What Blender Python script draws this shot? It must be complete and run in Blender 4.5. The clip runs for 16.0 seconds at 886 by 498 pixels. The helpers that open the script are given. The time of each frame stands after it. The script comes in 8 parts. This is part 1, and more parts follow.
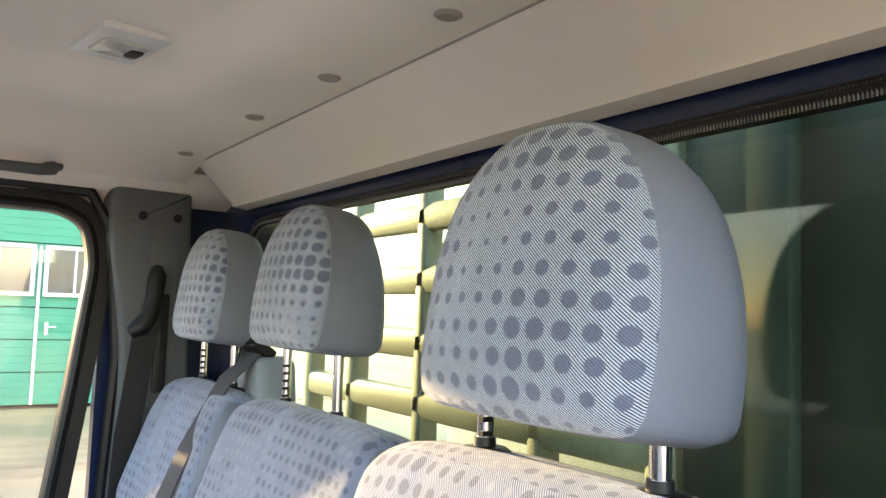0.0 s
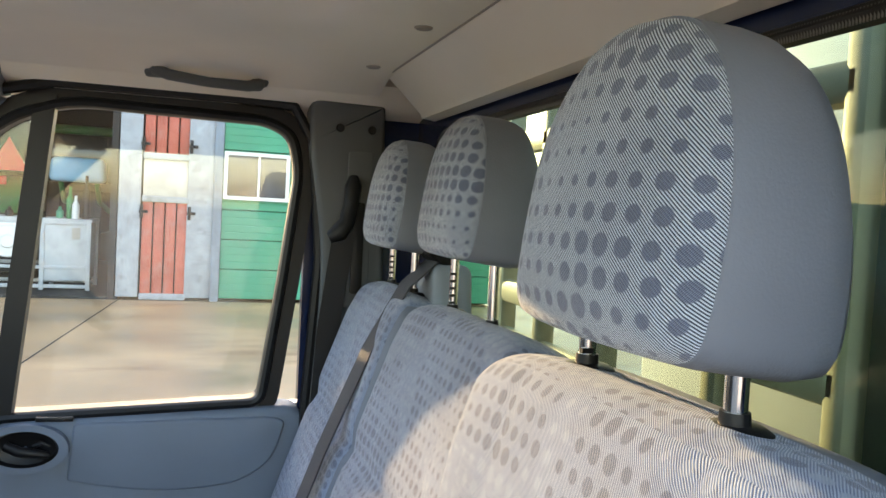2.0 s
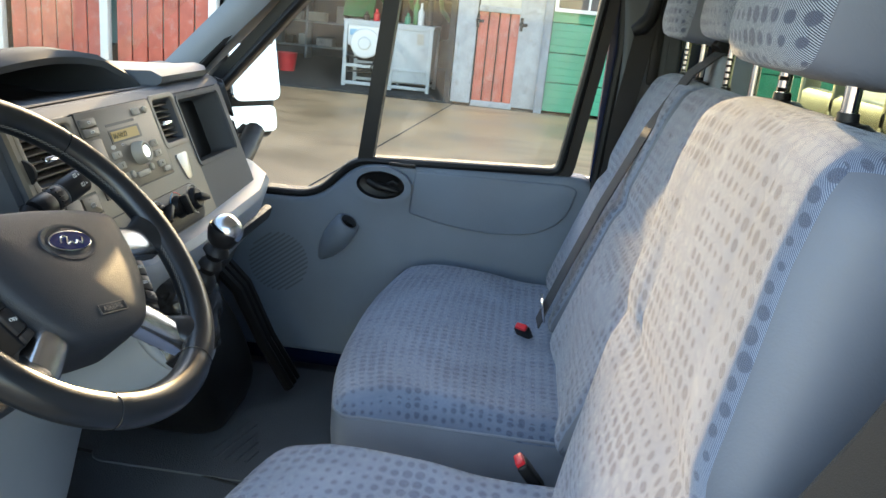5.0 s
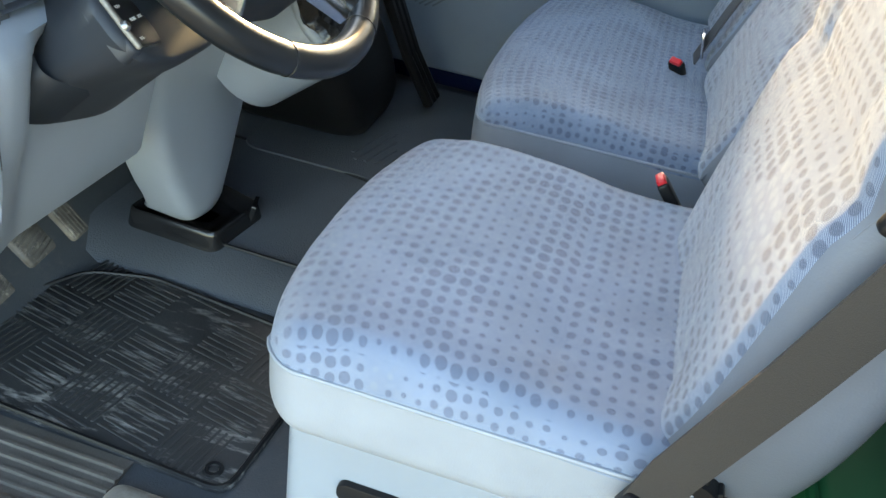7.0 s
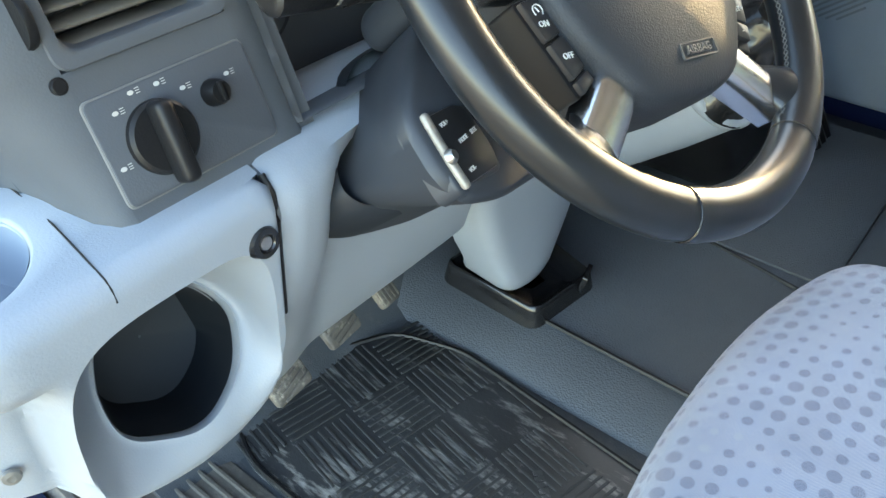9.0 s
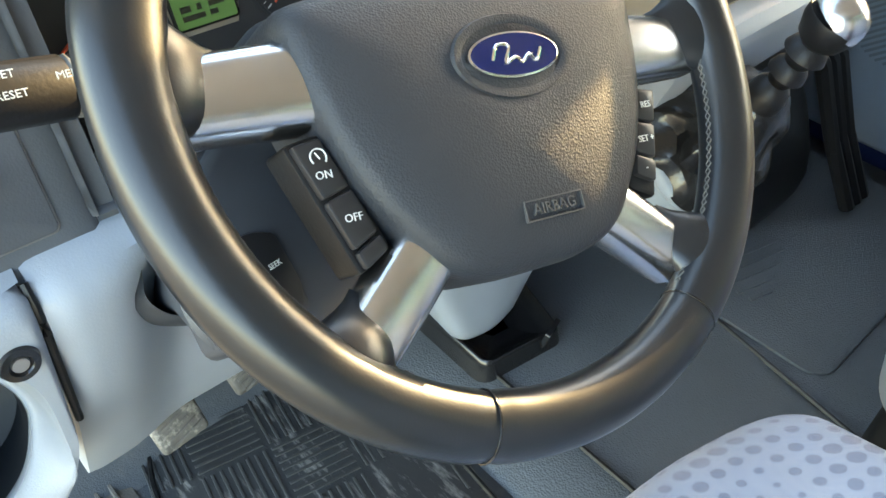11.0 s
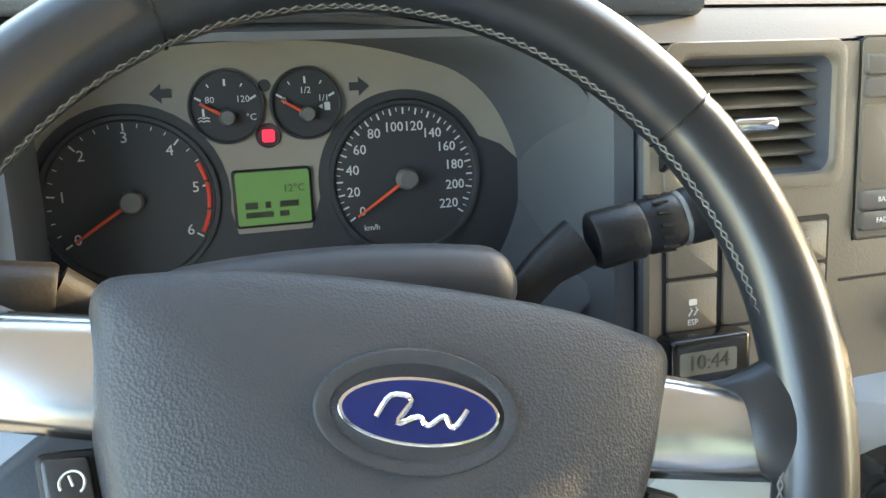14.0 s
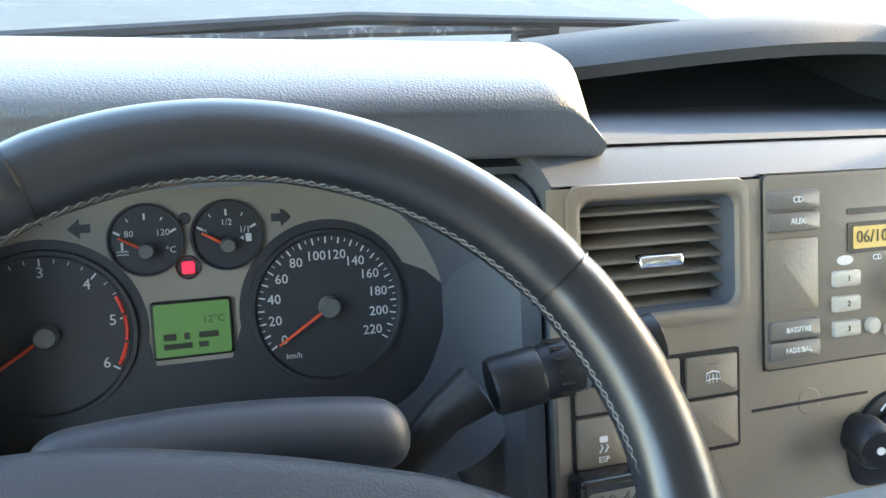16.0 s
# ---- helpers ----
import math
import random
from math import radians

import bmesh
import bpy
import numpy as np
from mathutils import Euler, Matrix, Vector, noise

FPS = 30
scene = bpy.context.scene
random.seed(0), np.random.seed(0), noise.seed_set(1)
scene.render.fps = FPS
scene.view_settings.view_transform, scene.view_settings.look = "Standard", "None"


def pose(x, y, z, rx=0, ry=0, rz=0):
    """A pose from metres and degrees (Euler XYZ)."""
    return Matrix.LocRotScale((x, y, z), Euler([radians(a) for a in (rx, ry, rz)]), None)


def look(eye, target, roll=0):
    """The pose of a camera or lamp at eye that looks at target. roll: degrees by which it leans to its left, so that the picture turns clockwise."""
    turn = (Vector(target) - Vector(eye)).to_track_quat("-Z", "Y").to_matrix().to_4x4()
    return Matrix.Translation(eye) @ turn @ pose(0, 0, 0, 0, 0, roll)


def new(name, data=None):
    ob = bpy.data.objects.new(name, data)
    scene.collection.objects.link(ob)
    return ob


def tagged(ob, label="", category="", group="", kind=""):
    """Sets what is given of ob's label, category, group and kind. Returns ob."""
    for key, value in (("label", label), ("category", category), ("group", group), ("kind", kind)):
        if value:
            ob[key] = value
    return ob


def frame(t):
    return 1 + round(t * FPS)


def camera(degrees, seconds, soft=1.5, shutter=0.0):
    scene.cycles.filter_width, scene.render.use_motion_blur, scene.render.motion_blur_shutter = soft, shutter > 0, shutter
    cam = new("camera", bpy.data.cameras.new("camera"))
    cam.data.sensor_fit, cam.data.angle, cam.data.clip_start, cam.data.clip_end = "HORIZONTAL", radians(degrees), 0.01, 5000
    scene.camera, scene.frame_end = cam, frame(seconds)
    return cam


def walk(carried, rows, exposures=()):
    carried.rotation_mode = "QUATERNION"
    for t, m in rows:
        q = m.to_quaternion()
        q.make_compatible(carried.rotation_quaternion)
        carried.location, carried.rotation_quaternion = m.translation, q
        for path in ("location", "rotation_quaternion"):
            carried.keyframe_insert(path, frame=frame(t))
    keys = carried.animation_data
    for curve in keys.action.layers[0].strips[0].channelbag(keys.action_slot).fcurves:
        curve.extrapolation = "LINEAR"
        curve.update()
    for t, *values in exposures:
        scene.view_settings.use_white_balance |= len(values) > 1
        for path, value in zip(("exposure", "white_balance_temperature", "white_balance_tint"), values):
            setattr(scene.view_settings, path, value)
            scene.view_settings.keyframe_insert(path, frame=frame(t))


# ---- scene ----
cam = camera(57.7, 16.0)
PATH = [
    (0, (-0.904, -0.339, 1.659), (0.765, -1.429, 1.819), 1.9),
    (0.5, (-0.906, -0.377, 1.661), (0.818, -1.384, 1.766), 2.0),
    (1, (-0.913, -0.398, 1.664), (0.871, -1.301, 1.709), 2.3),
    (1.5, (-0.915, -0.419, 1.663), (0.928, -1.196, 1.646), 2.7),
    (2, (-0.939, -0.434, 1.664), (0.972, -1.016, 1.578), 3.1),
    (2.5, (-0.965, -0.436, 1.658), (0.991, -0.817, 1.492), 3.9),
    (3, (-1.011, -0.429, 1.654), (0.96, -0.655, 1.398), 3.9),
    (3.2, (-1.042, -0.427, 1.653), (0.931, -0.602, 1.374), 4.0),
    (5.3, (-1.257, -0.467, 1.604), (0.625, -0.263, 0.958), 5.6),
    (5.5, (-1.264, -0.465, 1.597), (0.592, -0.24, 0.889), 5.8),
    (6, (-1.268, -0.46, 1.577), (0.518, -0.198, 0.715), 7.1),
    (6.5, (-1.269, -0.455, 1.557), (0.436, -0.185, 0.546), 8.5),
    (7, (-1.284, -0.443, 1.538), (0.326, -0.109, 0.399), 9.1),
    (7.5, (-1.261, -0.395, 1.518), (0.236, 0.152, 0.309), 7.7),
    (7.6, (-1.245, -0.38, 1.517), (0.23, 0.222, 0.308), 7.0),
    (8, (-1.152, -0.337, 1.507), (0.213, 0.436, 0.267), 4.2),
    (8.5, (-1.074, -0.289, 1.51), (0.162, 0.673, 0.266), 0.9),
    (9, (-0.998, -0.249, 1.516), (0.219, 0.733, 0.27), -0.3),
    (9.2, (-0.98, -0.214, 1.526), (0.275, 0.752, 0.304), 0.3),
    (11.3, (-0.747, -0.284, 1.551), (0.287, 0.784, 0.214), 4.3),
    (11.5, (-0.736, -0.302, 1.553), (0.285, 0.8, 0.232), 4.5),
    (12, (-0.704, -0.317, 1.557), (0.233, 0.898, 0.275), 3.5),
    (12.5, (-0.667, -0.306, 1.562), (0.239, 1.045, 0.399), 3.7),
    (13, (-0.605, -0.264, 1.554), (0.188, 1.155, 0.39), 3.5),
    (13.5, (-0.568, -0.226, 1.548), (0.101, 1.255, 0.382), 4.0),
    (14, (-0.543, -0.216, 1.552), (0.05, 1.373, 0.492), 5.3),
    (14.5, (-0.537, -0.211, 1.562), (0.007, 1.438, 0.569), 5.8),
    (15, (-0.538, -0.211, 1.58), (0.023, 1.466, 0.647), 6.9),
    (15.5, (-0.521, -0.214, 1.587), (0.059, 1.47, 0.678), 6.5),
    (16, (-0.496, -0.215, 1.592), (0.152, 1.454, 0.701), 5.4),
]
EXPOSURES = [(0, 3.72, 6800, 22), (3, 2.93, 6850, 18), (5.5, 3.05, 6600, 14), (6.5, 3.34, 6850, 12), (7.2, 3.52, 7250, 12), (7.6, 3.63, 7600, 12), (8.1, 3.78, 7150, 12), (9, 4.08, 7100, 12), (11, 4.35, 7500, 12), (12.5, 4.50, 8000, 12), (13.5, 4.66, 7900, 12), (14.5, 4.74, 6650, 13), (16, 4.58, 6450, 13)]
walk(cam, [(t, look(eye, target, roll)) for t, eye, target, roll in PATH], EXPOSURES)

# ---- world, sun, exposure ----
world = bpy.data.worlds.new("sky")
scene.world = world
world.use_nodes = True
SUN = Vector((1.0, 0.145, 0.177)).normalized()
wn = world.node_tree
sky = wn.nodes.new("ShaderNodeTexSky")
sky.sky_type = "NISHITA"
sky.sun_disc = False
sky.sun_elevation = math.asin(SUN.z)
sky.sun_rotation = math.atan2(SUN.x, SUN.y)
wn.links.new(sky.outputs[0], wn.nodes["Background"].inputs[0])
wn.nodes["Background"].inputs[1].default_value = 0.15
sun = new("sun", bpy.data.lights.new("sun", "SUN"))
sun.data.energy, sun.data.angle, sun.data.color = 1.75, radians(0.6), (1.0, 0.75, 0.38)
sun.matrix_world = look(SUN * 20, (0, 0, 0))


# ---- materials ----
def material(name, color, rough=0.6, metal=0.0, var=0.12, vscale=6.0, bump=0.0, bscale=300.0, spec=0.5, color2=None, dirt=0.0, dirt_color=(0.4, 0.38, 0.35), dirt_scale=30.0, kind="noise", streak=None, rvar=0.08):
    """A surface with slow variation of colour, fine relief, and optional specks of dirt."""
    m = bpy.data.materials.new(name)
    m.use_nodes = True
    nt, b = m.node_tree, m.node_tree.nodes["Principled BSDF"]
    b.inputs["Roughness"].default_value, b.inputs["Metallic"].default_value = rough, metal
    b.inputs["Specular IOR Level"].default_value = spec
    tc = nt.nodes.new("ShaderNodeTexCoord")
    n1 = nt.nodes.new("ShaderNodeTexNoise")
    n1.inputs["Scale"].default_value, n1.inputs["Detail"].default_value = vscale, 6
    nt.links.new(tc.outputs["Object"], n1.inputs["Vector"])
    ramp = nt.nodes.new("ShaderNodeValToRGB")
    ramp.color_ramp.elements[0].position, ramp.color_ramp.elements[1].position = 0.3, 0.7
    c2 = color2 or tuple(min(1, c * (1 + var)) for c in color)
    c1 = tuple(c * (1 - var) for c in color)
    ramp.color_ramp.elements[0].color, ramp.color_ramp.elements[1].color = (*c1, 1), (*c2, 1)
    nt.links.new(n1.outputs["Fac"], ramp.inputs["Fac"])
    out = ramp.outputs["Color"]
    if dirt:
        n3 = nt.nodes.new("ShaderNodeTexNoise")
        n3.inputs["Scale"].default_value, n3.inputs["Detail"].default_value, n3.inputs["Roughness"].default_value = dirt_scale, 8, 0.7
        if streak:
            mp = nt.nodes.new("ShaderNodeMapping")
            mp.inputs["Rotation"].default_value, mp.inputs["Scale"].default_value = (0, 0, radians(streak)), (1.0, 0.22, 1.0)
            nt.links.new(tc.outputs["Object"], mp.inputs["Vector"])
            nt.links.new(mp.outputs[0], n3.inputs["Vector"])
        else:
            nt.links.new(tc.outputs["Object"], n3.inputs["Vector"])
        r3 = nt.nodes.new("ShaderNodeValToRGB")
        r3.color_ramp.elements[0].position, r3.color_ramp.elements[1].position = 0.53, 0.72
        nt.links.new(n3.outputs["Fac"], r3.inputs["Fac"])
        mul = nt.nodes.new("ShaderNodeMath")
        mul.operation = "MULTIPLY"
        mul.inputs[1].default_value = dirt
        nt.links.new(r3.outputs["Color"], mul.inputs[0])
        mix = nt.nodes.new("ShaderNodeMix")
        mix.data_type = "RGBA"
        nt.links.new(mul.outputs[0], mix.inputs[0])
        nt.links.new(out, mix.inputs[6])
        mix.inputs[7].default_value = (*dirt_color, 1)
        out = mix.outputs[2]
    nt.links.new(out, b.inputs["Base Color"])
    rr = nt.nodes.new("ShaderNodeMapRange")
    rr.inputs[3].default_value, rr.inputs[4].default_value = max(0.02, rough - rvar), min(1, rough + rvar)
    nt.links.new(n1.outputs["Fac"], rr.inputs[0])
    nt.links.new(rr.outputs[0], b.inputs["Roughness"])
    if bump:
        if kind == "cells":
            n2 = nt.nodes.new("ShaderNodeTexVoronoi")
            n2.inputs["Scale"].default_value = bscale
            o2 = n2.outputs["Distance"]
        else:
            n2 = nt.nodes.new("ShaderNodeTexNoise")
            n2.inputs["Scale"].default_value, n2.inputs["Detail"].default_value = bscale, 3
            o2 = n2.outputs["Fac"]
        nt.links.new(tc.outputs["Object"], n2.inputs["Vector"])
        bp = nt.nodes.new("ShaderNodeBump")
        bp.inputs["Strength"].default_value, bp.inputs["Distance"].default_value = bump, 0.002
        nt.links.new(o2, bp.inputs["Height"])
        nt.links.new(bp.outputs[0], b.inputs["Normal"])
    return m


def glass(name, tint=(1, 1, 1), rough=0.0, alpha_dirt=0.0, sheen=0.6):
    """A pane: clear to light, with a mirror's sheen that grows towards grazing angles, and a film of dust."""
    m = bpy.data.materials.new(name)
    m.use_nodes = True
    nt = m.node_tree
    nt.nodes.remove(nt.nodes["Principled BSDF"])
    out = nt.nodes["Material Output"]
    tr, gl, lw, fr, mx = (nt.nodes.new("ShaderNode" + k) for k in ("BsdfTransparent", "BsdfGlossy", "LayerWeight", "Math", "MixShader"))
    lw.inputs[0].default_value = 0.5
    pw = nt.nodes.new("ShaderNodeMath")
    pw.operation = "POWER"
    pw.inputs[1].default_value = 5.0
    nt.links.new(lw.outputs["Facing"], pw.inputs[0])
    fr.operation = "MULTIPLY_ADD"
    fr.inputs[1].default_value, fr.inputs[2].default_value = sheen, 0.04 if sheen > 0.5 else 0.018
    nt.links.new(pw.outputs[0], fr.inputs[0])
    tr.inputs[0].default_value = (*tint, 1)
    gl.inputs["Roughness"].default_value = rough
    nt.links.new(fr.outputs[0], mx.inputs[0])
    nt.links.new(tr.outputs[0], mx.inputs[1])
    nt.links.new(gl.outputs[0], mx.inputs[2])
    last = mx
    if alpha_dirt:
        df = nt.nodes.new("ShaderNodeBsdfDiffuse")
        df.inputs[0].default_value = (0.55, 0.5, 0.42, 1)
        no = nt.nodes.new("ShaderNodeTexNoise")
        no.inputs["Scale"].default_value, no.inputs["Detail"].default_value = 9, 8
        tc = nt.nodes.new("ShaderNodeTexCoord")
        nt.links.new(tc.outputs["Object"], no.inputs["Vector"])
        mr = nt.nodes.new("ShaderNodeMapRange")
        mr.inputs[1].default_value, mr.inputs[2].default_value = 0.35, 0.75
        mr.inputs[3].default_value, mr.inputs[4].default_value = alpha_dirt * 0.3, alpha_dirt
        nt.links.new(no.outputs["Fac"], mr.inputs[0])
        m2 = nt.nodes.new("ShaderNodeMixShader")
        nt.links.new(mr.outputs[0], m2.inputs[0])
        nt.links.new(mx.outputs[0], m2.inputs[1])
        nt.links.new(df.outputs[0], m2.inputs[2])
        last = m2
    nt.links.new(last.outputs[0], out.inputs[0])
    return m


def dotted_fabric(name, base, dot, light, pitch=0.0205, twill=2900.0, dim=0.12, lit=1.95, pale_from=0.9):
    """Woven seat cloth: diagonal twill, rows of round dots whose size swells and shrinks, and a few pale dots."""
    m = bpy.data.materials.new(name)
    m.use_nodes = True
    nt, b = m.node_tree, m.node_tree.nodes["Principled BSDF"]
    b.inputs["Roughness"].default_value = 0.95
    b.inputs["Specular IOR Level"].default_value = 0.15
    b.inputs["Sheen Weight"].default_value = 0.35
    b.inputs["Sheen Roughness"].default_value = 0.4
    N, L = nt.nodes.new, nt.links.new

    def op(kind, a, c=None, clamp=False):
        n = N("ShaderNodeMath")
        n.operation, n.use_clamp = kind, clamp
        for i, v in enumerate((a, c)):
            if v is None:
                continue
            if isinstance(v, (int, float)):
                n.inputs[i].default_value = v
            else:
                L(v, n.inputs[i])
        return n.outputs[0]

    uv = N("ShaderNodeUVMap")
    sp = N("ShaderNodeSeparateXYZ")
    L(uv.outputs[0], sp.inputs[0])
    u, v = sp.outputs[0], sp.outputs[1]
    gv = op("DIVIDE", v, pitch * 0.92)
    row = op("FLOOR", gv)
    shift = op("MULTIPLY", op("MODULO", row, 2.0), 0.16)
    gu = op("ADD", op("DIVIDE", u, pitch), shift)
    col = op("FLOOR", gu)
    fu, fv = op("SUBTRACT", op("FRACT", gu), 0.5), op("SUBTRACT", op("FRACT", gv), 0.5)
    dist = op("SQRT", op("ADD", op("MULTIPLY", fu, fu), op("MULTIPLY", fv, fv)))
    cell = N("ShaderNodeCombineXYZ")
    L(col, cell.inputs[0]), L(row, cell.inputs[1])
    slow = N("ShaderNodeTexNoise")
    slow.inputs["Scale"].default_value, slow.inputs["Detail"].default_value = 0.19, 1
    L(cell.outputs[0], slow.inputs["Vector"])
    fast = N("ShaderNodeTexWhiteNoise")
    fast.noise_dimensions = "2D"
    L(cell.outputs[0], fast.inputs["Vector"])
    size = N("ShaderNodeMapRange")
    size.inputs[1].default_value, size.inputs[2].default_value = 0.32, 0.68
    size.inputs[3].default_value, size.inputs[4].default_value = 0.20, 0.47
    L(slow.outputs["Fac"], size.inputs[0])
    rad = op("SUBTRACT", size.outputs[0], op("MULTIPLY", fast.outputs["Value"], 0.05))
    edge = op("MULTIPLY", op("SUBTRACT", rad, dist), 14.0, True)
    tw = N("ShaderNodeMath")
    tw.operation = "SINE"
    L(op("MULTIPLY", op("ADD", op("MULTIPLY", u, 0.85), v), twill), tw.inputs[0])
    bead = op("MULTIPLY_ADD", op("SINE", op("MULTIPLY", op("SUBTRACT", u, op("MULTIPLY", v, 0.85)), twill * 1.6)), 0.5)
    bead.node.inputs[2].default_value = 0.5
    fine = op("MULTIPLY_ADD", op("SINE", op("MULTIPLY", op("ADD", op("MULTIPLY", u, 0.85), v), twill * 2.0)), 0.5)
    fine.node.inputs[2].default_value = 0.5
    fine = op("MULTIPLY", fine, bead)
    th = op("MULTIPLY_ADD", tw.outputs[0], 0.5)
    th.node.inputs[2].default_value = 0.5
    pale = N("ShaderNodeTexNoise")
    pale.inputs["Scale"].default_value, pale.inputs["Detail"].default_value = 0.19, 0
    off = N("ShaderNodeVectorMath")
    off.inputs[1].default_value = (31.3, 17.7, 0)
    L(cell.outputs[0], off.inputs[0])
    L(off.outputs[0], pale.inputs["Vector"])
    ispale = op("GREATER_THAN", pale.outputs["Fac"], pale_from)
    dc = N("ShaderNodeMix")
    dc.data_type = "RGBA"
    L(ispale, dc.inputs[0])
    dc.inputs[7].default_value = (*light, 1)
    dark = N("ShaderNodeMix")
    dark.data_type = "RGBA"
    L(fine, dark.inputs[0])
    dark.inputs[6].default_value, dark.inputs[7].default_value = (*dot, 1), (*[c * 3.6 for c in dot], 1)
    L(dark.outputs[2], dc.inputs[6])
    weave = N("ShaderNodeMix")
    weave.data_type = "RGBA"
    thread = op("MULTIPLY", op("MULTIPLY", op("SUBTRACT", th, 0.16), 1.5, True), op("ADD", op("MULTIPLY", bead, 0.5), 0.5))
    L(thread, weave.inputs[0])
    weave.inputs[6].default_value = (base[0] * dim, base[1] * dim * 1.12, base[2] * dim * 1.4, 1)
    weave.inputs[7].default_value = (base[0] * lit, base[1] * lit * 0.96, base[2] * lit * 0.89, 1)
    stain = N("ShaderNodeTexNoise")
    stain.inputs["Scale"].default_value, stain.inputs["Detail"].default_value = 7, 5
    L(uv.outputs[0], stain.inputs["Vector"])
    mix = N("ShaderNodeMix")
    mix.data_type = "RGBA"
    L(op("MULTIPLY", edge, 0.9), mix.inputs[0])
    L(weave.outputs[2], mix.inputs[6]), L(dc.outputs[2], mix.inputs[7])
    worn = N("ShaderNodeMix")
    worn.data_type, worn.blend_type = "RGBA", "MULTIPLY"
    worn.inputs[0].default_value = 1.0
    sr = N("ShaderNodeMapRange")
    sr.inputs[1].default_value, sr.inputs[2].default_value = 0.3, 0.7
    sr.inputs[3].default_value, sr.inputs[4].default_value = 0.85, 1.12
    L(stain.outputs["Fac"], sr.inputs[0])
    gray = N("ShaderNodeCombineColor")
    for i in range(3):
        L(sr.outputs[0], gray.inputs[i])
    L(mix.outputs[2], worn.inputs[6]), L(gray.outputs[0], worn.inputs[7])
    L(worn.outputs[2], b.inputs["Base Color"])
    bp = N("ShaderNodeBump")
    bp.inputs["Strength"].default_value, bp.inputs["Distance"].default_value = 0.5, 0.001
    L(th, bp.inputs["Height"])
    crease = N("ShaderNodeTexNoise")
    crease.inputs["Scale"].default_value, crease.inputs["Detail"].default_value, crease.inputs["Distortion"].default_value = 13, 2, 0.6
    L(uv.outputs[0], crease.inputs["Vector"])
    wr = N("ShaderNodeBump")
    wr.inputs["Strength"].default_value, wr.inputs["Distance"].default_value = 0.45, 0.012
    L(crease.outputs["Fac"], wr.inputs["Height"])
    L(wr.outputs[0], bp.inputs["Normal"])
    L(bp.outputs[0], b.inputs["Normal"])
    return m


def glow(name, color, strength):
    m = bpy.data.materials.new(name)
    m.use_nodes = True
    b = m.node_tree.nodes["Principled BSDF"]
    b.inputs["Base Color"].default_value = (*color, 1)
    b.inputs["Emission Color"].default_value = (*color, 1)
    b.inputs["Emission Strength"].default_value = strength
    return m


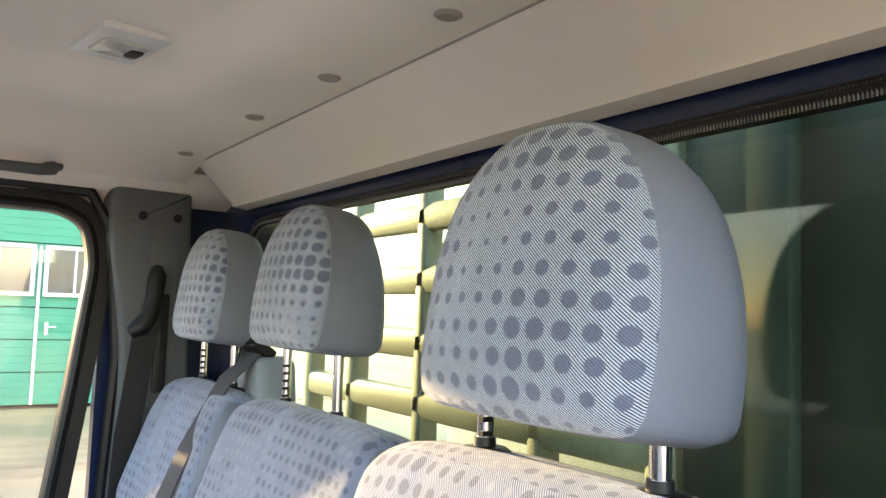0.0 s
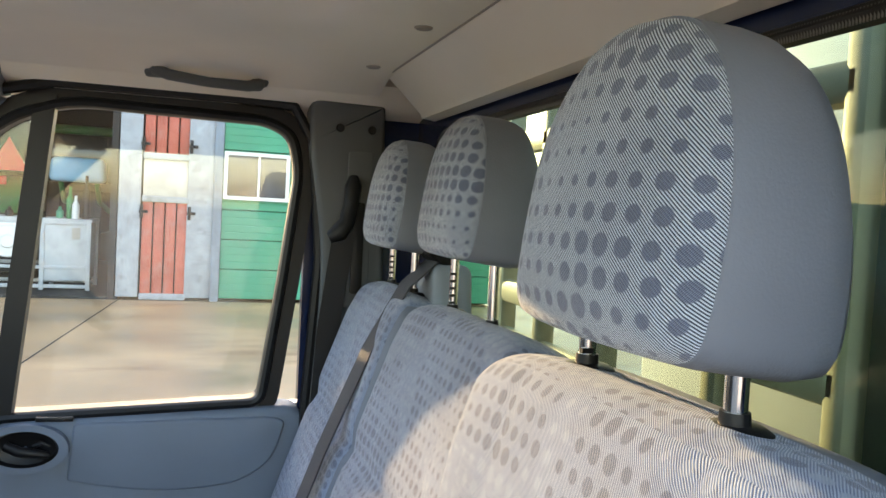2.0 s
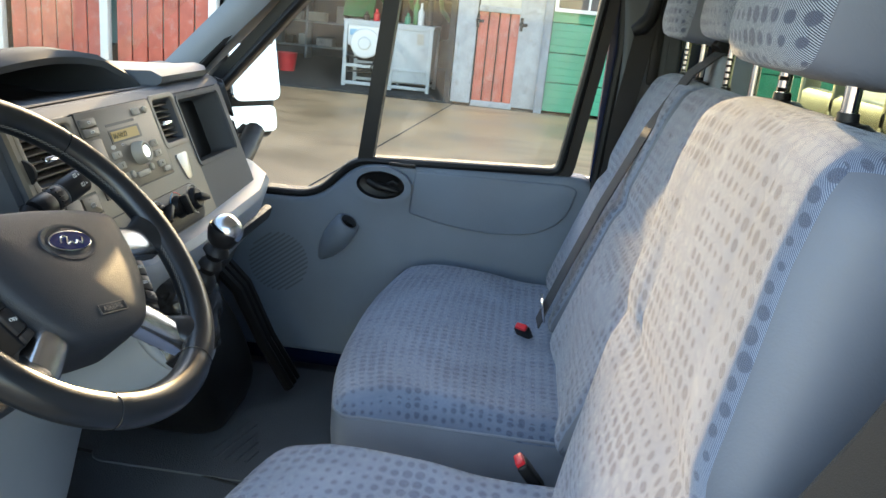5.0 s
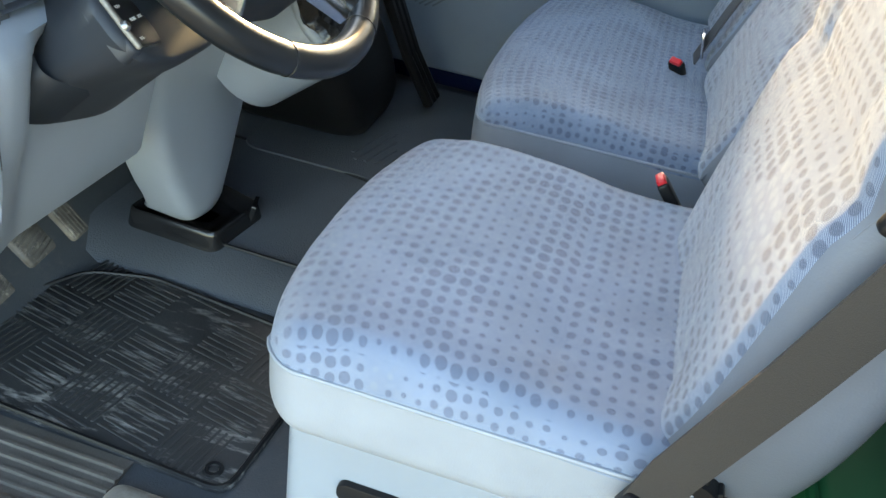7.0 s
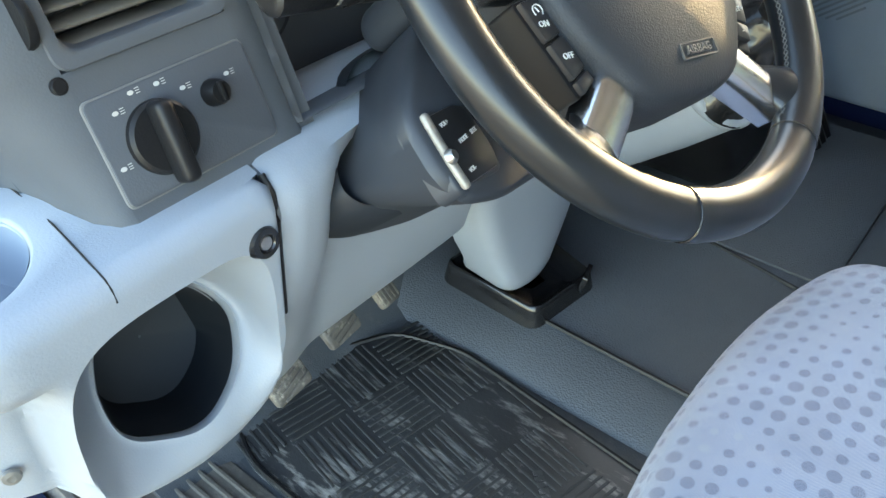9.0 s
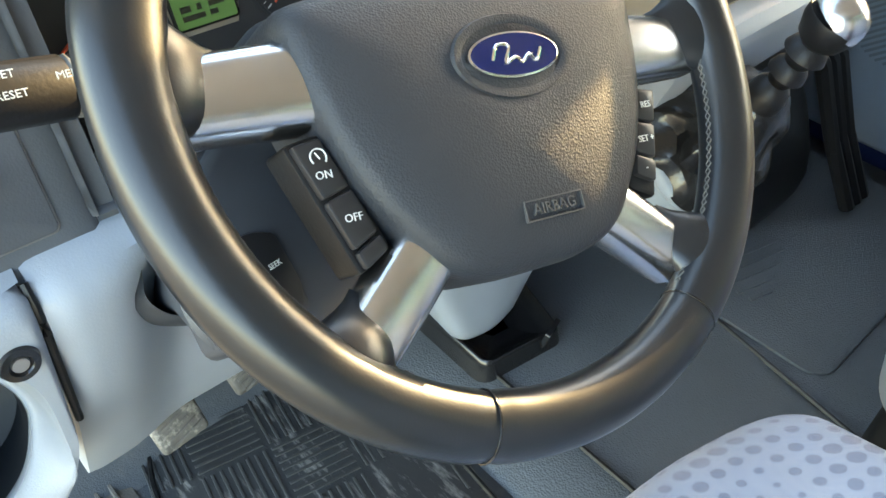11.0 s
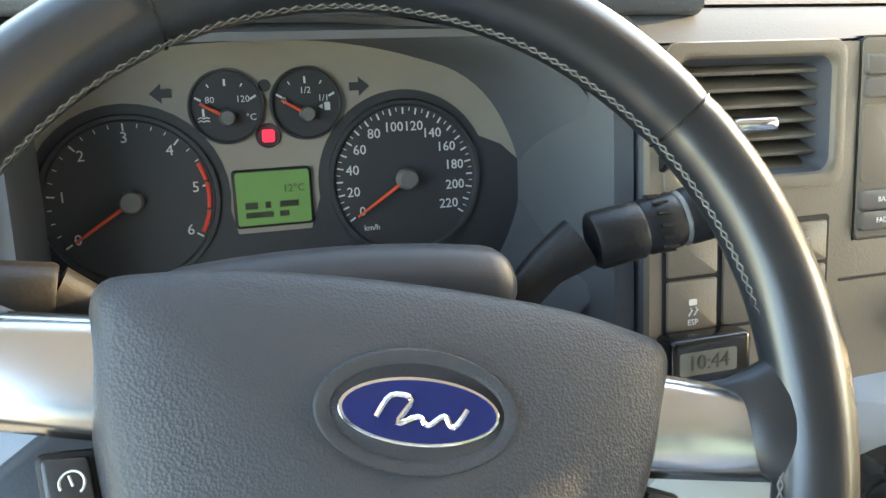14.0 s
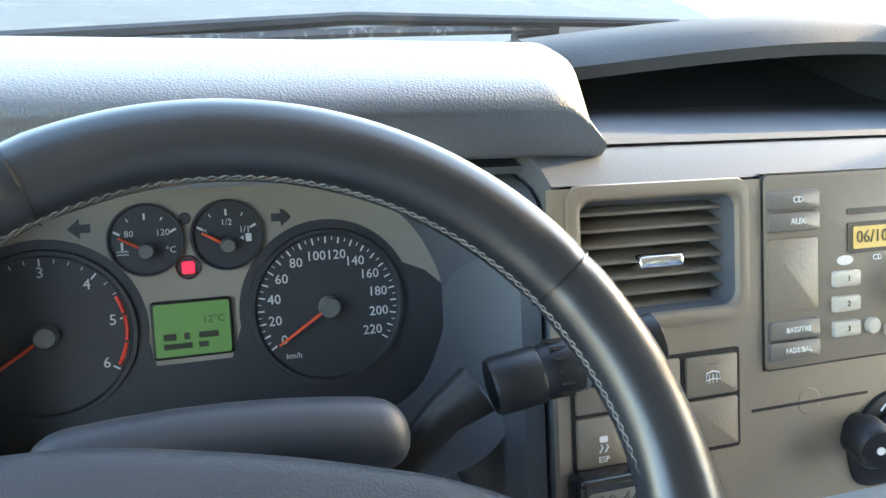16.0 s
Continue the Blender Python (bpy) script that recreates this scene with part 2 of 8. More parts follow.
M = {
    "headliner": material("beige headliner cloth", (0.88, 0.81, 0.71), 0.9, var=0.05, vscale=3, bump=0.15, bscale=900, spec=0.2),
    "pillar": material("grey pillar plastic", (0.080, 0.088, 0.095), 0.6, var=0.08, bump=0.15, bscale=500),
    "vinyl": material("blue grey seat vinyl", (0.155, 0.172, 0.21), 0.5, var=0.08, vscale=9, bump=0.2, bscale=420),
    "vinyl_pale": material("pale grey seat skirt vinyl", (0.31, 0.335, 0.375), 0.55, var=0.08, vscale=9, bump=0.2, bscale=420),
    # One cloth in three copies; missing light is put into cushion and headrest tones.
    "fabric": dotted_fabric("dotted seat cloth, lightened headrest copy", (0.30, 0.345, 0.43), (0.060, 0.070, 0.102), (0.31, 0.35, 0.43), dim=0.09, lit=2.2),
    "fabric_seat": dotted_fabric("dotted seat cloth, lightened cushion copy", (0.28, 0.325, 0.40), (0.098, 0.115, 0.160), (0.29, 0.335, 0.41), twill=4200.0, dim=0.66, lit=1.36, pale_from=0.76),
    "fabric_back": dotted_fabric("dotted seat cloth, darker backrest copy", (0.235, 0.28, 0.37), (0.064, 0.076, 0.110), (0.25, 0.29, 0.37), twill=3000.0, dim=0.40, lit=1.60, pale_from=0.62),
    "dash_shell": material("charcoal dash shell plastic", (0.074, 0.081, 0.093), 0.60, spec=0.2, var=0.1, bump=0.05, bscale=600, kind="cells"),
    "hood_dark": material("matt dark top plastic", (0.050, 0.053, 0.057), 0.70, var=0.15, spec=0.2, bump=0.2, bscale=500),
    "door": material("slate door plastic", (0.15, 0.19, 0.25), 0.55, var=0.07, bump=0.25, bscale=650),
    "dash": material("charcoal dash plastic", (0.082, 0.090, 0.102), 0.58, spec=0.25, var=0.1, bump=0.05, bscale=600, kind="cells"),
    "dash_top": material("grey dash top plastic", (0.088, 0.100, 0.117), 0.48, var=0.1, spec=0.42, bump=0.22, bscale=620, kind="cells"),
    "shroud": material("charcoal column plastic", (0.026, 0.031, 0.040), 0.50, var=0.1, bump=0.03, bscale=600, kind="cells"),
    "console": material("taupe console plastic", (0.165, 0.138, 0.105), 0.42, var=0.08, bump=0.12, bscale=500),
    "lower": material("pale blue grey plastic", (0.275, 0.31, 0.355), 0.42, var=0.06, bump=0.12, bscale=600),
    "black": material("black plastic", (0.009, 0.009, 0.010), 0.42, spec=0.3, var=0.2, bump=0.1, bscale=400),
    "gloss": material("glossy black plastic", (0.012, 0.012, 0.013), 0.18, var=0.2),
    "leather": material("worn black leather", (0.011, 0.013, 0.016), 0.30, var=0.2, vscale=14, bump=0.02, bscale=600, kind="cells"),
    "pad": material("grained airbag cover", (0.024, 0.027, 0.033), 0.52, spec=0.42, var=0.1, bump=0.18, bscale=760, kind="cells"),
    "silver": material("satin silver paint", (0.60, 0.61, 0.625), 0.24, 1.0, var=0.06),
    "chrome": material("chrome", (0.75, 0.75, 0.76), 0.12, 1.0, var=0.05),
    "steel": material("dull steel", (0.42, 0.41, 0.39), 0.4, 1.0, var=0.15),
    "rubber": material("dusty black rubber mat", (0.026, 0.027, 0.029), 0.42, var=0.3, bump=0.2, bscale=200, dirt=0.8, dirt_color=(0.42, 0.40, 0.37), dirt_scale=46, streak=40),
    "floor": material("dark floor rubber", (0.056, 0.062, 0.070), 0.48, var=0.2, bump=0.4, bscale=420, dirt=0.2, dirt_color=(0.2, 0.18, 0.16)),
    "sill": material("worn grey sill rubber", (0.115, 0.102, 0.088), 0.5, var=0.2, bump=0.4, bscale=300, dirt=0.3, dirt_color=(0.25, 0.22, 0.19)),
    "navy": material("navy blue car paint", (0.008, 0.018, 0.06), 0.2, var=0.1),
    "belt": material("grey brown belt webbing", (0.06, 0.063, 0.072), 0.8, spec=0.15, var=0.08, bump=0.5, bscale=700),
    "belt_brown": material("brown belt webbing", (0.042, 0.036, 0.032), 0.75, var=0.1, bump=0.5, bscale=700),
    "machine": material("pale grey machine paint", (0.46, 0.48, 0.48), 0.5, var=0.1, vscale=5, dirt=0.4, dirt_color=(0.22, 0.20, 0.18), dirt_scale=6),
    "white": material("white plastic", (0.74, 0.73, 0.70), 0.4, var=0.04),
    "print": material("white print", (0.62, 0.62, 0.60), 0.6, var=0.03),
    "red_print": material("red print", (0.62, 0.05, 0.03), 0.6, var=0.03),
    "red": material("red plastic", (0.65, 0.02, 0.03), 0.35, var=0.06),
    # Sandy, brown stained concrete; warm sun that misses it is put into the orange.
    "concrete": material("wet sandy concrete, sun warmth in the colour", (0.54, 0.315, 0.15), 0.42, var=0.32, vscale=0.7, bump=0.5, bscale=30, dirt=0.92, dirt_color=(0.27, 0.115, 0.04), dirt_scale=1.1, spec=0.4, rvar=0.30, streak=12),
    # Darkened so the ground ahead does not bleach out at high exposure.
    "concrete_grey": material("darkened grey concrete", (0.075, 0.066, 0.054), 0.7, var=0.25, vscale=0.8, bump=0.4, bscale=40, dirt=0.5, dirt_color=(0.20, 0.17, 0.13), dirt_scale=1.4),
    "red_steel": material("faded red steel cladding", (0.46, 0.11, 0.07), 0.6, var=0.18, vscale=3, dirt=0.5, dirt_color=(0.45, 0.3, 0.27), dirt_scale=5),
    "grey_steel": material("weathered grey paint", (0.34, 0.36, 0.38), 0.6, var=0.2, vscale=4, dirt=0.6, dirt_color=(0.12, 0.1, 0.09), dirt_scale=7),
    "green": material("green sectional door paint", (0.035, 0.28, 0.16), 0.5, var=0.08, vscale=2),
    # Hall gloom is put into this near black; joints and ironwork share it.
    "interior": material("near black for hall gloom and dark parts", (0.020, 0.019, 0.018), 0.8, var=0.4, vscale=2),
    "pane_dull": material("dull translucent pane", (0.52, 0.50, 0.45), 0.5, var=0.2, vscale=3, dirt=0.5, dirt_color=(0.3, 0.27, 0.23), dirt_scale=4),
    "pane_dark": material("dark reflecting pane", (0.05, 0.055, 0.07), 0.08, var=0.4, vscale=3),
    "post_blue": material("blue grey post paint", (0.20, 0.24, 0.28), 0.6, var=0.2, dirt=0.4, dirt_color=(0.1, 0.09, 0.08), dirt_scale=9),
    "tractor_green": material("tractor green paint", (0.02, 0.20, 0.05), 0.4, var=0.2),
    "tank_blue": material("pale blue tank plastic", (0.22, 0.42, 0.58), 0.5, var=0.1),
    "teal": material("peeling teal paint", (0.26, 0.44, 0.42), 0.6, var=0.12, vscale=0.6, dirt=0.8, dirt_color=(0.35, 0.18, 0.15), dirt_scale=1.1),
    "clip": material("taupe clip plastic", (0.36, 0.32, 0.28), 0.7, var=0.05),
    "lens": material("clear lens plastic", (0.55, 0.55, 0.52), 0.15, var=0.15, vscale=60),
    "rib": material("grey seal ribs", (0.10, 0.10, 0.10), 0.5, var=0.1),
    "board": material("cream headboard paint", (0.46, 0.43, 0.32), 0.5, var=0.1, dirt=0.2, dirt_color=(0.2, 0.17, 0.12)),
    "tarp": material("dark green tarpaulin", (0.022, 0.05, 0.036), 0.55, var=0.2, bump=0.04, bscale=8),
    "glass_side": glass("dusty side pane", (0.95, 0.96, 0.95), alpha_dirt=0.05),
    "pillar_light": material("pale grey pillar plastic", (0.21, 0.235, 0.265), 0.55, var=0.06, bump=0.1, bscale=500),
    "bare": material("scuffed bare metal", (0.30, 0.28, 0.25), 0.5, 0.3, var=0.3, vscale=14, dirt=0.7, dirt_color=(0.12, 0.10, 0.08), dirt_scale=18),
    "crate": material("green crate plastic", (0.005, 0.10, 0.035), 0.5, var=0.1),
    "slat": material("dusty dark vent slats", (0.13, 0.115, 0.095), 0.5, var=0.25, dirt=0.4, dirt_color=(0.22, 0.18, 0.13), dirt_scale=60),
    "console_dark": material("darker taupe plastic", (0.12, 0.108, 0.095), 0.4, var=0.08),
    "button": material("pale warm button plastic", (0.40, 0.37, 0.31), 0.5, var=0.05),
    "ink": material("dark display ink", (0.03, 0.035, 0.02), 0.6, var=0.05),
    "badge_print": material("pale badge print", (0.5, 0.5, 0.48), 0.5, var=0.05),
    "lcd_grey": material("grey liquid crystal", (0.13, 0.13, 0.11), 0.25, var=0.05),
    "blue_print": material("blue print", (0.15, 0.4, 0.7), 0.6, var=0.03),
    "plate": material("warm dark dial plate", (0.25, 0.222, 0.185), 0.55, var=0.08, bump=0.1, bscale=900),
    "dial": material("black dial", (0.030, 0.032, 0.037), 0.5, var=0.2),
    "needle": material("red needle plastic", (0.75, 0.10, 0.04), 0.4, var=0.03),
    "hub": material("grey hub plastic", (0.12, 0.12, 0.115), 0.4, var=0.1),
    "silver_line": material("worn bright edge", (0.15, 0.15, 0.15), 0.4, var=0.2),
    "grille": material("speaker grille slots", (0.095, 0.12, 0.155), 0.6, var=0.1),
    # Panel plastic with the cup's inner shading put into a darker tone.
    "cup": material("panel plastic darkened for the cup", (0.23, 0.275, 0.335), 0.45, var=0.06),
    # Shade of the holder's inside and the column gap, put into the colour.
    "well": material("near black recess shade", (0.012, 0.016, 0.022), 0.55, var=0.2),
    "thread": material("grey thread", (0.10, 0.10, 0.098), 0.8, var=0.1),
    "pad_smooth": material("smooth charcoal plastic", (0.055, 0.057, 0.06), 0.4, var=0.06),
    "button_black": material("satin black buttons", (0.022, 0.022, 0.024), 0.35, var=0.1),
    "leather_soft": material("soft black leather", (0.012, 0.012, 0.013), 0.2, var=0.3, vscale=20, bump=0.15, bscale=300),
    "pedal": material("dusty pedal rubber", (0.10, 0.092, 0.082), 0.7, var=0.4, vscale=40, dirt=1.0, dirt_color=(0.44, 0.40, 0.34), dirt_scale=50),
    "rubber_rib": material("worn rubber ribs", (0.036, 0.036, 0.036), 0.5, var=0.5, vscale=30, dirt=1.0, dirt_color=(0.66, 0.64, 0.60), dirt_scale=22, streak=35),
    "tunnel": material("grained tunnel rubber", (0.072, 0.080, 0.092), 0.5, var=0.12, bump=0.5, bscale=320, kind="cells"),
    "mirror": material("mirror silver", (0.9, 0.9, 0.9), 0.02, 1.0, var=0.01),
    "glass": glass("clear pane", (0.93, 0.96, 0.94), alpha_dirt=0.05),
    "glass_green": glass("green tinted pane", (0.62, 0.70, 0.62), alpha_dirt=0.03, sheen=0.14),
    "blue": material("badge blue enamel", (0.004, 0.010, 0.070), 0.22, var=0.1),
    "lcd": glow("green backlit display", (0.050, 0.115, 0.035), 0.04),
    "lcd_amber": glow("amber backlit display", (0.33, 0.24, 0.06), 0.04),
    "warn": glow("red warning lamp", (0.80, 0.012, 0.03), 0.16),
}


# ---- building blocks ----
def part(name, bm, mat, parent=None, label="", smooth=True, angle=40):
    """Links a bmesh, in world coordinates, as one mesh object under a thing or part."""
    me = bpy.data.meshes.new(name)
    bm.normal_update()
    bm.to_mesh(me)
    bm.free()
    me.materials.append(M[mat] if isinstance(mat, str) else mat)
    if smooth:
        me.shade_smooth()
        me.set_sharp_from_angle(angle=radians(angle))
    ob = new(name, me)
    if parent is not None:
        ob.parent = parent
        ob.matrix_parent_inverse = world_of(parent).inverted()
    if label:
        ob["label"] = label
    return ob


def world_of(ob):
    if ob.parent is None:
        return ob.matrix_basis.copy()
    return world_of(ob.parent) @ ob.matrix_parent_inverse @ ob.matrix_basis


def thing(name, base, label, category, group="", kind=""):
    e = new(name)
    e.empty_display_size = 0.05
    e.matrix_basis = Matrix.Translation(base)
    return tagged(e, label, category, group, kind)


def frm(origin, right, up):
    """A frame: local x to the right, local y up along the face, local z out of it."""
    r = Vector(right).normalized()
    z = r.cross(Vector(up)).normalized()
    u = z.cross(r)
    return Matrix(((r.x, u.x, z.x, origin[0]), (r.y, u.y, z.y, origin[1]), (r.z, u.z, z.z, origin[2]), (0, 0, 0, 1)))


I4 = Matrix.Identity(4)


def steps(h, r, k, m):
    a = [-h + r * (1 - math.cos(i / k * math.pi / 2)) for i in range(k)]
    mid = [-(h - r) + 2 * (h - r) * i / m for i in range(m + 1)]
    return a + mid + [-q for q in reversed(a)]


def rbox(size, r, m=I4, k=3, flat=2, deform=None, bm=None, uv=None, keep=None):
    """A box with rounded edges, optionally bent by deform(v), placed by m; uv: the two axes that lay out the cloth."""
    bm = bm or bmesh.new()
    h = [max(s / 2, 1e-4) for s in size]
    r = min(r, min(h) * 0.999)
    ks = [steps(q, r, k, flat if isinstance(flat, int) else flat[i]) for i, q in enumerate(h)]
    made = {}
    inv = []

    def vert(p):
        key = tuple(round(c, 6) for c in p)
        if key not in made:
            inner = [max(-(q - r), min(q - r, c)) for q, c in zip(h, p)]
            d = Vector([c - i for c, i in zip(p, inner)])
            o = Vector(inner) + (d.normalized() * r if d.length > 1e-9 else d)
            base = o.copy()
            if deform:
                o = deform(o)
            made[key] = bm.verts.new(m @ o)
            made[key].index = len(inv)
            inv.append(base)
        return made[key]

    layer = bm.loops.layers.uv.verify() if uv else None
    for ax in range(3):
        a, b = [(1, 2), (2, 0), (0, 1)][ax]
        for side in (-1, 1):
            for i in range(len(ks[a]) - 1):
                for j in range(len(ks[b]) - 1):
                    if keep:
                        p = [0, 0, 0]
                        p[ax], p[a], p[b] = side * h[ax], (ks[a][i] + ks[a][i + 1]) / 2, (ks[b][j] + ks[b][j + 1]) / 2
                        if not keep(p):
                            continue
                    q = []
                    for ii, jj in ((i, j), (i + 1, j), (i + 1, j + 1), (i, j + 1)):
                        p = [0, 0, 0]
                        p[ax], p[a], p[b] = side * h[ax], ks[a][ii], ks[b][jj]
                        q.append(vert(p))
                    if side < 0:
                        q.reverse()
                    try:
                        f = bm.faces.new(q)
                    except ValueError:
                        continue
                    if layer:
                        for lp in f.loops:
                            o = inv[lp.vert.index]
                            w = [o[uv[0]], o[uv[1]]]
                            third = 3 - uv[0] - uv[1]
                            if ax == uv[0]:
                                w[0] += side * (h[third] - side * 0 - o[third]) if side > 0 else -(h[third] - o[third])
                            if ax == uv[1]:
                                w[1] += side * (h[third] - o[third])
                            lp[layer].uv = w
    return bm


def box(bm, m, size, c=(0, 0, 0), bevel=0.0):
    """Adds a plain or chamfered box, centred on c in the frame m."""
    if bevel:
        return rbox(size, bevel, m @ Matrix.Translation(c), k=1, flat=1, bm=bm)
    v = bmesh.ops.create_cube(bm, size=1, matrix=m @ Matrix.Translation(c) @ Matrix.Diagonal((*size, 1)))
    return bm


def lathe(bm, m, profile, n=32, closed=False):
    """Turns (radius, height) pairs round the frame's z."""
    rings = []
    for r, z in profile:
        if r < 1e-6:
            rings.append([bm.verts.new(m @ Vector((0, 0, z)))])
        else:
            rings.append([bm.verts.new(m @ Vector((r * math.cos(2 * math.pi * i / n), r * math.sin(2 * math.pi * i / n), z))) for i in range(n)])
    pairs = list(zip(rings, rings[1:])) + ([(rings[-1], rings[0])] if closed else [])
    for a, b in pairs:
        for i in range(n):
            j = (i + 1) % n
            if len(a) == 1 and len(b) == 1:
                continue
            if len(a) == 1:
                bm.faces.new((a[0], b[j], b[i])[::-1])
            elif len(b) == 1:
                bm.faces.new((a[i], a[j], b[0]))
            else:
                bm.faces.new((a[i], a[j], b[j], b[i]))
    return bm


def tube(bm, pts, r, n=10, closed=False, section=None, up=(0, 0, 1)):
    """A tube, or a swept section of (x, y) points, along pts. r may be a list."""
    pts = [Vector(p) for p in pts]
    rings = []
    for i, p in enumerate(pts):
        a, b = pts[i - 1] if (i or closed) else p, pts[(i + 1) % len(pts)] if (i < len(pts) - 1 or closed) else p
        t = (b - a).normalized()
        s = t.cross(Vector(up))
        s = s.normalized() if s.length > 1e-5 else t.orthogonal().normalized()
        w = s.cross(t)
        rr = r[i] if isinstance(r, (list, tuple)) else r
        if section:
            ring = [p + s * x * rr + w * y * rr for x, y in section]
        else:
            ring = [p + (s * math.cos(2 * math.pi * k / n) + w * math.sin(2 * math.pi * k / n)) * rr for k in range(n)]
        rings.append([bm.verts.new(q) for q in ring])
    n = len(rings[0])
    for a, b in zip(rings, rings[1:] + ([rings[0]] if closed else [])):
        for k in range(n):
            bm.faces.new((a[k], a[(k + 1) % n], b[(k + 1) % n], b[k]))
    if not closed:
        bm.faces.new(rings[0][::-1])
        bm.faces.new(rings[-1])
    bmesh.ops.recalc_face_normals(bm, faces=bm.faces[:])
    return bm


def slab(bm, m, outline, z0, z1, bevel=0.0, holes=(), seg=2):
    """A plate between z0 and z1 of the frame m with the outline (x, y), its upper rim rounded."""
    fs = []
    ins = [(0.0, z0)] + [(0.0, z1 - bevel)] if bevel else [(0.0, z0), (0.0, z1)]
    if bevel:
        ins += [(bevel * (1 - math.cos(a * math.pi / 2 / seg)), z1 - bevel + bevel * math.sin(a * math.pi / 2 / seg)) for a in range(1, seg + 1)]
    rings = []
    for d, z in ins:
        rings.append([bm.verts.new(m @ Vector((x, y, z))) for x, y in inset(outline, d)])
    n = len(outline)
    for a, b in zip(rings, rings[1:]):
        for i in range(n):
            bm.faces.new((a[i], a[(i + 1) % n], b[(i + 1) % n], b[i]))
    bm.faces.new(rings[0][::-1])
    bm.faces.new(rings[-1])
    return bm


def inset(pts, d):
    """Moves a counter-clockwise outline inwards by d."""
    if not d:
        return list(pts)
    out, n = [], len(pts)
    for i in range(n):
        p, q, r = Vector(pts[i - 1]), Vector(pts[i]), Vector(pts[(i + 1) % n])
        e, f = (q - p).normalized(), (r - q).normalized()
        n1, n2 = Vector((-e.y, e.x)), Vector((-f.y, f.x))
        b = n1 + n2
        k = d / max(0.35, b.length_squared / 2)
        out.append(tuple(q + b * k))
    return out


def rrect(w, h, r, c=(0, 0), n=4):
    """A rounded rectangle, counter-clockwise."""
    r = min(r, w / 2 - 1e-5, h / 2 - 1e-5)
    out = []
    for sx, sy, a0 in ((1, 1, 0), (-1, 1, 90), (-1, -1, 180), (1, -1, 270)):
        for i in range(n + 1):
            a = radians(a0 + 90 * i / n)
            out.append((c[0] + sx * (w / 2 - r) + r * math.cos(a), c[1] + sy * (h / 2 - r) + r * math.sin(a)))
    return out


def oval(a, b, n=32, c=(0, 0)):
    return [(c[0] + a * math.cos(2 * math.pi * i / n), c[1] + b * math.sin(2 * math.pi * i / n)) for i in range(n)]


def rounded(pts, r, n=4):
    """Rounds the corners of a counter-clockwise outline; r: one radius or one for each corner."""
    out = []
    for i in range(len(pts)):
        p, q, s = Vector(pts[i - 1]), Vector(pts[i]), Vector(pts[(i + 1) % len(pts)])
        rr = r[i] if isinstance(r, (list, tuple)) else r
        a, b = (p - q), (s - q)
        k = min(rr, a.length * 0.45, b.length * 0.45)
        if k < 1e-5:
            out.append(tuple(q))
            continue
        a, b = q + a.normalized() * k, q + b.normalized() * k
        for j in range(n + 1):
            t = j / n
            out.append(tuple(a * (1 - t) ** 2 + q * 2 * t * (1 - t) + b * t * t))
    return out


def ring_plate(bm, m, outer, inner, z0, z1):
    """A frame between two outlines with the same number of points."""
    n = len(outer)
    rs = [[bm.verts.new(m @ Vector((x, y, z))) for x, y in o] for o, z in ((outer, z0), (outer, z1), (inner, z1), (inner, z0))]
    for a, b in zip(rs, rs[1:] + rs[:1]):
        for i in range(n):
            bm.faces.new((a[i], a[(i + 1) % n], b[(i + 1) % n], b[i]))
    return bm


def loft(bm, sections, closed=True, caps=True):
    """Skins a list of rings of points."""
    rs = [[bm.verts.new(p) for p in s] for s in sections]
    n = len(rs[0])
    for a, b in zip(rs, rs[1:]):
        for i in range(n if closed else n - 1):
            bm.faces.new((a[i], a[(i + 1) % n], b[(i + 1) % n], b[i]))
    if caps and closed:
        bm.faces.new(rs[0][::-1])
        bm.faces.new(rs[-1])
    bmesh.ops.recalc_face_normals(bm, faces=bm.faces[:])
    return bm


def words(text, size, m, mat, parent, name="lettering", depth=0.0003):
    """Raised lettering, centred in the frame m."""
    cu = bpy.data.curves.new("lettering", "FONT")
    cu.body, cu.size, cu.align_x, cu.align_y, cu.extrude, cu.resolution_u = text, size, "CENTER", "CENTER", depth, 2
    tmp = bpy.data.objects.new("lettering", cu)
    me = bpy.data.meshes.new_from_object(tmp)
    bpy.data.objects.remove(tmp)
    bpy.data.curves.remove(cu)
    me.transform(m)
    me.name = name
    me.materials.append(M[mat])
    ob = new(name, me)
    ob.parent = parent
    ob.matrix_parent_inverse = world_of(parent).inverted()
    return ob


# ---- yard and garage ----
bm = bmesh.new()
box(bm, I4, (600, 600, 0.2), (0, 0, -0.1))
tagged(part("ground", bm, "concrete", smooth=False), "sandy wet concrete yard, low sun warmth in its colour", "ground", kind="structure")
bm = bmesh.new()
for k in range(7):
    box(bm, pose(8.5, -11.5 + 4.2 * k, 0.001, 0, 0, -4.15), (9.4, 0.016, 0.008))
box(bm, I4, (0.03, 60, 0.010), (13.0, 0, 0.001))
tagged(part("pavement", bm, "interior", smooth=False), "dark joints between the concrete slabs", "pavement", kind="structure")

# added patch: outdoor brightness ahead is lowered through its dark colour
bm = bmesh.new()
slab(bm, Matrix.Translation((0, 0, 0.004)), rounded([(-9, 2.2), (4.6, 2.6), (6.2, 9.0), (8.5, 30), (-14, 30)], 0.6), -0.02, 0.0)
tagged(part("road", bm, "concrete_grey", smooth=False), "added darker patch of yard ahead of the van", "road", kind="structure")

GX = 13.0


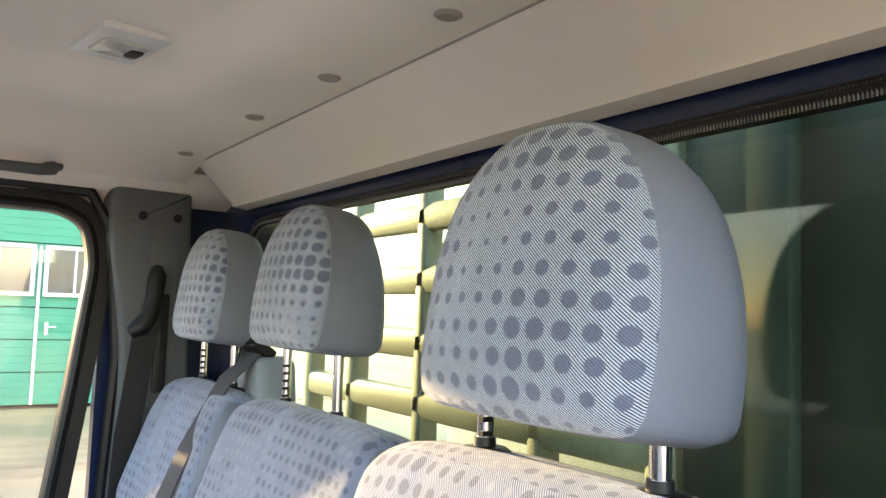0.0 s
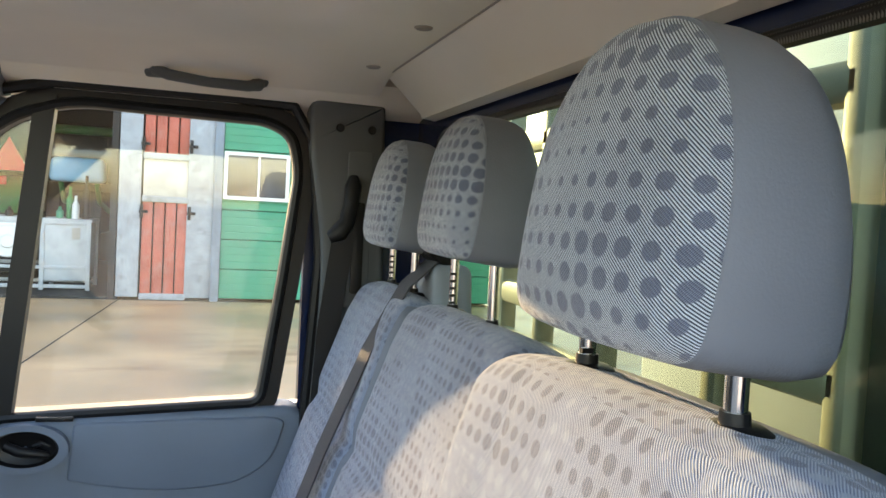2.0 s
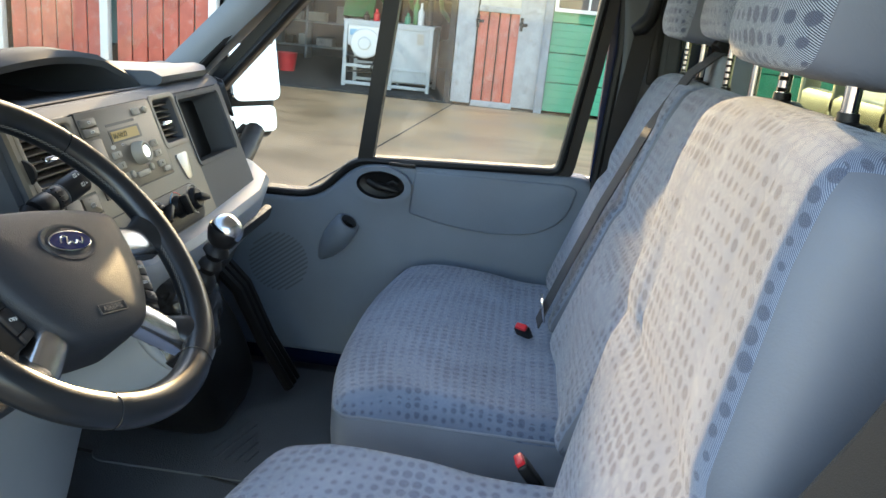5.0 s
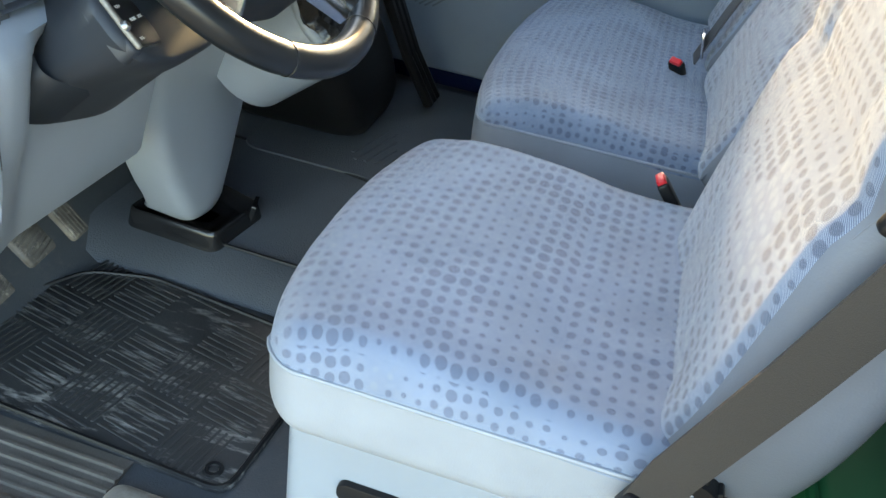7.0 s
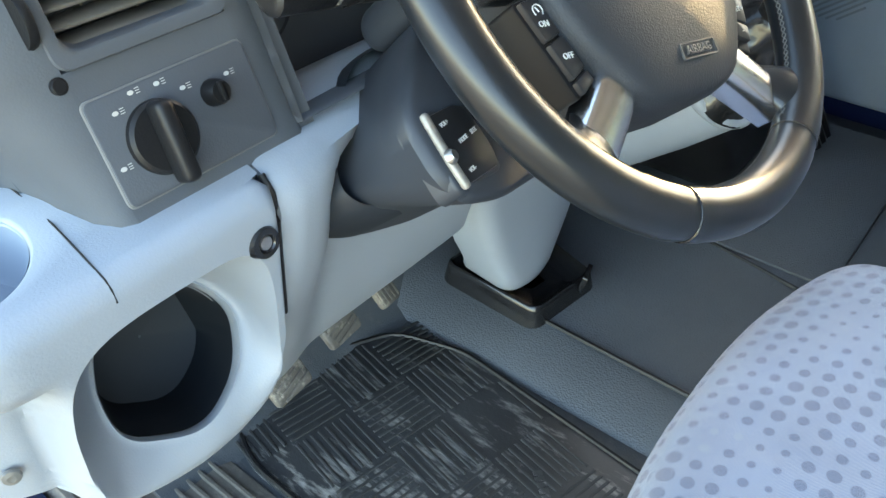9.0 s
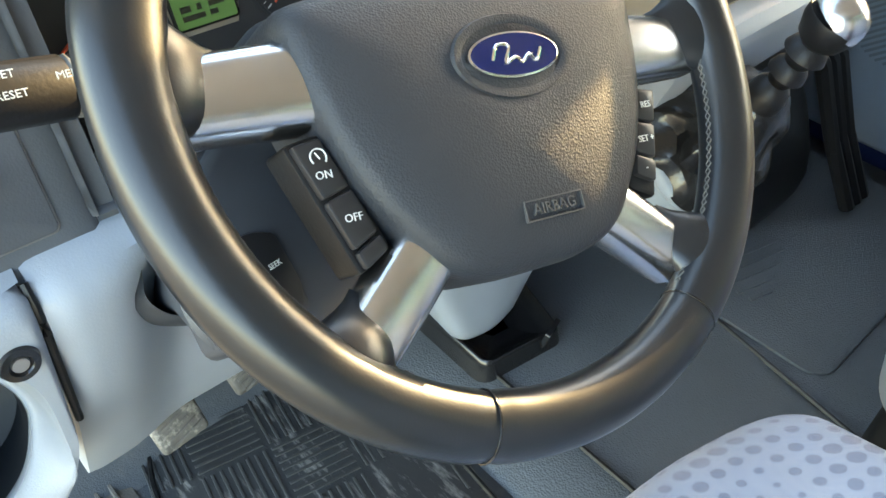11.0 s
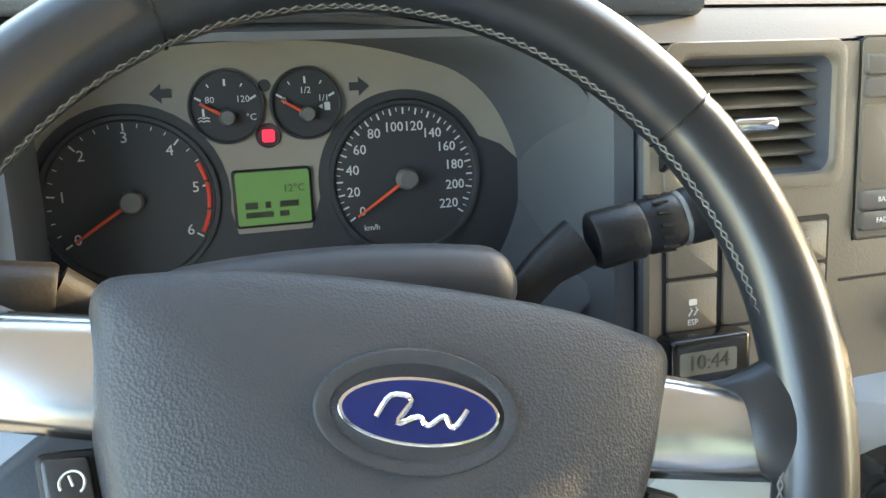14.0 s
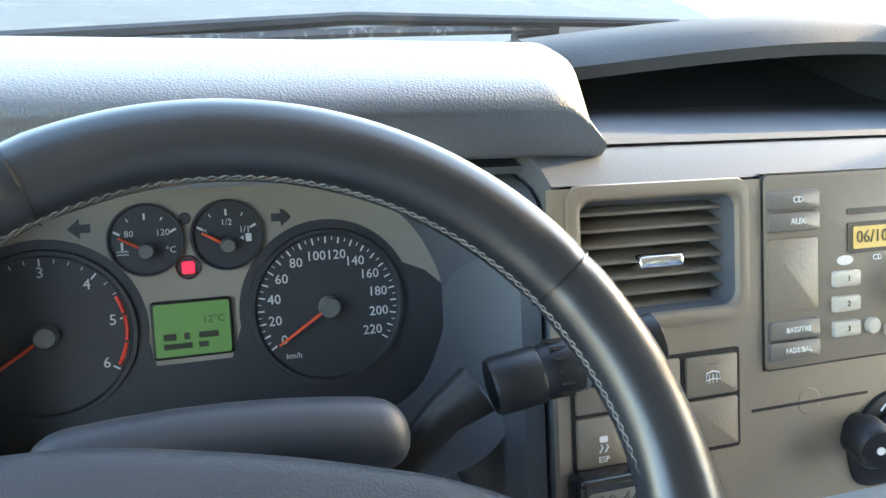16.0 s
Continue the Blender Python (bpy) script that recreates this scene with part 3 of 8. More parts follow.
def garage():
    g = thing("garage", (GX, 0, 0), "workshop building with red steel leaves and green sectional doors", "building")
    # red leaf in a peeling grey frame
    for y, w, z0, z1 in ((0.66, 0.34, 0.05, 3.2), (-0.44, 0.42, 0.05, 3.2)):
        bm = bmesh.new()
        box(bm, I4, (0.10, w, z1 - z0), (GX + 0.05, y, (z0 + z1) / 2), 0.01)
        part("door_frame", bm, "grey_steel", g, "peeling grey painted frame")
    for z in (0.06, 1.66, 2.36, 3.15):
        bm = bmesh.new()
        box(bm, I4, (0.11, 0.72, 0.10), (GX + 0.04, 0.11, z), 0.01)
        part("rail", bm, "grey_steel", g)
    for z0, z1 in ((0.10, 1.61), (2.41, 3.10)):
        for k in range(4):
            bm = bmesh.new()
            box(bm, I4, (0.05, 0.160, z1 - z0), (GX + 0.05, 0.11 + 0.36 - 0.09 - k * 0.18, (z0 + z1) / 2), 0.018)
            part("red_panel", bm, "red_steel", g, "faded red steel panel" if not k else "")
    bm = bmesh.new()
    box(bm, I4, (0.03, 0.70, 0.60), (GX + 0.06, 0.11, 2.01), 0.004)
    part("pane", bm, "pane_dull", g, "dull dirty translucent pane")
    for y in (0.47, -0.27):
        for z in (1.45, 2.55):
            bm = bmesh.new()
            box(bm, I4, (0.04, 0.05, 0.22), (GX - 0.02, y, z), 0.006)
            box(bm, I4, (0.03, 0.14, 0.05), (GX - 0.02, y - 0.03, z), 0.006)
            part("hinge", bm, "interior", g, "rusty dark hinge")
    # grey post and green sectional door
    bm = bmesh.new()
    box(bm, I4, (0.16, 0.14, 3.2), (GX + 0.02, -0.71, 1.6), 0.01)
    part("post", bm, "post_blue", g, "blue grey steel post")
    for k in range(6):
        bm = bmesh.new()
        zc = 0.05 + 0.245 + k * 0.5
        sec = []
        for q in range(4):
            z = zc - 0.245 + q * 0.1225
            sec += [(-0.007, z + 0.003), (-0.012, z + 0.009), (-0.012, z + 0.114), (-0.007, z + 0.121)]
        sec += [(0.05, zc + 0.245), (0.05, zc - 0.245)]
        loft(bm, [[Vector((GX + 0.03 + x, y, z)) for x, z in sec] for y in (-0.79, -5.6)])
        part("panel", bm, "green", g, "", smooth=False)
    for y, wide in ((-1.335, 1.08), (-2.42, 0.84), (-3.90, 1.08)):
        f = bmesh.new()
        ring_plate(f, frm((GX - 0.01, y, 2.12), (0, -1, 0), (0, 0, 1)), rrect(wide, 0.80, 0.02), rrect(wide - 0.12, 0.68, 0.02), 0, 0.05)
        w = part("window_frame", f, "white", g, "white window frame")
        f = bmesh.new()
        box(f, I4, (0.02, wide - 0.11, 0.69), (GX - 0.02, y, 2.12))
        part("pane", f, "pane_dark", w, "dark reflecting pane")
        f = bmesh.new()
        box(f, I4, (0.03, 0.035, 0.69), (GX - 0.035, y - 0.03, 2.12))
        part("mullion", f, "white", w)
    # wicket door in the sectional door
    for y in (-1.945, -2.90):
        bm = bmesh.new()
        box(bm, I4, (0.03, 0.045, 2.45), (GX + 0.005, y, 1.28), 0.004)
        part("wicket_frame", bm, "white", g, "pale edge of the wicket door")
    bm = bmesh.new()
    box(bm, I4, (0.03, 0.05, 0.20), (GX + 0.005, -2.09, 1.22), 0.006)
    tube(bm, [(GX - 0.02, -2.09, 1.25), (GX - 0.07, -2.09, 1.25), (GX - 0.07, -2.22, 1.25)], 0.013, 8)
    part("wicket_handle", bm, "white", g, "pale lever handle")
    # hall behind the open doorway; its gloom is put into near black surfaces
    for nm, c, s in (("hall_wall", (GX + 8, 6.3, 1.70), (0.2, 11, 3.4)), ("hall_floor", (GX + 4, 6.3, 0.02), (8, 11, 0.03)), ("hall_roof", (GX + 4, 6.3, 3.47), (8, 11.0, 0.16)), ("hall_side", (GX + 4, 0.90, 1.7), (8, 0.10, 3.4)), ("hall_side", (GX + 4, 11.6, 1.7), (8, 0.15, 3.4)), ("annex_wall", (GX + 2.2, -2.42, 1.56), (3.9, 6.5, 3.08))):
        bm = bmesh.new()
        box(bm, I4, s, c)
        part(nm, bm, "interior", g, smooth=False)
    bm = bmesh.new()
    box(bm, I4, (0.3, 6.7, 0.25), (GX + 0.25, -2.6, 3.24), 0.02)
    part("fascia", bm, "grey_steel", g, smooth=False)
    # lintel and hall roof heights also set to cut off the low sun
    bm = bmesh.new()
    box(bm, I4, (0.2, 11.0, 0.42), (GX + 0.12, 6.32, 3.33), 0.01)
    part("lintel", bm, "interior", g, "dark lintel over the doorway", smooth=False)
    # next red leaves past the doorway
    for k in range(3):
        for q in range(6):
            for z0, z1 in ((0.1, 1.6), (2.4, 3.2)):
                bm = bmesh.new()
                box(bm, I4, (0.05, 0.27, z1 - z0), (GX + 0.05, 5.35 + k * 2.0 + q * 0.29, (z0 + z1) / 2), 0.02)
                part("red_panel", bm, "red_steel", g)
        bm = bmesh.new()
        box(bm, I4, (0.06, 1.75, 0.72), (GX + 0.06, 6.08 + k * 2.0, 2.0), 0.01)
        part("pane", bm, "pane_dull", g, "dull dirty translucent pane")
        bm = bmesh.new()
        box(bm, I4, (0.16, 0.16, 3.2), (GX, 5.13 + k * 2.0, 1.6), 0.02)
        part("post", bm, "white", g, "pale door post")
    return g


garage()


def trolley():
    t = thing("machine_trolley", (GX + 1.2, 2.2, 0.03), "pale grey steel machine trolley with a hose reel", "trolley")
    x0, y0, y1, z0, z1 = GX + 0.9, 2.95, 1.35, 0.03, 1.2
    for x in (x0, x0 + 1.0):
        for y in (y0, y1 + 0.72, y1):
            bm = bmesh.new()
            box(bm, I4, (0.07, 0.07, z1 - z0), (x, y, (z0 + z1) / 2), 0.008)
            part("leg", bm, "machine", t)
    for z in (0.10, 0.42, 1.17):
        for x in (x0, x0 + 1.0):
            bm = bmesh.new()
            box(bm, I4, (0.06, y0 - y1, 0.06), (x, (y0 + y1) / 2, z), 0.008)
            part("rail", bm, "machine", t)
    bm = bmesh.new()
    box(bm, I4, (1.05, y0 - y1 + 0.1, 0.05), (x0 + 0.5, (y0 + y1) / 2, 1.22), 0.01)
    part("top_plate", bm, "machine", t)
    bm = bmesh.new()
    box(bm, I4, (1.02, 0.70, 0.98), (x0 + 0.5, y1 + 0.36, 0.68), 0.02)
    tank = part("tank", bm, "machine", t, "pale grey metal tank")
    bm = bmesh.new()
    slab(bm, frm((x0 - 0.012, y1 + 0.36, 0.78), (0, -1, 0), (0, 0, 1)), rrect(0.13, 0.20, 0.01, (0.16, 0.22)), 0, 0.012)
    part("warning_label", bm, "button", tank, "yellowish label")
    bm = bmesh.new()
    lathe(bm, frm((x0 - 0.06, 2.56, 0.84), (0, -1, 0), (0, 0, 1)), [(0, 0.13), (0.10, 0.13), (0.12, 0.10), (0.25, 0.10), (0.27, 0.08), (0.27, 0), (0, 0)], 28)
    part("hose_reel", bm, "white", t, "white round hose reel")
    bm = bmesh.new()
    box(bm, I4, (0.36, 0.62, 0.40), (x0 + 0.16, 2.60, 0.98), 0.02)
    cb = part("control_box", bm, "white", t)
    bm = bmesh.new()
    box(bm, I4, (0.02, 0.20, 0.11), (x0 - 0.03, 2.77, 1.02), 0.004)
    part("display_label", bm, "tank_blue", cb, "pale blue label")
    for k, (y, z) in enumerate(((2.24, 0.95), (2.19, 0.82), (2.26, 0.70))):
        bm = bmesh.new()
        tube(bm, [(x0 - 0.02, y, z + 0.20), (x0 - 0.08, y + 0.03, z), (x0 - 0.05, y + 0.20, z - 0.34), (x0 + 0.02, y + 0.62, z - 0.40)], 0.016, 7)
        part("hose", bm, "black", t, "black hose" if not k else "")
    for k, (y, h) in enumerate(((2.62, 0.16), (2.45, 0.22), (2.30, 0.30), (2.12, 0.16), (1.86, 0.20), (1.72, 0.55), (1.60, 0.40), (1.45, 0.75))):
        bm = bmesh.new()
        lathe(bm, Matrix.Translation((x0 + 0.2 + 0.1 * (k % 3), y, 1.245)), [(0, 0), (0.06, 0), (0.06, h * 0.6), (0.025, h * 0.75), (0.025, h), (0, h)], 14)
        part("canister", bm, ("black", "red", "white", "black", "green", "tractor_green", "white", "black")[k], t)
    return t


trolley()


def tractor():
    t = thing("tractor", (GX + 4.2, 1.9, 0.03), "green tractor parked inside the dark hall, seen from behind", "tractor")
    for y in (0.55, 3.2):
        bm = bmesh.new()
        mm = frm((GX + 4.0, y, 0.9), (-1, 0, 0), (0, 0, 1))
        lathe(bm, mm, [(0.35, -0.26), (0.72, -0.26), (0.86, -0.2), (0.87, 0.2), (0.72, 0.26), (0.35, 0.26)], 36, closed=True)
        for k in range(22):
            box(bm, mm @ pose(0, 0, 0, 0, 0, k * 360 / 22), (0.08, 0.05, 0.46), (0.86, 0, 0))
        part("tyre", bm, "rubber", t, "big lugged rear tyre")
        bm = bmesh.new()
        loft(bm, [[Vector((GX + 4.0 + 1.0 * math.cos(a) * s, y + dy, 0.95 + 1.0 * math.sin(a) * s)) for a in [math.pi * (0.1 + 0.8 * i / 12) for i in range(13)] for s in ((1.0,) if True else ())] + [Vector((GX + 4.0 + 0.93 * math.cos(a), y + dy, 0.95 + 0.93 * math.sin(a))) for a in [math.pi * (0.9 - 0.8 * i / 12) for i in range(13)]] for dy in (-0.32, 0.32)])
        part("mudguard", bm, "tractor_green", t, "green mudguard")
        bm = bmesh.new()
        box(bm, I4, (0.06, 0.34, 0.16), (GX + 3.05, y + 0.05, 1.86), 0.02)
        part("tail_lamp", bm, "red", t, "red tail lamp")
    bm = bmesh.new()
    rbox((1.5, 1.5, 1.0), 0.15, Matrix.Translation((GX + 4.4, 1.9, 2.4)), 3, 1, bm=bm)
    part("cab", bm, "pane_dark", t, "dark glazed cab")
    bm = bmesh.new()
    rbox((1.7, 1.7, 0.18), 0.08, Matrix.Translation((GX + 4.4, 1.9, 2.95)), 3, 1, bm=bm)
    part("cab_roof", bm, "tractor_green", t)
    bm = bmesh.new()
    rbox((0.45, 0.92, 0.44), 0.10, Matrix.Translation((GX + 1.75, 1.66, 2.10)), 3, 1, lambda v: Vector((v.x, v.y * (1 - 0.35 * max(0.0, v.z)), v.z)), bm=bm)
    part("spray_tank", bm, "tank_blue", t, "pale blue plastic tank")
    bm = bmesh.new()
    mm = frm((GX + 2.55, 2.95, 2.32), (0, -1, 0), (0, 0, 1))
    slab(bm, mm, [(-0.34, -0.28), (0.34, -0.28), (0.0, 0.33)], -0.01, 0.01)
    part("warning_triangle", bm, "red", t, "red slow vehicle triangle")
    bm = bmesh.new()
    for y in (1.35, 1.95):
        tube(bm, [(GX + 1.75, y, 1.90), (GX + 2.2, y, 1.55), (GX + 3.9, y, 1.35)], 0.045, 8)
    part("tank_frame", bm, "tractor_green", t, "green tubular frame under the tank")
    bm = bmesh.new()
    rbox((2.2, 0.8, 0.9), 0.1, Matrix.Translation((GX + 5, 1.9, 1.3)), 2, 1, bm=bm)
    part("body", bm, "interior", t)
    return t


tractor()


def hall_clutter():
    """Dim shelves with boxes along the hall's rear wall, a red bucket on the floor."""
    sh = thing("shelf", (GX + 6.6, 5.2, 0.04), "dark steel shelf with stored parts in the hall", "shelf")
    for z in (0.35, 0.95, 1.55, 2.15):
        bm = bmesh.new()
        box(bm, I4, (0.5, 4.4, 0.05), (GX + 6.6, 5.2, z), 0.01)
        part("board", bm, "post_blue", sh)
    for y in (3.05, 5.2, 7.35):
        bm = bmesh.new()
        box(bm, I4, (0.5, 0.06, 2.4), (GX + 6.6, y, 1.23), 0.01)
        part("upright", bm, "post_blue", sh)
    rnd = random.Random(5)
    names = ("grey_steel", "machine", "pane_dull", "post_blue", "board", "black")
    for z in (0.385, 0.985, 1.585, 2.185):
        y = 3.2
        while y < 7.0:
            w, h = rnd.uniform(0.15, 0.5), rnd.uniform(0.12, 0.42)
            bm = bmesh.new()
            box(bm, I4, (0.34, w, h), (GX + 6.55, y + w / 2, z + h / 2 - 0.008), 0.015)
            part("box", bm, rnd.choice(names), sh)
            y += w + rnd.uniform(0.05, 0.3)
    b = thing("bucket", (GX + 2.6, 4.55, 0.036), "red plastic bucket on the hall floor", "bucket")
    bm = bmesh.new()
    lathe(bm, Matrix.Translation((GX + 2.6, 4.55, 0.036)), [(0, 0), (0.16, 0), (0.21, 0.36), (0.225, 0.37), (0.205, 0.37), (0.15, 0.02), (0, 0.02)], 24)
    part("tub", bm, "red", b)
    c = thing("overalls", (GX + 3.2, 5.25, 0.036), "yellow work overalls hung on a hall post", "overalls")
    bm = bmesh.new()
    tube(bm, [(GX + 3.2, 5.2, 0.5), (GX + 3.2, 5.2, 1.0), (GX + 3.2, 5.21, 1.5), (GX + 3.2, 5.24, 1.75)], [0.10, 0.16, 0.20, 0.10], 12)
    part("cloth", bm, "button", c)
    bm = bmesh.new()
    box(bm, I4, (0.08, 0.08, 1.9), (GX + 3.35, 5.24, 0.98), 0.01)
    part("post", bm, "post_blue", c)


hall_clutter()

# teal container wall past the yard
c = thing("container", (19, 17, 0), "long teal container with peeling paint", "container")
for k in range(40):
    bm = bmesh.new()
    box(bm, I4, (0.12, 0.30, 2.6), (17.6 + (0.06 if k % 2 else 0) + k * 0.02, 8.2 + 0.3 * k, 1.35), 0.03)
    part("panel", bm, "teal", c)
bm = bmesh.new()
box(bm, I4, (2.2, 12.2, 2.5), (19.2, 14.2, 1.3))
part("body", bm, "teal", c, smooth=False)
c = thing("shed", (2, 34, 0), "long grey shed far across the yard", "shed")
bm = bmesh.new()
box(bm, I4, (44, 6, 3.4), (0, 38, 1.7), 0.02)
part("wall", bm, "grey_steel", c, smooth=False)
bm = bmesh.new()
box(bm, I4, (45, 7, 0.3), (0, 38, 3.55), 0.05)
part("roof", bm, "interior", c, smooth=False)

# ---- cab shell ----
bm = bmesh.new()
box(bm, I4, (1.64, 1.50, 0.05), (0.08, -0.17, 0.545))
tagged(part("floor", bm, "floor"), "dark grained rubber cab floor", "floor", kind="structure")
# toe board that rises under the dash
bm = bmesh.new()
loft(bm, [[Vector((x, y, z)) for y, z in ((0.42, 0.570), (0.50, 0.600), (0.70, 0.90), (0.72, 1.2), (0.78, 1.2), (0.78, 0.52), (0.42, 0.52))] for x in (-0.74, 0.82)])
tagged(part("bulkhead", bm, "floor"), "dark bulkhead lining under the dashboard", "wall", kind="structure")

# headliner with a pressed dome
bm = bmesh.new()


def roof(x, y):
    e = max(0.0, abs(x) - 0.60) / 0.24
    z = 1.943 - 0.06 * e * e - 0.35 * max(0.0, y + 0.02) ** 1.7
    fx = 1 / (1 + math.exp(-(0.36 - abs(x + 0.10)) / 0.014))
    fy = 1 / (1 + math.exp(-(0.16 - abs(y + 0.47 - 0.10 * (x + 0.1))) / 0.014))
    swell = 0.010 * math.exp(-((x + 0.30) / 0.18) ** 2 - ((y + 0.64) / 0.06) ** 2)
    return z + 0.040 * fx * fy + swell


n, k = 86, 60
Y0, Y1 = -0.795, 0.14
grid = [[bm.verts.new((-0.86 + 1.72 * i / n, Y0 + (Y1 - Y0) * j / k, roof(-0.86 + 1.72 * i / n, Y0 + (Y1 - Y0) * j / k))) for j in range(k + 1)] for i in range(n + 1)]
for i in range(n):
    for j in range(k):
        bm.faces.new((grid[i][j], grid[i][j + 1], grid[i + 1][j + 1], grid[i + 1][j]))
ex = bmesh.ops.extrude_face_region(bm, geom=bm.faces[:])
bmesh.ops.translate(bm, vec=(0, 0, 0.04), verts=[v for v in ex["geom"] if isinstance(v, bmesh.types.BMVert)])
bmesh.ops.recalc_face_normals(bm, faces=bm.faces[:])
tagged(part("ceiling", bm, "headliner"), "beige cloth headliner with a pressed dome", "headliner", kind="structure")
bm = bmesh.new()
box(bm, I4, (1.80, 1.12, 0.03), (0, -0.40, 2.02))
tagged(part("roof", bm, "navy"), "dark blue painted cab roof", "roof", kind="structure")

for x in (-0.278, -0.015, 0.244, 0.611):
    b = thing("trim_clip", (x, -0.745, roof(x, -0.745)), "small round beige headliner clip", "clip", group="headliner clips")
    bm = bmesh.new()
    lathe(bm, Matrix.Translation((x, -0.745, roof(x, -0.745) - 0.0035)), [(0, 0), (0.011, 0), (0.014, 0.002), (0.014, 0.006), (0, 0.006)], 24)
    part("cap", bm, "clip", b)

# dome lamp
d = thing("dome_lamp", (0.134, -0.529, 1.972), "white dome lamp with a clear switch lens, unlit", "lamp")
mm = frm((0.134, -0.529, roof(0.134, -0.529) - 0.003), (1, 0, 0), (0, -1, 0)) @ pose(0, 0, 0, 0, 0, -9)
bm = bmesh.new()
slab(bm, mm, rrect(0.132, 0.084, 0.008), -0.01, 0.006, 0.003)
part("frame", bm, "white", d)
bm = bmesh.new()
slab(bm, mm, rrect(0.062, 0.056, 0.006), 0.006, 0.010, 0.002)
lens = part("lens", bm, "lens", d, "clear ribbed lens")
bm = bmesh.new()
slab(bm, mm, rrect(0.030, 0.016, 0.003, (0.0, 0.018)), 0.010, 0.012)
part("switch", bm, "black", lens)

# rear header trim, sloping from the headliner to the rear window
bm = bmesh.new()
sec = [(-0.787, 1.946), (-0.797, 1.940), (-0.868, 1.872), (-0.873, 1.862), (-0.90, 1.858), (-0.925, 1.96), (-0.80, 1.99)]
loft(bm, [[Vector((x, y + dy, z + dz)) for y, z in sec] for x, dy, dz in ((-0.86, 0, 0), (-0.4, 0, 0), (0.2, 0, 0), (0.70, 0, 0), (0.73, -0.006, 0.004), (0.742, -0.02, 0.012))])
tagged(part("trim_rear", bm, "headliner"), "padded beige trim over the rear window", "trim", kind="structure")

bm = bmesh.new()
tube(bm, [(-0.86, -0.7915, 1.9435), (0.0, -0.7915, 1.9435), (0.70, -0.7915, 1.9425)], 0.0022, 6)
tagged(part("trim_groove", bm, "clip"), "narrow shaded groove along the headliner's rear edge", "trim", kind="structure")

# rear wall with the window opening
RY = -0.93
wi = rounded([(-0.76, 1.10), (0.70, 1.10), (0.70, 1.835), (-0.76, 1.835)], 0.10, 8)


def square_of(p, o):
    """The point of the wall's outline that faces p."""
    x0, z0, x1, z1 = o
    c = Vector((0, 1.46))
    d = Vector(p) - c
    t = min(((x1 if d.x > 0 else x0) - c.x) / d.x if abs(d.x) > 1e-6 else 9e9, ((z1 if d.y > 0 else z0) - c.y) / d.y if abs(d.y) > 1e-6 else 9e9)
    return tuple(c + d * t)


mm = frm((0, RY, 0), (-1, 0, 0), (0, 0, 1))
wi_m = [(-x, z) for x, z in wi][::-1]
bm = bmesh.new()
ring_plate(bm, mm, [square_of(p, (-0.92, 0.5, 0.92, 2.0)) for p in wi_m], wi_m, -0.02, 0.02)
box(bm, I4, (1.84, 0.034, 0.56), (0, RY, 0.78))
tagged(part("wall_rear", bm, "navy"), "dark blue painted rear cab wall", "wall", kind="structure")
win = thing("window_rear", (0, RY, 1.1), "rear cab window in a ribbed rubber seal", "window", kind="structure")
bm = bmesh.new()
tube(bm, [mm @ Vector((x, z, 0.022)) for x, z in inset(wi_m, 0.004)], 0.010, 8, closed=True, up=(0, 1, 0))
seal = part("seal", bm, "black", win, "ribbed black rubber seal")
bm = bmesh.new()
ring = [mm @ Vector((x, z, 0.030)) for x, z in inset(wi_m, 0.006)]
fine = []
for a, b2 in zip(ring, ring[1:] + ring[:1]):
    c = max(1, int((b2 - a).length / 0.0034))
    fine += [(a.lerp(b2, i / c), (b2 - a).normalized()) for i in range(c)]
for p, t in fine:
    s = t.cross(Vector((0, 1, 0)))
    tube(bm, [p - s * 0.006, p + s * 0.006], 0.0011, 4, up=(0, 1, 0))
tagged(part("ribs", bm, "rib", seal), kind="stuff")
bm = bmesh.new()
slab(bm, mm, inset(wi_m, 0.002), -0.004, 0.0)
part("pane", bm, "glass_green", win, "green tinted glass").visible_shadow = False

# slotted headboard and load body behind the rear window
hb = thing("headboard", (0.4, -1.16, 0.6), "pale painted slotted headboard behind the cab", "headboard")
for z in (1.358, 1.478, 1.598, 1.726, 1.853, 1.98):
    bm = bmesh.new()
    box(bm, I4, (1.16, 0.035, 0.060), (0.42, -1.20, z), 0.016)
    part("slat", bm, "board", hb)
for x in (-0.145, 0.107, 0.470, 0.765, 1.0):
    bm = bmesh.new()
    box(bm, I4, (0.040, 0.045, 1.40), (x, -1.205, 1.30), 0.010)
    part("upright", bm, "board", hb)
bm = bmesh.new()
box(bm, I4, (1.2, 0.03, 0.55), (0.42, -1.20, 1.06), 0.01)
part("panel", bm, "board", hb)
bm = bmesh.new()
box(bm, I4, (0.16, 0.03, 1.5), (-0.255, -1.215, 1.25), 0.01)
part("end_post", bm, "tarp", hb, "dark green end post")
lb = thing("load_body", (-0.75, -2.0, 0.0), "dark green tarpaulin load body behind the cab", "load body")
bm = bmesh.new()
rbox((1.05, 1.8, 1.9), 0.06, Matrix.Translation((-0.74, -2.15, 1.45)), 3, 2, bm=bm)
part("cover", bm, "tarp", lb)
bm = bmesh.new()
box(bm, I4, (2.0, 3.0, 0.08), (0, -2.6, 0.62), 0.01)
part("bed", bm, "board", lb)
# added white block, so that the slots of the headboard look bright
bm = bmesh.new()
rbox((1.10, 0.9, 1.42), 0.03, Matrix.Translation((0.40, -2.02, 1.37)), 2, 1, bm=bm)
part("bright_block", bm, "white", lb, "added white block that brightens the headboard slots")
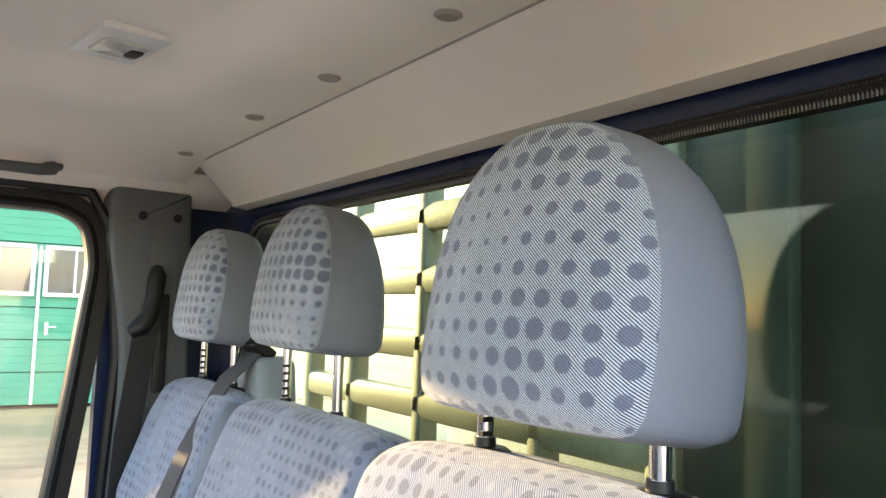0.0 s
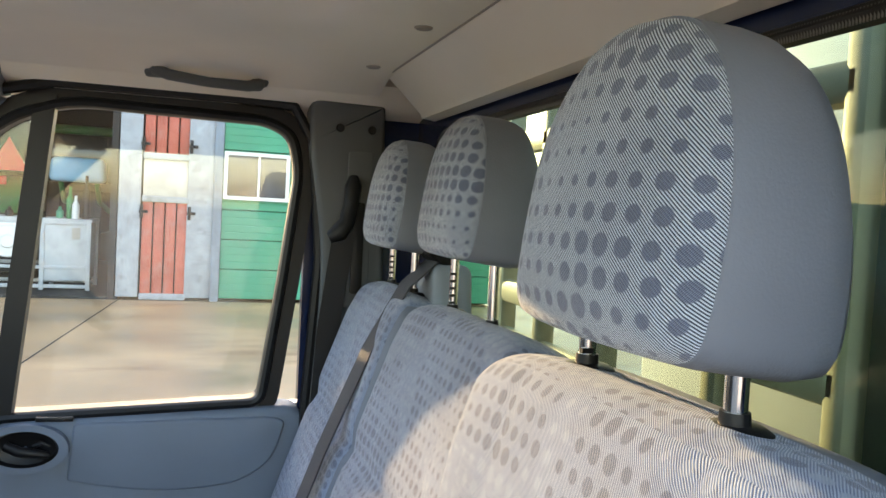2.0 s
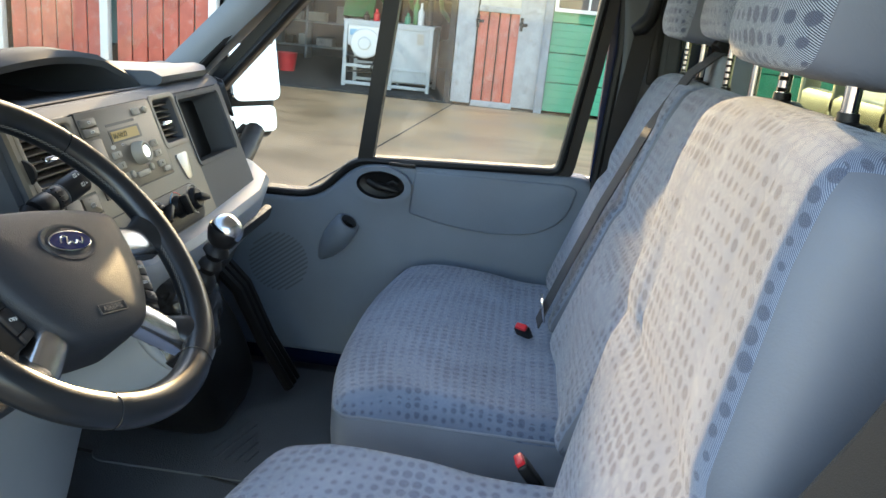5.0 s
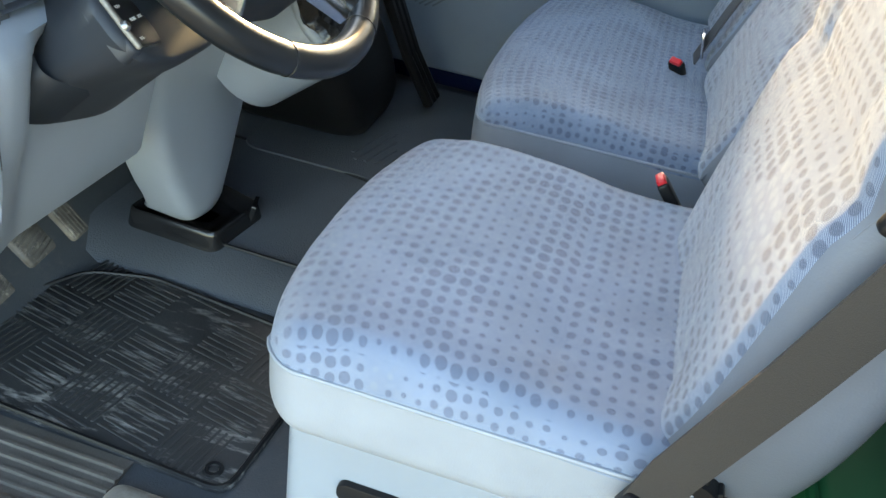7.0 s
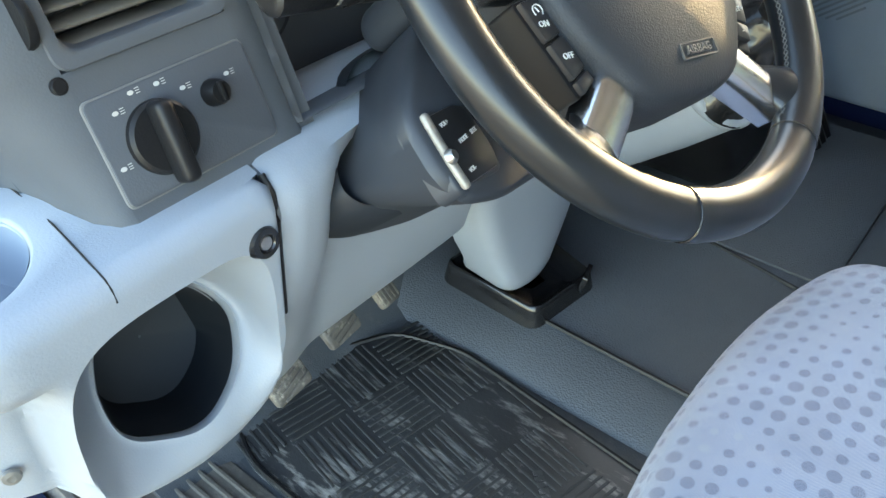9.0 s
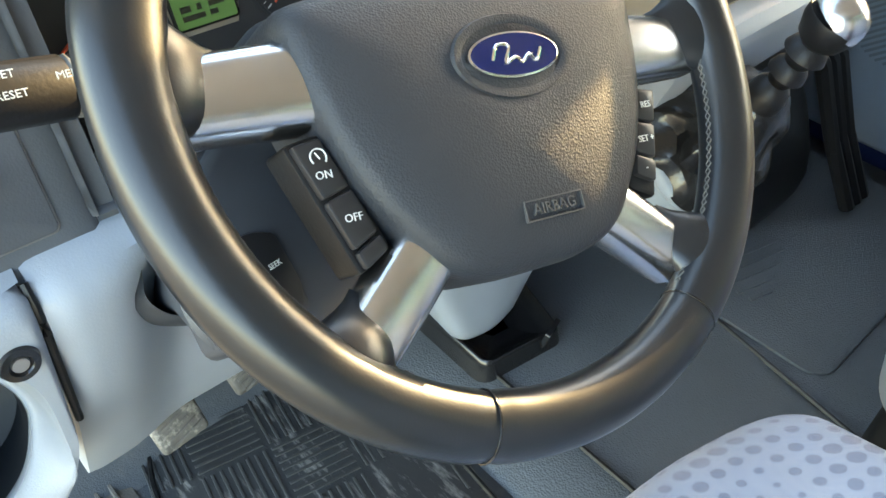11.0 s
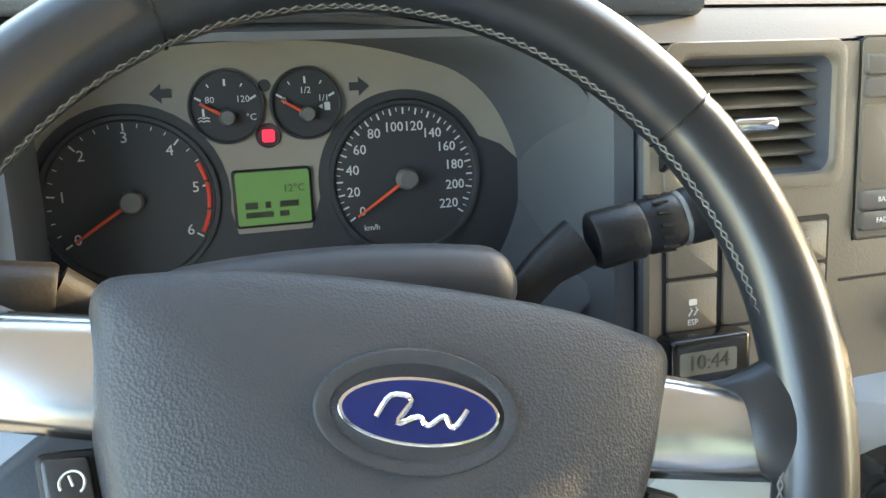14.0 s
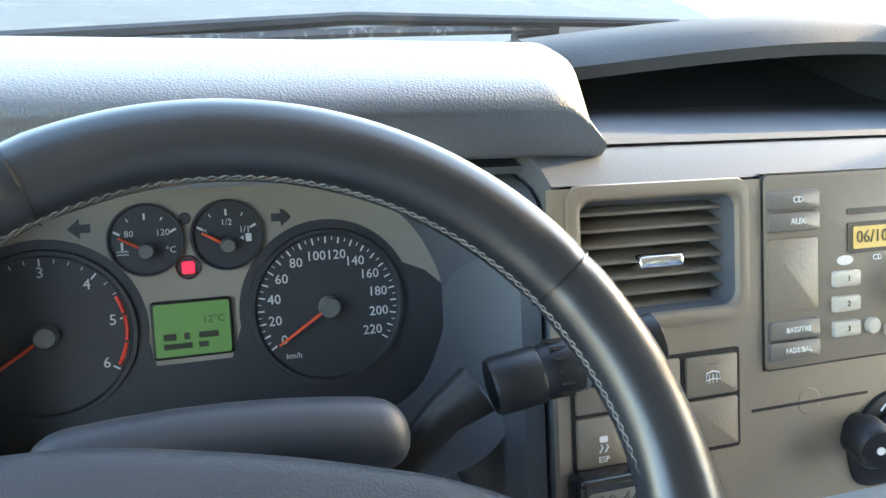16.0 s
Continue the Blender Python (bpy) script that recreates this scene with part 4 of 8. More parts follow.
for x in (-0.8, 0.8):
    bm = bmesh.new()
    lathe(bm, frm((x, -2.8, 0.34), (0, -1, 0), (0, 0, 1)), [(0, -0.1), (0.34, -0.1), (0.34, 0.1), (0, 0.1)], 28)
    part("wheel", bm, "rubber", lb)


# ---- passenger side ----
def prism_x(bm, pts, x0, x1, bevel=0.0, seg=2):
    """A plate across x: outline (y, z) counter-clockwise as seen from inside the cab, x0 its inner face, x1 its outer."""
    m = frm((x1, 0, 0), (0, -1, 0), (0, 0, 1))
    return slab(bm, m, [(-y, z) for y, z in pts], 0, x1 - x0, bevel, seg=seg)


def side_frame(x):
    """Local x towards the rear, y up, z into the cab, on the plane x."""
    return frm((x, 0, 0), (0, -1, 0), (0, 0, 1))


# glass outline as seen from inside: (-y, z)
GLASS = [(-0.30, 1.098), (-0.065, 1.104), (0.035, 1.212), (0.57, 1.238), (0.605, 1.50), (0.632, 1.74), (0.615, 1.815), (0.565, 1.838), (0.17, 1.845), (0.06, 1.80), (-0.33, 1.35), (-0.47, 1.19), (-0.47, 1.11)]
GLASS = rounded(GLASS, [0.01, 0.05, 0.04, 0.02, 0.0, 0.05, 0.04, 0.05, 0.06, 0.05, 0.0, 0.03, 0.02], 4)


def passenger_door():
    d = thing("passenger_door", (0.86, -0.1, 0.62), "slate grey passenger door with a framed window, shut", "door")
    bm = bmesh.new()
    low = rounded([(-0.62, 0.64), (0.66, 0.64), (0.70, 1.16), (0.655, 1.226), (0.05, 1.200), (-0.055, 1.088), (-0.62, 1.085)], [0.05, 0.06, 0.05, 0.03, 0.06, 0.07, 0.02], 6)
    slab(bm, side_frame(0.90), low, 0, 0.072, 0.016, seg=4)
    panel = part("door_panel", bm, "door", d)
    # pocket pad with its curved lower seam
    pad = rounded([(0.205, 1.197), (0.195, 1.080), (0.30, 1.058), (0.42, 1.048), (0.54, 1.062), (0.61, 1.11), (0.632, 1.195), (0.60, 1.204)], [0.008, 0.008, 0.05, 0.08, 0.05, 0.04, 0.03, 0.02], 4)
    bm = bmesh.new()
    slab(bm, side_frame(0.83), pad, 0, 0.010, 0.006, seg=3)
    part("pocket_pad", bm, "door", panel)
    # handle bowl
    bm = bmesh.new()
    o = oval(0.082, 0.050, 36, (0.118, 1.152))
    ring_plate(bm, side_frame(0.812), o, oval(0.064, 0.037, 36, (0.118, 1.152)), -0.01, 0.008)
    part("handle_surround", bm, "door", panel)
    bm = bmesh.new()
    loft(bm, [[side_frame(0.808) @ Vector((x, y, z)) for x, y in oval(0.064 * s, 0.037 * s, 36, (0.118, 1.152))] for s, z in ((1.0, 0.003), (0.9, -0.008), (0.5, -0.016), (0.05, -0.017))], caps=False)
    part("handle_bowl", bm, "black", panel, "black recessed handle bowl")
    bm = bmesh.new()
    mm = side_frame(0.806)
    tube(bm, [mm @ Vector(p) for p in ((0.085, 1.160, 0.0), (0.11, 1.150, 0.006), (0.14, 1.146, 0.008), (0.165, 1.140, 0.002))], [0.010, 0.011, 0.010, 0.007], 10, up=(1, 0, 0))
    tube(bm, [mm @ Vector(p) for p in ((0.135, 1.158, 0.0), (0.15, 1.166, 0.003), (0.166, 1.158, 0.0))], 0.004, 8, up=(1, 0, 0))
    part("door_handle", bm, "black", panel, "black inside door handle")
    # window switch pod
    bm = bmesh.new()
    ax = Vector((0.34, -0.94, 0))
    prof = [(0.0, 0.036), (0.027, 0.036), (0.034, 0.029), (0.037, 0.0), (0.036, -0.04), (0.027, -0.08), (0.010, -0.115), (0, -0.118)]
    lathe(bm, frm((0.793, -0.043, 1.047), (0.85, -0.45, 0.0), Vector((-0.30, -0.52, 0.80)).cross(Vector((0.85, -0.45, 0.0)))) @ Matrix.Translation((0, 0, -0.036)), prof, 26)
    pod = part("switch_pod", bm, "door", d, "slate plastic pod")
    bm = bmesh.new()
    lathe(bm, frm((0.793, -0.043, 1.047), (0.85, -0.45, 0.0), Vector((-0.30, -0.52, 0.80)).cross(Vector((0.85, -0.45, 0.0)))) @ Matrix.Translation((0, 0, -0.036)), [(0, 0.040), (0.014, 0.040), (0.022, 0.0375), (0.022, 0.034), (0, 0.034)], 22)
    part("switch", bm, "gloss", pod, "black window switch")
    # speaker grille: round field of slots
    mm = side_frame(0.828)
    for k in range(15):
        off = -0.077 + k * 0.011
        half = math.sqrt(max(0.0, 0.083 ** 2 - off ** 2))
        bm = bmesh.new()
        box(bm, mm @ Matrix.Translation((-0.155, 0.90, 0)) @ pose(0, 0, 0, 0, 0, 38), (2 * half, 0.0048, 0.004), (0, off, 0.001))
        part("grille_slot", bm, "grille", panel)
    bm = bmesh.new()
    box(bm, side_frame(0.83), (0.07, 0.010, 0.006), (0.17, 1.208, 0.008), 0.002)
    part("lock_slot", bm, "black", panel)
    # window frame, seal, divider and panes
    ob = inset(GLASS, -0.045)
    bm = bmesh.new()
    ring_plate(bm, side_frame(0.90), ob, GLASS, 0.0, 0.055)
    fr = part("window_frame", bm, "black", d, "black window frame")
    bm = bmesh.new()
    tube(bm, [side_frame(0.845) @ Vector((x, y, 0)) for x, y in inset(GLASS, -0.008)], 0.011, 8, closed=True, up=(1, 0, 0))
    part("seal", bm, "black", fr, "black rubber seal")
    bm = bmesh.new()
    mm = side_frame(0.86)
    loft(bm, [[mm @ Vector((x + dx, y, z)) for dx, z in ((-0.022, 0.0), (0.022, 0.0), (0.020, 0.022), (-0.020, 0.022))] for x, y in ((0.066, 1.205), (0.132, 1.86))])
    part("divider", bm, "black", fr, "black upright divider")
    bm = bmesh.new()
    slab(bm, side_frame(0.872), inset(GLASS, -0.01), -0.002, 0.002)
    part("pane", bm, "glass_side", fr, "clear dusty glass").visible_shadow = False
    return d


DOOR = passenger_door()

# outer door skin and sill, seen past the frame
bm = bmesh.new()
slab(bm, side_frame(0.945), rounded([(-0.66, 0.55), (0.72, 0.55), (0.72, 1.215), (0.05, 1.19), (-0.06, 1.075), (-0.66, 1.07)], 0.03), 0, 0.04)
tagged(part("trim_door_skin", bm, "navy"), "dark blue outer door skin", "panel", kind="structure")

# door opening: rounded seal and pillars
B = thing("pillar_rear", (0.80, -0.72, 0.6), "grey plastic door pillar trim with belt slot", "pillar trim", kind="structure")
bm = bmesh.new()
pil = rounded([(0.655, 0.70), (0.83, 0.70), (0.835, 1.30), (0.815, 1.895), (0.65, 1.90), (0.655, 1.80), (0.695, 1.55), (0.68, 1.25)], [0.02, 0.02, 0, 0.01, 0.03, 0.05, 0.2, 0.2], 5)
slab(bm, side_frame(0.86), pil, 0, 0.066, 0.012, seg=3)
pob = part("cover", bm, "pillar", B)
for y in (0.717, 0.787):
    bm = bmesh.new()
    lathe(bm, side_frame(0.794) @ Matrix.Translation((y, 1.838, 0)), [(0, 0.001), (0.006, 0.001), (0.0085, 0.002), (0.0095, 0.0), (0, -0.001)], 18)
    part("plug", bm, "black", pob, "dark round plug")
bm = bmesh.new()
slab(bm, side_frame(0.795), rrect(0.055, 0.34, 0.008, (0.765, 1.62)), -0.002, 0.004, 0.002)
part("belt_slot", bm, "pillar", pob)
bm = bmesh.new()
slab(bm, side_frame(0.795), rrect(0.026, 0.20, 0.006, (0.765, 1.58)), 0.0045, 0.009, 0.002)
part("belt_rail", bm, "black", pob, "black belt height rail")
bm = bmesh.new()
tube(bm, [(0.784, -0.749, 1.735), (0.778, -0.748, 1.715), (0.776, -0.744, 1.670), (0.772, -0.736, 1.635), (0.770, -0.720, 1.612), (0.772, -0.700, 1.600)], [0.010, 0.018, 0.016, 0.018, 0.020, 0.012], 12)
part("belt_loop", bm, "black", pob, "black belt loop")
bm = bmesh.new()
belt_pts = [(0.768, -0.732, 1.62), (0.768, -0.706, 1.40), (0.768, -0.690, 1.0)]
rings = []
for p in belt_pts:
    p = Vector(p)
    rings.append([p + Vector((0, a, 0)) + Vector((c, 0, 0)) for a, c in ((-0.024, 0), (0.024, 0), (0.024, 0.002), (-0.024, 0.002))])
loft(bm, rings)
part("belt_webbing", bm, "black", pob, "black belt webbing")
bm = bmesh.new()
tube(bm, [side_frame(0.82) @ Vector(p) for p in ((0.675, 0.75, 0), (0.672, 1.24, 0), (0.688, 1.55, 0), (0.668, 1.80, 0), (0.62, 1.878, 0), (0.5, 1.885, 0), (0.15, 1.885, 0), (0.05, 1.86, 0), (-0.10, 1.73, 0), (-0.42, 1.36, 0))], 0.012, 8, up=(1, 0, 0))
tagged(part("trim_door_seal", bm, "black"), "black rubber door opening seal", "seal", kind="structure")
bm = bmesh.new()
slab(bm, side_frame(0.90), rounded([(0.66, 0.6), (0.93, 0.6), (0.93, 1.95), (0.66, 1.95)], 0.02), 0, 0.035)
tagged(part("pillar_b_body", bm, "navy"), "dark blue painted door pillar", "pillar", kind="structure")
# roof rail over the door
bm = bmesh.new()
loft(bm, [[Vector((x, y, z)) for x, z in ((0.90, 1.86), (0.80, 1.888), (0.76, 1.93), (0.80, 1.99), (0.90, 1.99))] for y in (-0.93, -0.5, 0.0, 0.10)])
tagged(part("trim_roof_rail", bm, "headliner"), "beige roof rail trim", "trim", kind="structure")
# windscreen pillars, grey trim
for s, nm in ((1, "pillar_front"), (-1, "pillar_front")):
    bm = bmesh.new()
    path = [(-0.06, 1.850), (0.06, 1.728), (0.33, 1.455), (0.50, 1.283), (0.62, 1.162)]
    loft(bm, [[Vector((s * (x + (y + 0.06) * 0.04), y + dy, z + dz)) for x, dy, dz in ((0.83, 0.0, 0.112), (0.80, 0.0, 0.105), (0.785, 0.0, 0.07), (0.785, 0.0, 0.03), (0.80, 0.0, -0.004), (0.88, 0.0, -0.01), (0.90, 0.0, 0.06), (0.89, 0.0, 0.112))] for y, z in path])
    tagged(part(nm, bm, "pillar_light"), "pale grey windscreen pillar trim", "pillar", kind="structure")
# windscreen
bm = bmesh.new()
loft(bm, [[Vector((x, y + 0.10 * (1 - (x / 0.86) ** 2) * k, z)) for x in [-0.86 + 1.72 * i / 16 for i in range(17)]] for y, z, k in ((0.06, 1.925, 0.6), (0.40, 1.60, 0.9), (0.74, 1.27, 1.0))], closed=False, caps=False)
tagged(part("windscreen", bm, "glass"), "clear raked windscreen", "window", kind="structure").visible_shadow = False
# bonnet, cowl and wipers
bm = bmesh.new()
loft(bm, [[Vector((x, y - 0.25 * (x / 0.95) ** 2, z - 0.05 * (x / 0.95) ** 2)) for x in [-0.95 + 1.9 * i / 14 for i in range(15)]] for y, z in ((1.00, 1.20), (1.35, 1.15), (1.62, 1.00), (1.70, 0.8), (1.72, 0.45))], closed=False, caps=False)
ex = bmesh.ops.extrude_face_region(bm, geom=bm.faces[:])
bmesh.ops.translate(bm, vec=(0, 0, -0.02), verts=[v for v in ex["geom"] if isinstance(v, bmesh.types.BMVert)])
tagged(part("bonnet", bm, "navy"), "dark blue van bonnet", "bonnet", kind="structure")
bm = bmesh.new()
loft(bm, [[Vector((x, y - 0.14 * (x / 0.9) ** 2, z)) for x in [-0.9 + 1.8 * i / 12 for i in range(13)]] for y, z in ((0.82, 1.235), (0.92, 1.225), (1.02, 1.18))], closed=False, caps=False)
ex = bmesh.ops.extrude_face_region(bm, geom=bm.faces[:])
bmesh.ops.translate(bm, vec=(0, 0, -0.02), verts=[v for v in ex["geom"] if isinstance(v, bmesh.types.BMVert)])
tagged(part("cowl", bm, "black"), "black scuttle panel under the windscreen", "cowl", kind="structure")


def wiper(x0, x1, y, z, rise):
    w = thing("wiper", (x0, y, z), "black wiper lying along the windscreen foot", "wiper", group="wipers")
    bm = bmesh.new()
    tube(bm, [(x0, y, z), (x0 + (x1 - x0) * 0.5, y + 0.01, z + rise * 0.6 + 0.012), (x1, y - 0.02, z + rise + 0.005)], [0.012, 0.009, 0.006], 8)
    part("arm", bm, "black", w)
    bm = bmesh.new()
    tube(bm, [(x0 + (x1 - x0) * q, y - 0.015 + 0.02 * q, z + rise * q - 0.006 + 0.008 * math.sin(math.pi * q)) for q in (-0.05, 0.2, 0.5, 0.8, 1.05)], 0.007, 6)
    part("blade", bm, "rubber", w)


wiper(-0.72, 0.22, 0.805, 1.350, 0.040)
wiper(-0.02, 0.62, 0.815, 1.362, 0.02)

# outside mirror
mi = thing("wing_mirror", (1.05, 0.30, 1.15), "tall wing mirror with two glasses in a dark housing", "wing mirror")
mm = frm((1.05, 0.315, 1.375), (0.85, -0.53, 0), (0, 0, 1))
bm = bmesh.new()
rbox((0.20, 0.34, 0.09), 0.03, mm @ Matrix.Translation((0, -0.02, -0.052)), 3, 1, bm=bm)
part("housing", bm, "black", mi)
bm = bmesh.new()
slab(bm, mm @ pose(0, 0, 0.010, -11, 0, 0), rrect(0.17, 0.20, 0.025, (0, 0.03)), -0.01, 0.0)
part("upper_glass", bm, "mirror", mi, "flat mirror glass")
bm = bmesh.new()
slab(bm, mm @ Matrix.Translation((0, -0.125, 0.006)) @ pose(0, 0, 0, -11, 0, 0), rrect(0.17, 0.075, 0.02), -0.01, 0.0)
part("lower_glass", bm, "mirror", mi, "curved mirror glass")
bm = bmesh.new()
tube(bm, [(1.03, 0.30, 1.22), (0.95, 0.30, 1.17), (0.90, 0.30, 1.15)], 0.03, 10)
part("arm", bm, "black", mi)

# grab handle over the door
g = thing("grab_handle", (0.77, -0.44, 1.91), "grey plastic grab handle over the passenger door", "grab handle")
bm = bmesh.new()
mm = side_frame(0.775)
tube(bm, [mm @ Vector(p) for p in ((0.333, 1.935, 0), (0.342, 1.918, 0.022), (0.365, 1.908, 0.036), (0.44, 1.900, 0.040), (0.515, 1.900, 0.036), (0.538, 1.906, 0.022), (0.545, 1.922, 0))], [0.013, 0.013, 0.011, 0.010, 0.011, 0.013, 0.013], 10, up=(1, 0, 0))
part("grip", bm, "pillar", g)
for y in (0.337, 0.541):
    bm = bmesh.new()
    rbox((0.036, 0.034, 0.03), 0.008, mm @ Matrix.Translation((y, 1.922, 0.006)), 2, 1, bm=bm)
    part("mount", bm, "pillar", g)

# ---- driver's doorway ----
bm = bmesh.new()
sec = [(-0.640, 0.52), (-0.640, 0.573)]
for x in (-0.662, -0.681, -0.700, -0.719, -0.738):
    sec += [(x + 0.0035, 0.5755), (x + 0.002, 0.580), (x - 0.002, 0.580), (x - 0.0035, 0.5755)]
sec += [(-0.752, 0.577), (-0.758, 0.584), (-0.775, 0.588), (-0.792, 0.585), (-0.800, 0.576), (-0.806, 0.576), (-0.812, 0.583), (-0.820, 0.583), (-0.826, 0.574), (-0.835, 0.56), (-0.835, 0.52)]
loft(bm, [[Vector((x + 0.0 * y, y, z)) for x, z in sec] for y in (0.09, 0.30, 0.55, 0.78)])
tagged(part("sill", bm, "sill"), "worn grey ribbed rubber step sill", "sill", kind="structure")
bm = bmesh.new()
sec = [(-0.835, 0.50), (-0.835, 0.575), (-0.855, 0.582), (-0.872, 0.570), (-0.885, 0.575), (-0.90, 0.565), (-0.92, 0.52), (-0.92, 0.40), (-0.86, 0.40)]
loft(bm, [[Vector((x, y, z)) for x, z in sec] for y in (-0.9, 0.0, 0.8)])
tagged(part("sill_body", bm, "navy"), "dark blue painted door sill with rubber lip", "sill", kind="structure")
bm = bmesh.new()
rbox((0.17, 0.50, 0.10), 0.025, Matrix.Translation((-0.765, -0.16, 0.545)), 3, 2, bm=bm)
tagged(part("sill_metal", bm, "bare"), "scuffed bare metal at the sill's rear corner", "sill", kind="structure")
bm = bmesh.new()
slab(bm, frm((-0.90, 0, 0), (0, 1, 0), (0, 0, 1)), rounded([(-0.95, 0.5), (-0.80, 0.5), (-0.80, 1.96), (-0.95, 1.96)], 0.02), -0.04, 0.04, 0.01)
tagged(part("pillar_b_driver", bm, "navy"), "dark blue painted driver's door pillar", "pillar", kind="structure")
bm = bmesh.new()
loft(bm, [[Vector((-x, y, z)) for x, z in ((0.90, 1.86), (0.80, 1.888), (0.76, 1.93), (0.80, 1.99), (0.90, 1.99))] for y in (-0.93, -0.5, 0.0, 0.10)])
tagged(part("trim_roof_rail", bm, "headliner"), "beige roof rail trim", "trim", kind="structure")
cr = thing("crate", (-0.66, -0.80, 0.58), "green plastic crate behind the driver's seat", "crate")
bm = bmesh.new()
rbox((0.34, 0.16, 0.34), 0.015, Matrix.Translation((-0.62, -0.815, 0.75)), 2, 1, bm=bm)
body = part("body", bm, "crate", cr)
bm = bmesh.new()
tube(bm, [(-0.62 + x, -0.815 + y, 0.915) for x, y in rrect(0.348, 0.168, 0.02)], 0.007, 8, closed=True, up=(0, 0, 1))
part("rim", bm, "crate", cr)
for k in range(6):
    bm = bmesh.new()
    box(bm, I4, (0.008, 0.006, 0.30), (-0.765 + 0.058 * k, -0.733, 0.75), 0.002)
    part("rib", bm, "crate", body)
bm = bmesh.new()
slab(bm, frm((-0.90, 0, 0), (0, 1, 0), (0, 0, 1)), rounded([(-0.95, 0.5), (-0.70, 0.5), (-0.715, 0.9), (-0.76, 1.25), (-0.95, 1.25)], 0.04), -0.03, 0.03, 0.01)
tagged(part("pillar_foot", bm, "black"), "black lower door pillar lining", "pillar", kind="structure")


# ---- seats ----
def thing_part(name, parent, label=""):
    """A part that gathers sub-parts: an empty under its thing."""
    e = new(name)
    e.parent = parent
    e.matrix_parent_inverse = world_of(parent).inverted()
    e.empty_display_size = 0.03
    if label:
        e["label"] = label
    return e


def backrest(parent, cx, w, y0, z0, y1, z1, thick=0.14, belly=0.020, bolster=0.014, narrow=1.0):
    """A backrest leaning from its foot (y0, z0) to its top (y1, z1): cloth front between bolsters, vinyl flanks and back, piping on the seams."""
    up = Vector((0, y1 - y0, z1 - z0))
    h = up.length
    m = frm((cx, (y0 + y1) / 2, (z0 + z1) / 2), (-1, 0, 0), up)

    def bend(v):
        f = v.x / (w / 2)
        t = v.y / h + 0.5
        if v.z > 0:
            e = min(1.0, max(0.0, (abs(f) - 0.42) / 0.40))
            e = e * e * (3 - 2 * e)
            fold = math.exp(-((t - 0.55) / 0.035) ** 2)
            v.z += bolster * e * (1 - 0.35 * t) * (1 - 0.5 * fold) * (1 if t < 0.86 else max(0.0, (1 - t) / 0.14)) - 0.010
            v.z += belly * math.exp(-((t - 0.33) / 0.19) ** 2) * (1 - e)
            v.z += 0.5 * belly * math.exp(-((t - 0.80) / 0.16) ** 2) * (1 - e)
            v.z -= 0.009 * fold * (1 - 0.5 * e)
            v.z -= 0.0025 * math.exp(-((abs(f) - 0.50) / 0.035) ** 2)
        v.x *= 1 - 0.24 * max(0, t - 0.5) ** 1.5 * narrow + 0.03 * math.sin(math.pi * t) - 0.20 * narrow * max(0.0, 0.28 - t) ** 2 / 0.078
        if t > 0.8:
            v.y -= 0.022 * abs(f) ** 5 * (t - 0.8) / 0.2
        return v

    back = thing_part("backrest", parent)
    sz = (w, h, thick)
    edge = w / 2 - 0.012
    front = lambda p: abs(p[0]) < edge + 1e-4 and p[2] > -0.01
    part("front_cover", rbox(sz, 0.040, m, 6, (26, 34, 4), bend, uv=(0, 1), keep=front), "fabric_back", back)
    part("vinyl_cover", rbox(sz, 0.040, m, 6, (26, 34, 4), bend, keep=lambda p: not front(p)), "vinyl", back, "plain grey vinyl flanks and back")
    for s in (-1, 1):
        bm = bmesh.new()
        pts = []
        for i in range(25):
            yy = (-0.47 + 0.90 * i / 24) * h
            # follow the rounded edge where cloth meets vinyl
            px = s * (w / 2 - 0.0135)
            pts.append(m @ bend(Vector((px, yy, thick / 2 - 0.0145))))
        tube(bm, pts, 0.0032, 6)
        part("piping", bm, "vinyl", back)
    return back


def cushion(parent, cx, w, y0, y1, z, thick, skirt="vinyl_pale", r=0.045, seam=0.36):
    """A seat cushion with a rounded nose, from its back y0 to its front y1: cloth top, vinyl skirt."""
    m = Matrix.Translation((cx, (y0 + y1) / 2, z - thick / 2))
    d = y1 - y0

    def bend(v):
        f, t = v.x / (w / 2), v.y / d + 0.5
        if v.z > -thick * 0.2:
            k = (v.z + thick * 0.2) / (thick * 0.7)
            v.z += k * (0.016 * abs(f) ** 3 - 0.020 * math.exp(-((t - 0.22) / 0.25) ** 2) + 0.006 * math.sin(t * 3.0) - 0.02 * max(0, t - 0.8) / 0.2)
            v.z -= k * 0.007 * math.exp(-((t - seam) / 0.02) ** 2) * (abs(f) < 0.72)
            v.z += k * 0.0012 * math.sin(f * 23 + t * 9) * math.sin(t * 17 - f * 5)
        v.y -= 0.085 * abs(f) ** 2.6 * max(0, t - 0.35)
        v.x *= 1 + 0.02 * t
        return v

    cu = thing_part("cushion", parent)
    sz = (w, d, thick)
    top = lambda p: p[2] > thick / 2 - 0.040
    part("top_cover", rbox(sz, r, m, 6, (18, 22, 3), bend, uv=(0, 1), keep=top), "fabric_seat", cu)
    part("skirt", rbox(sz, r, m, 6, (18, 22, 3), bend, keep=lambda p: not top(p)), skirt, cu, "plain pale vinyl skirt")
    bm = bmesh.new()
    zz = thick / 2 - 0.040
    ring = [m @ bend(Vector((x, y, zz))) for x, y in rrect(w + 0.001, d + 0.001, r, n=8)]
    tube(bm, ring, 0.0028, 6, closed=True)
    part("piping", bm, skirt, cu)
    return cu


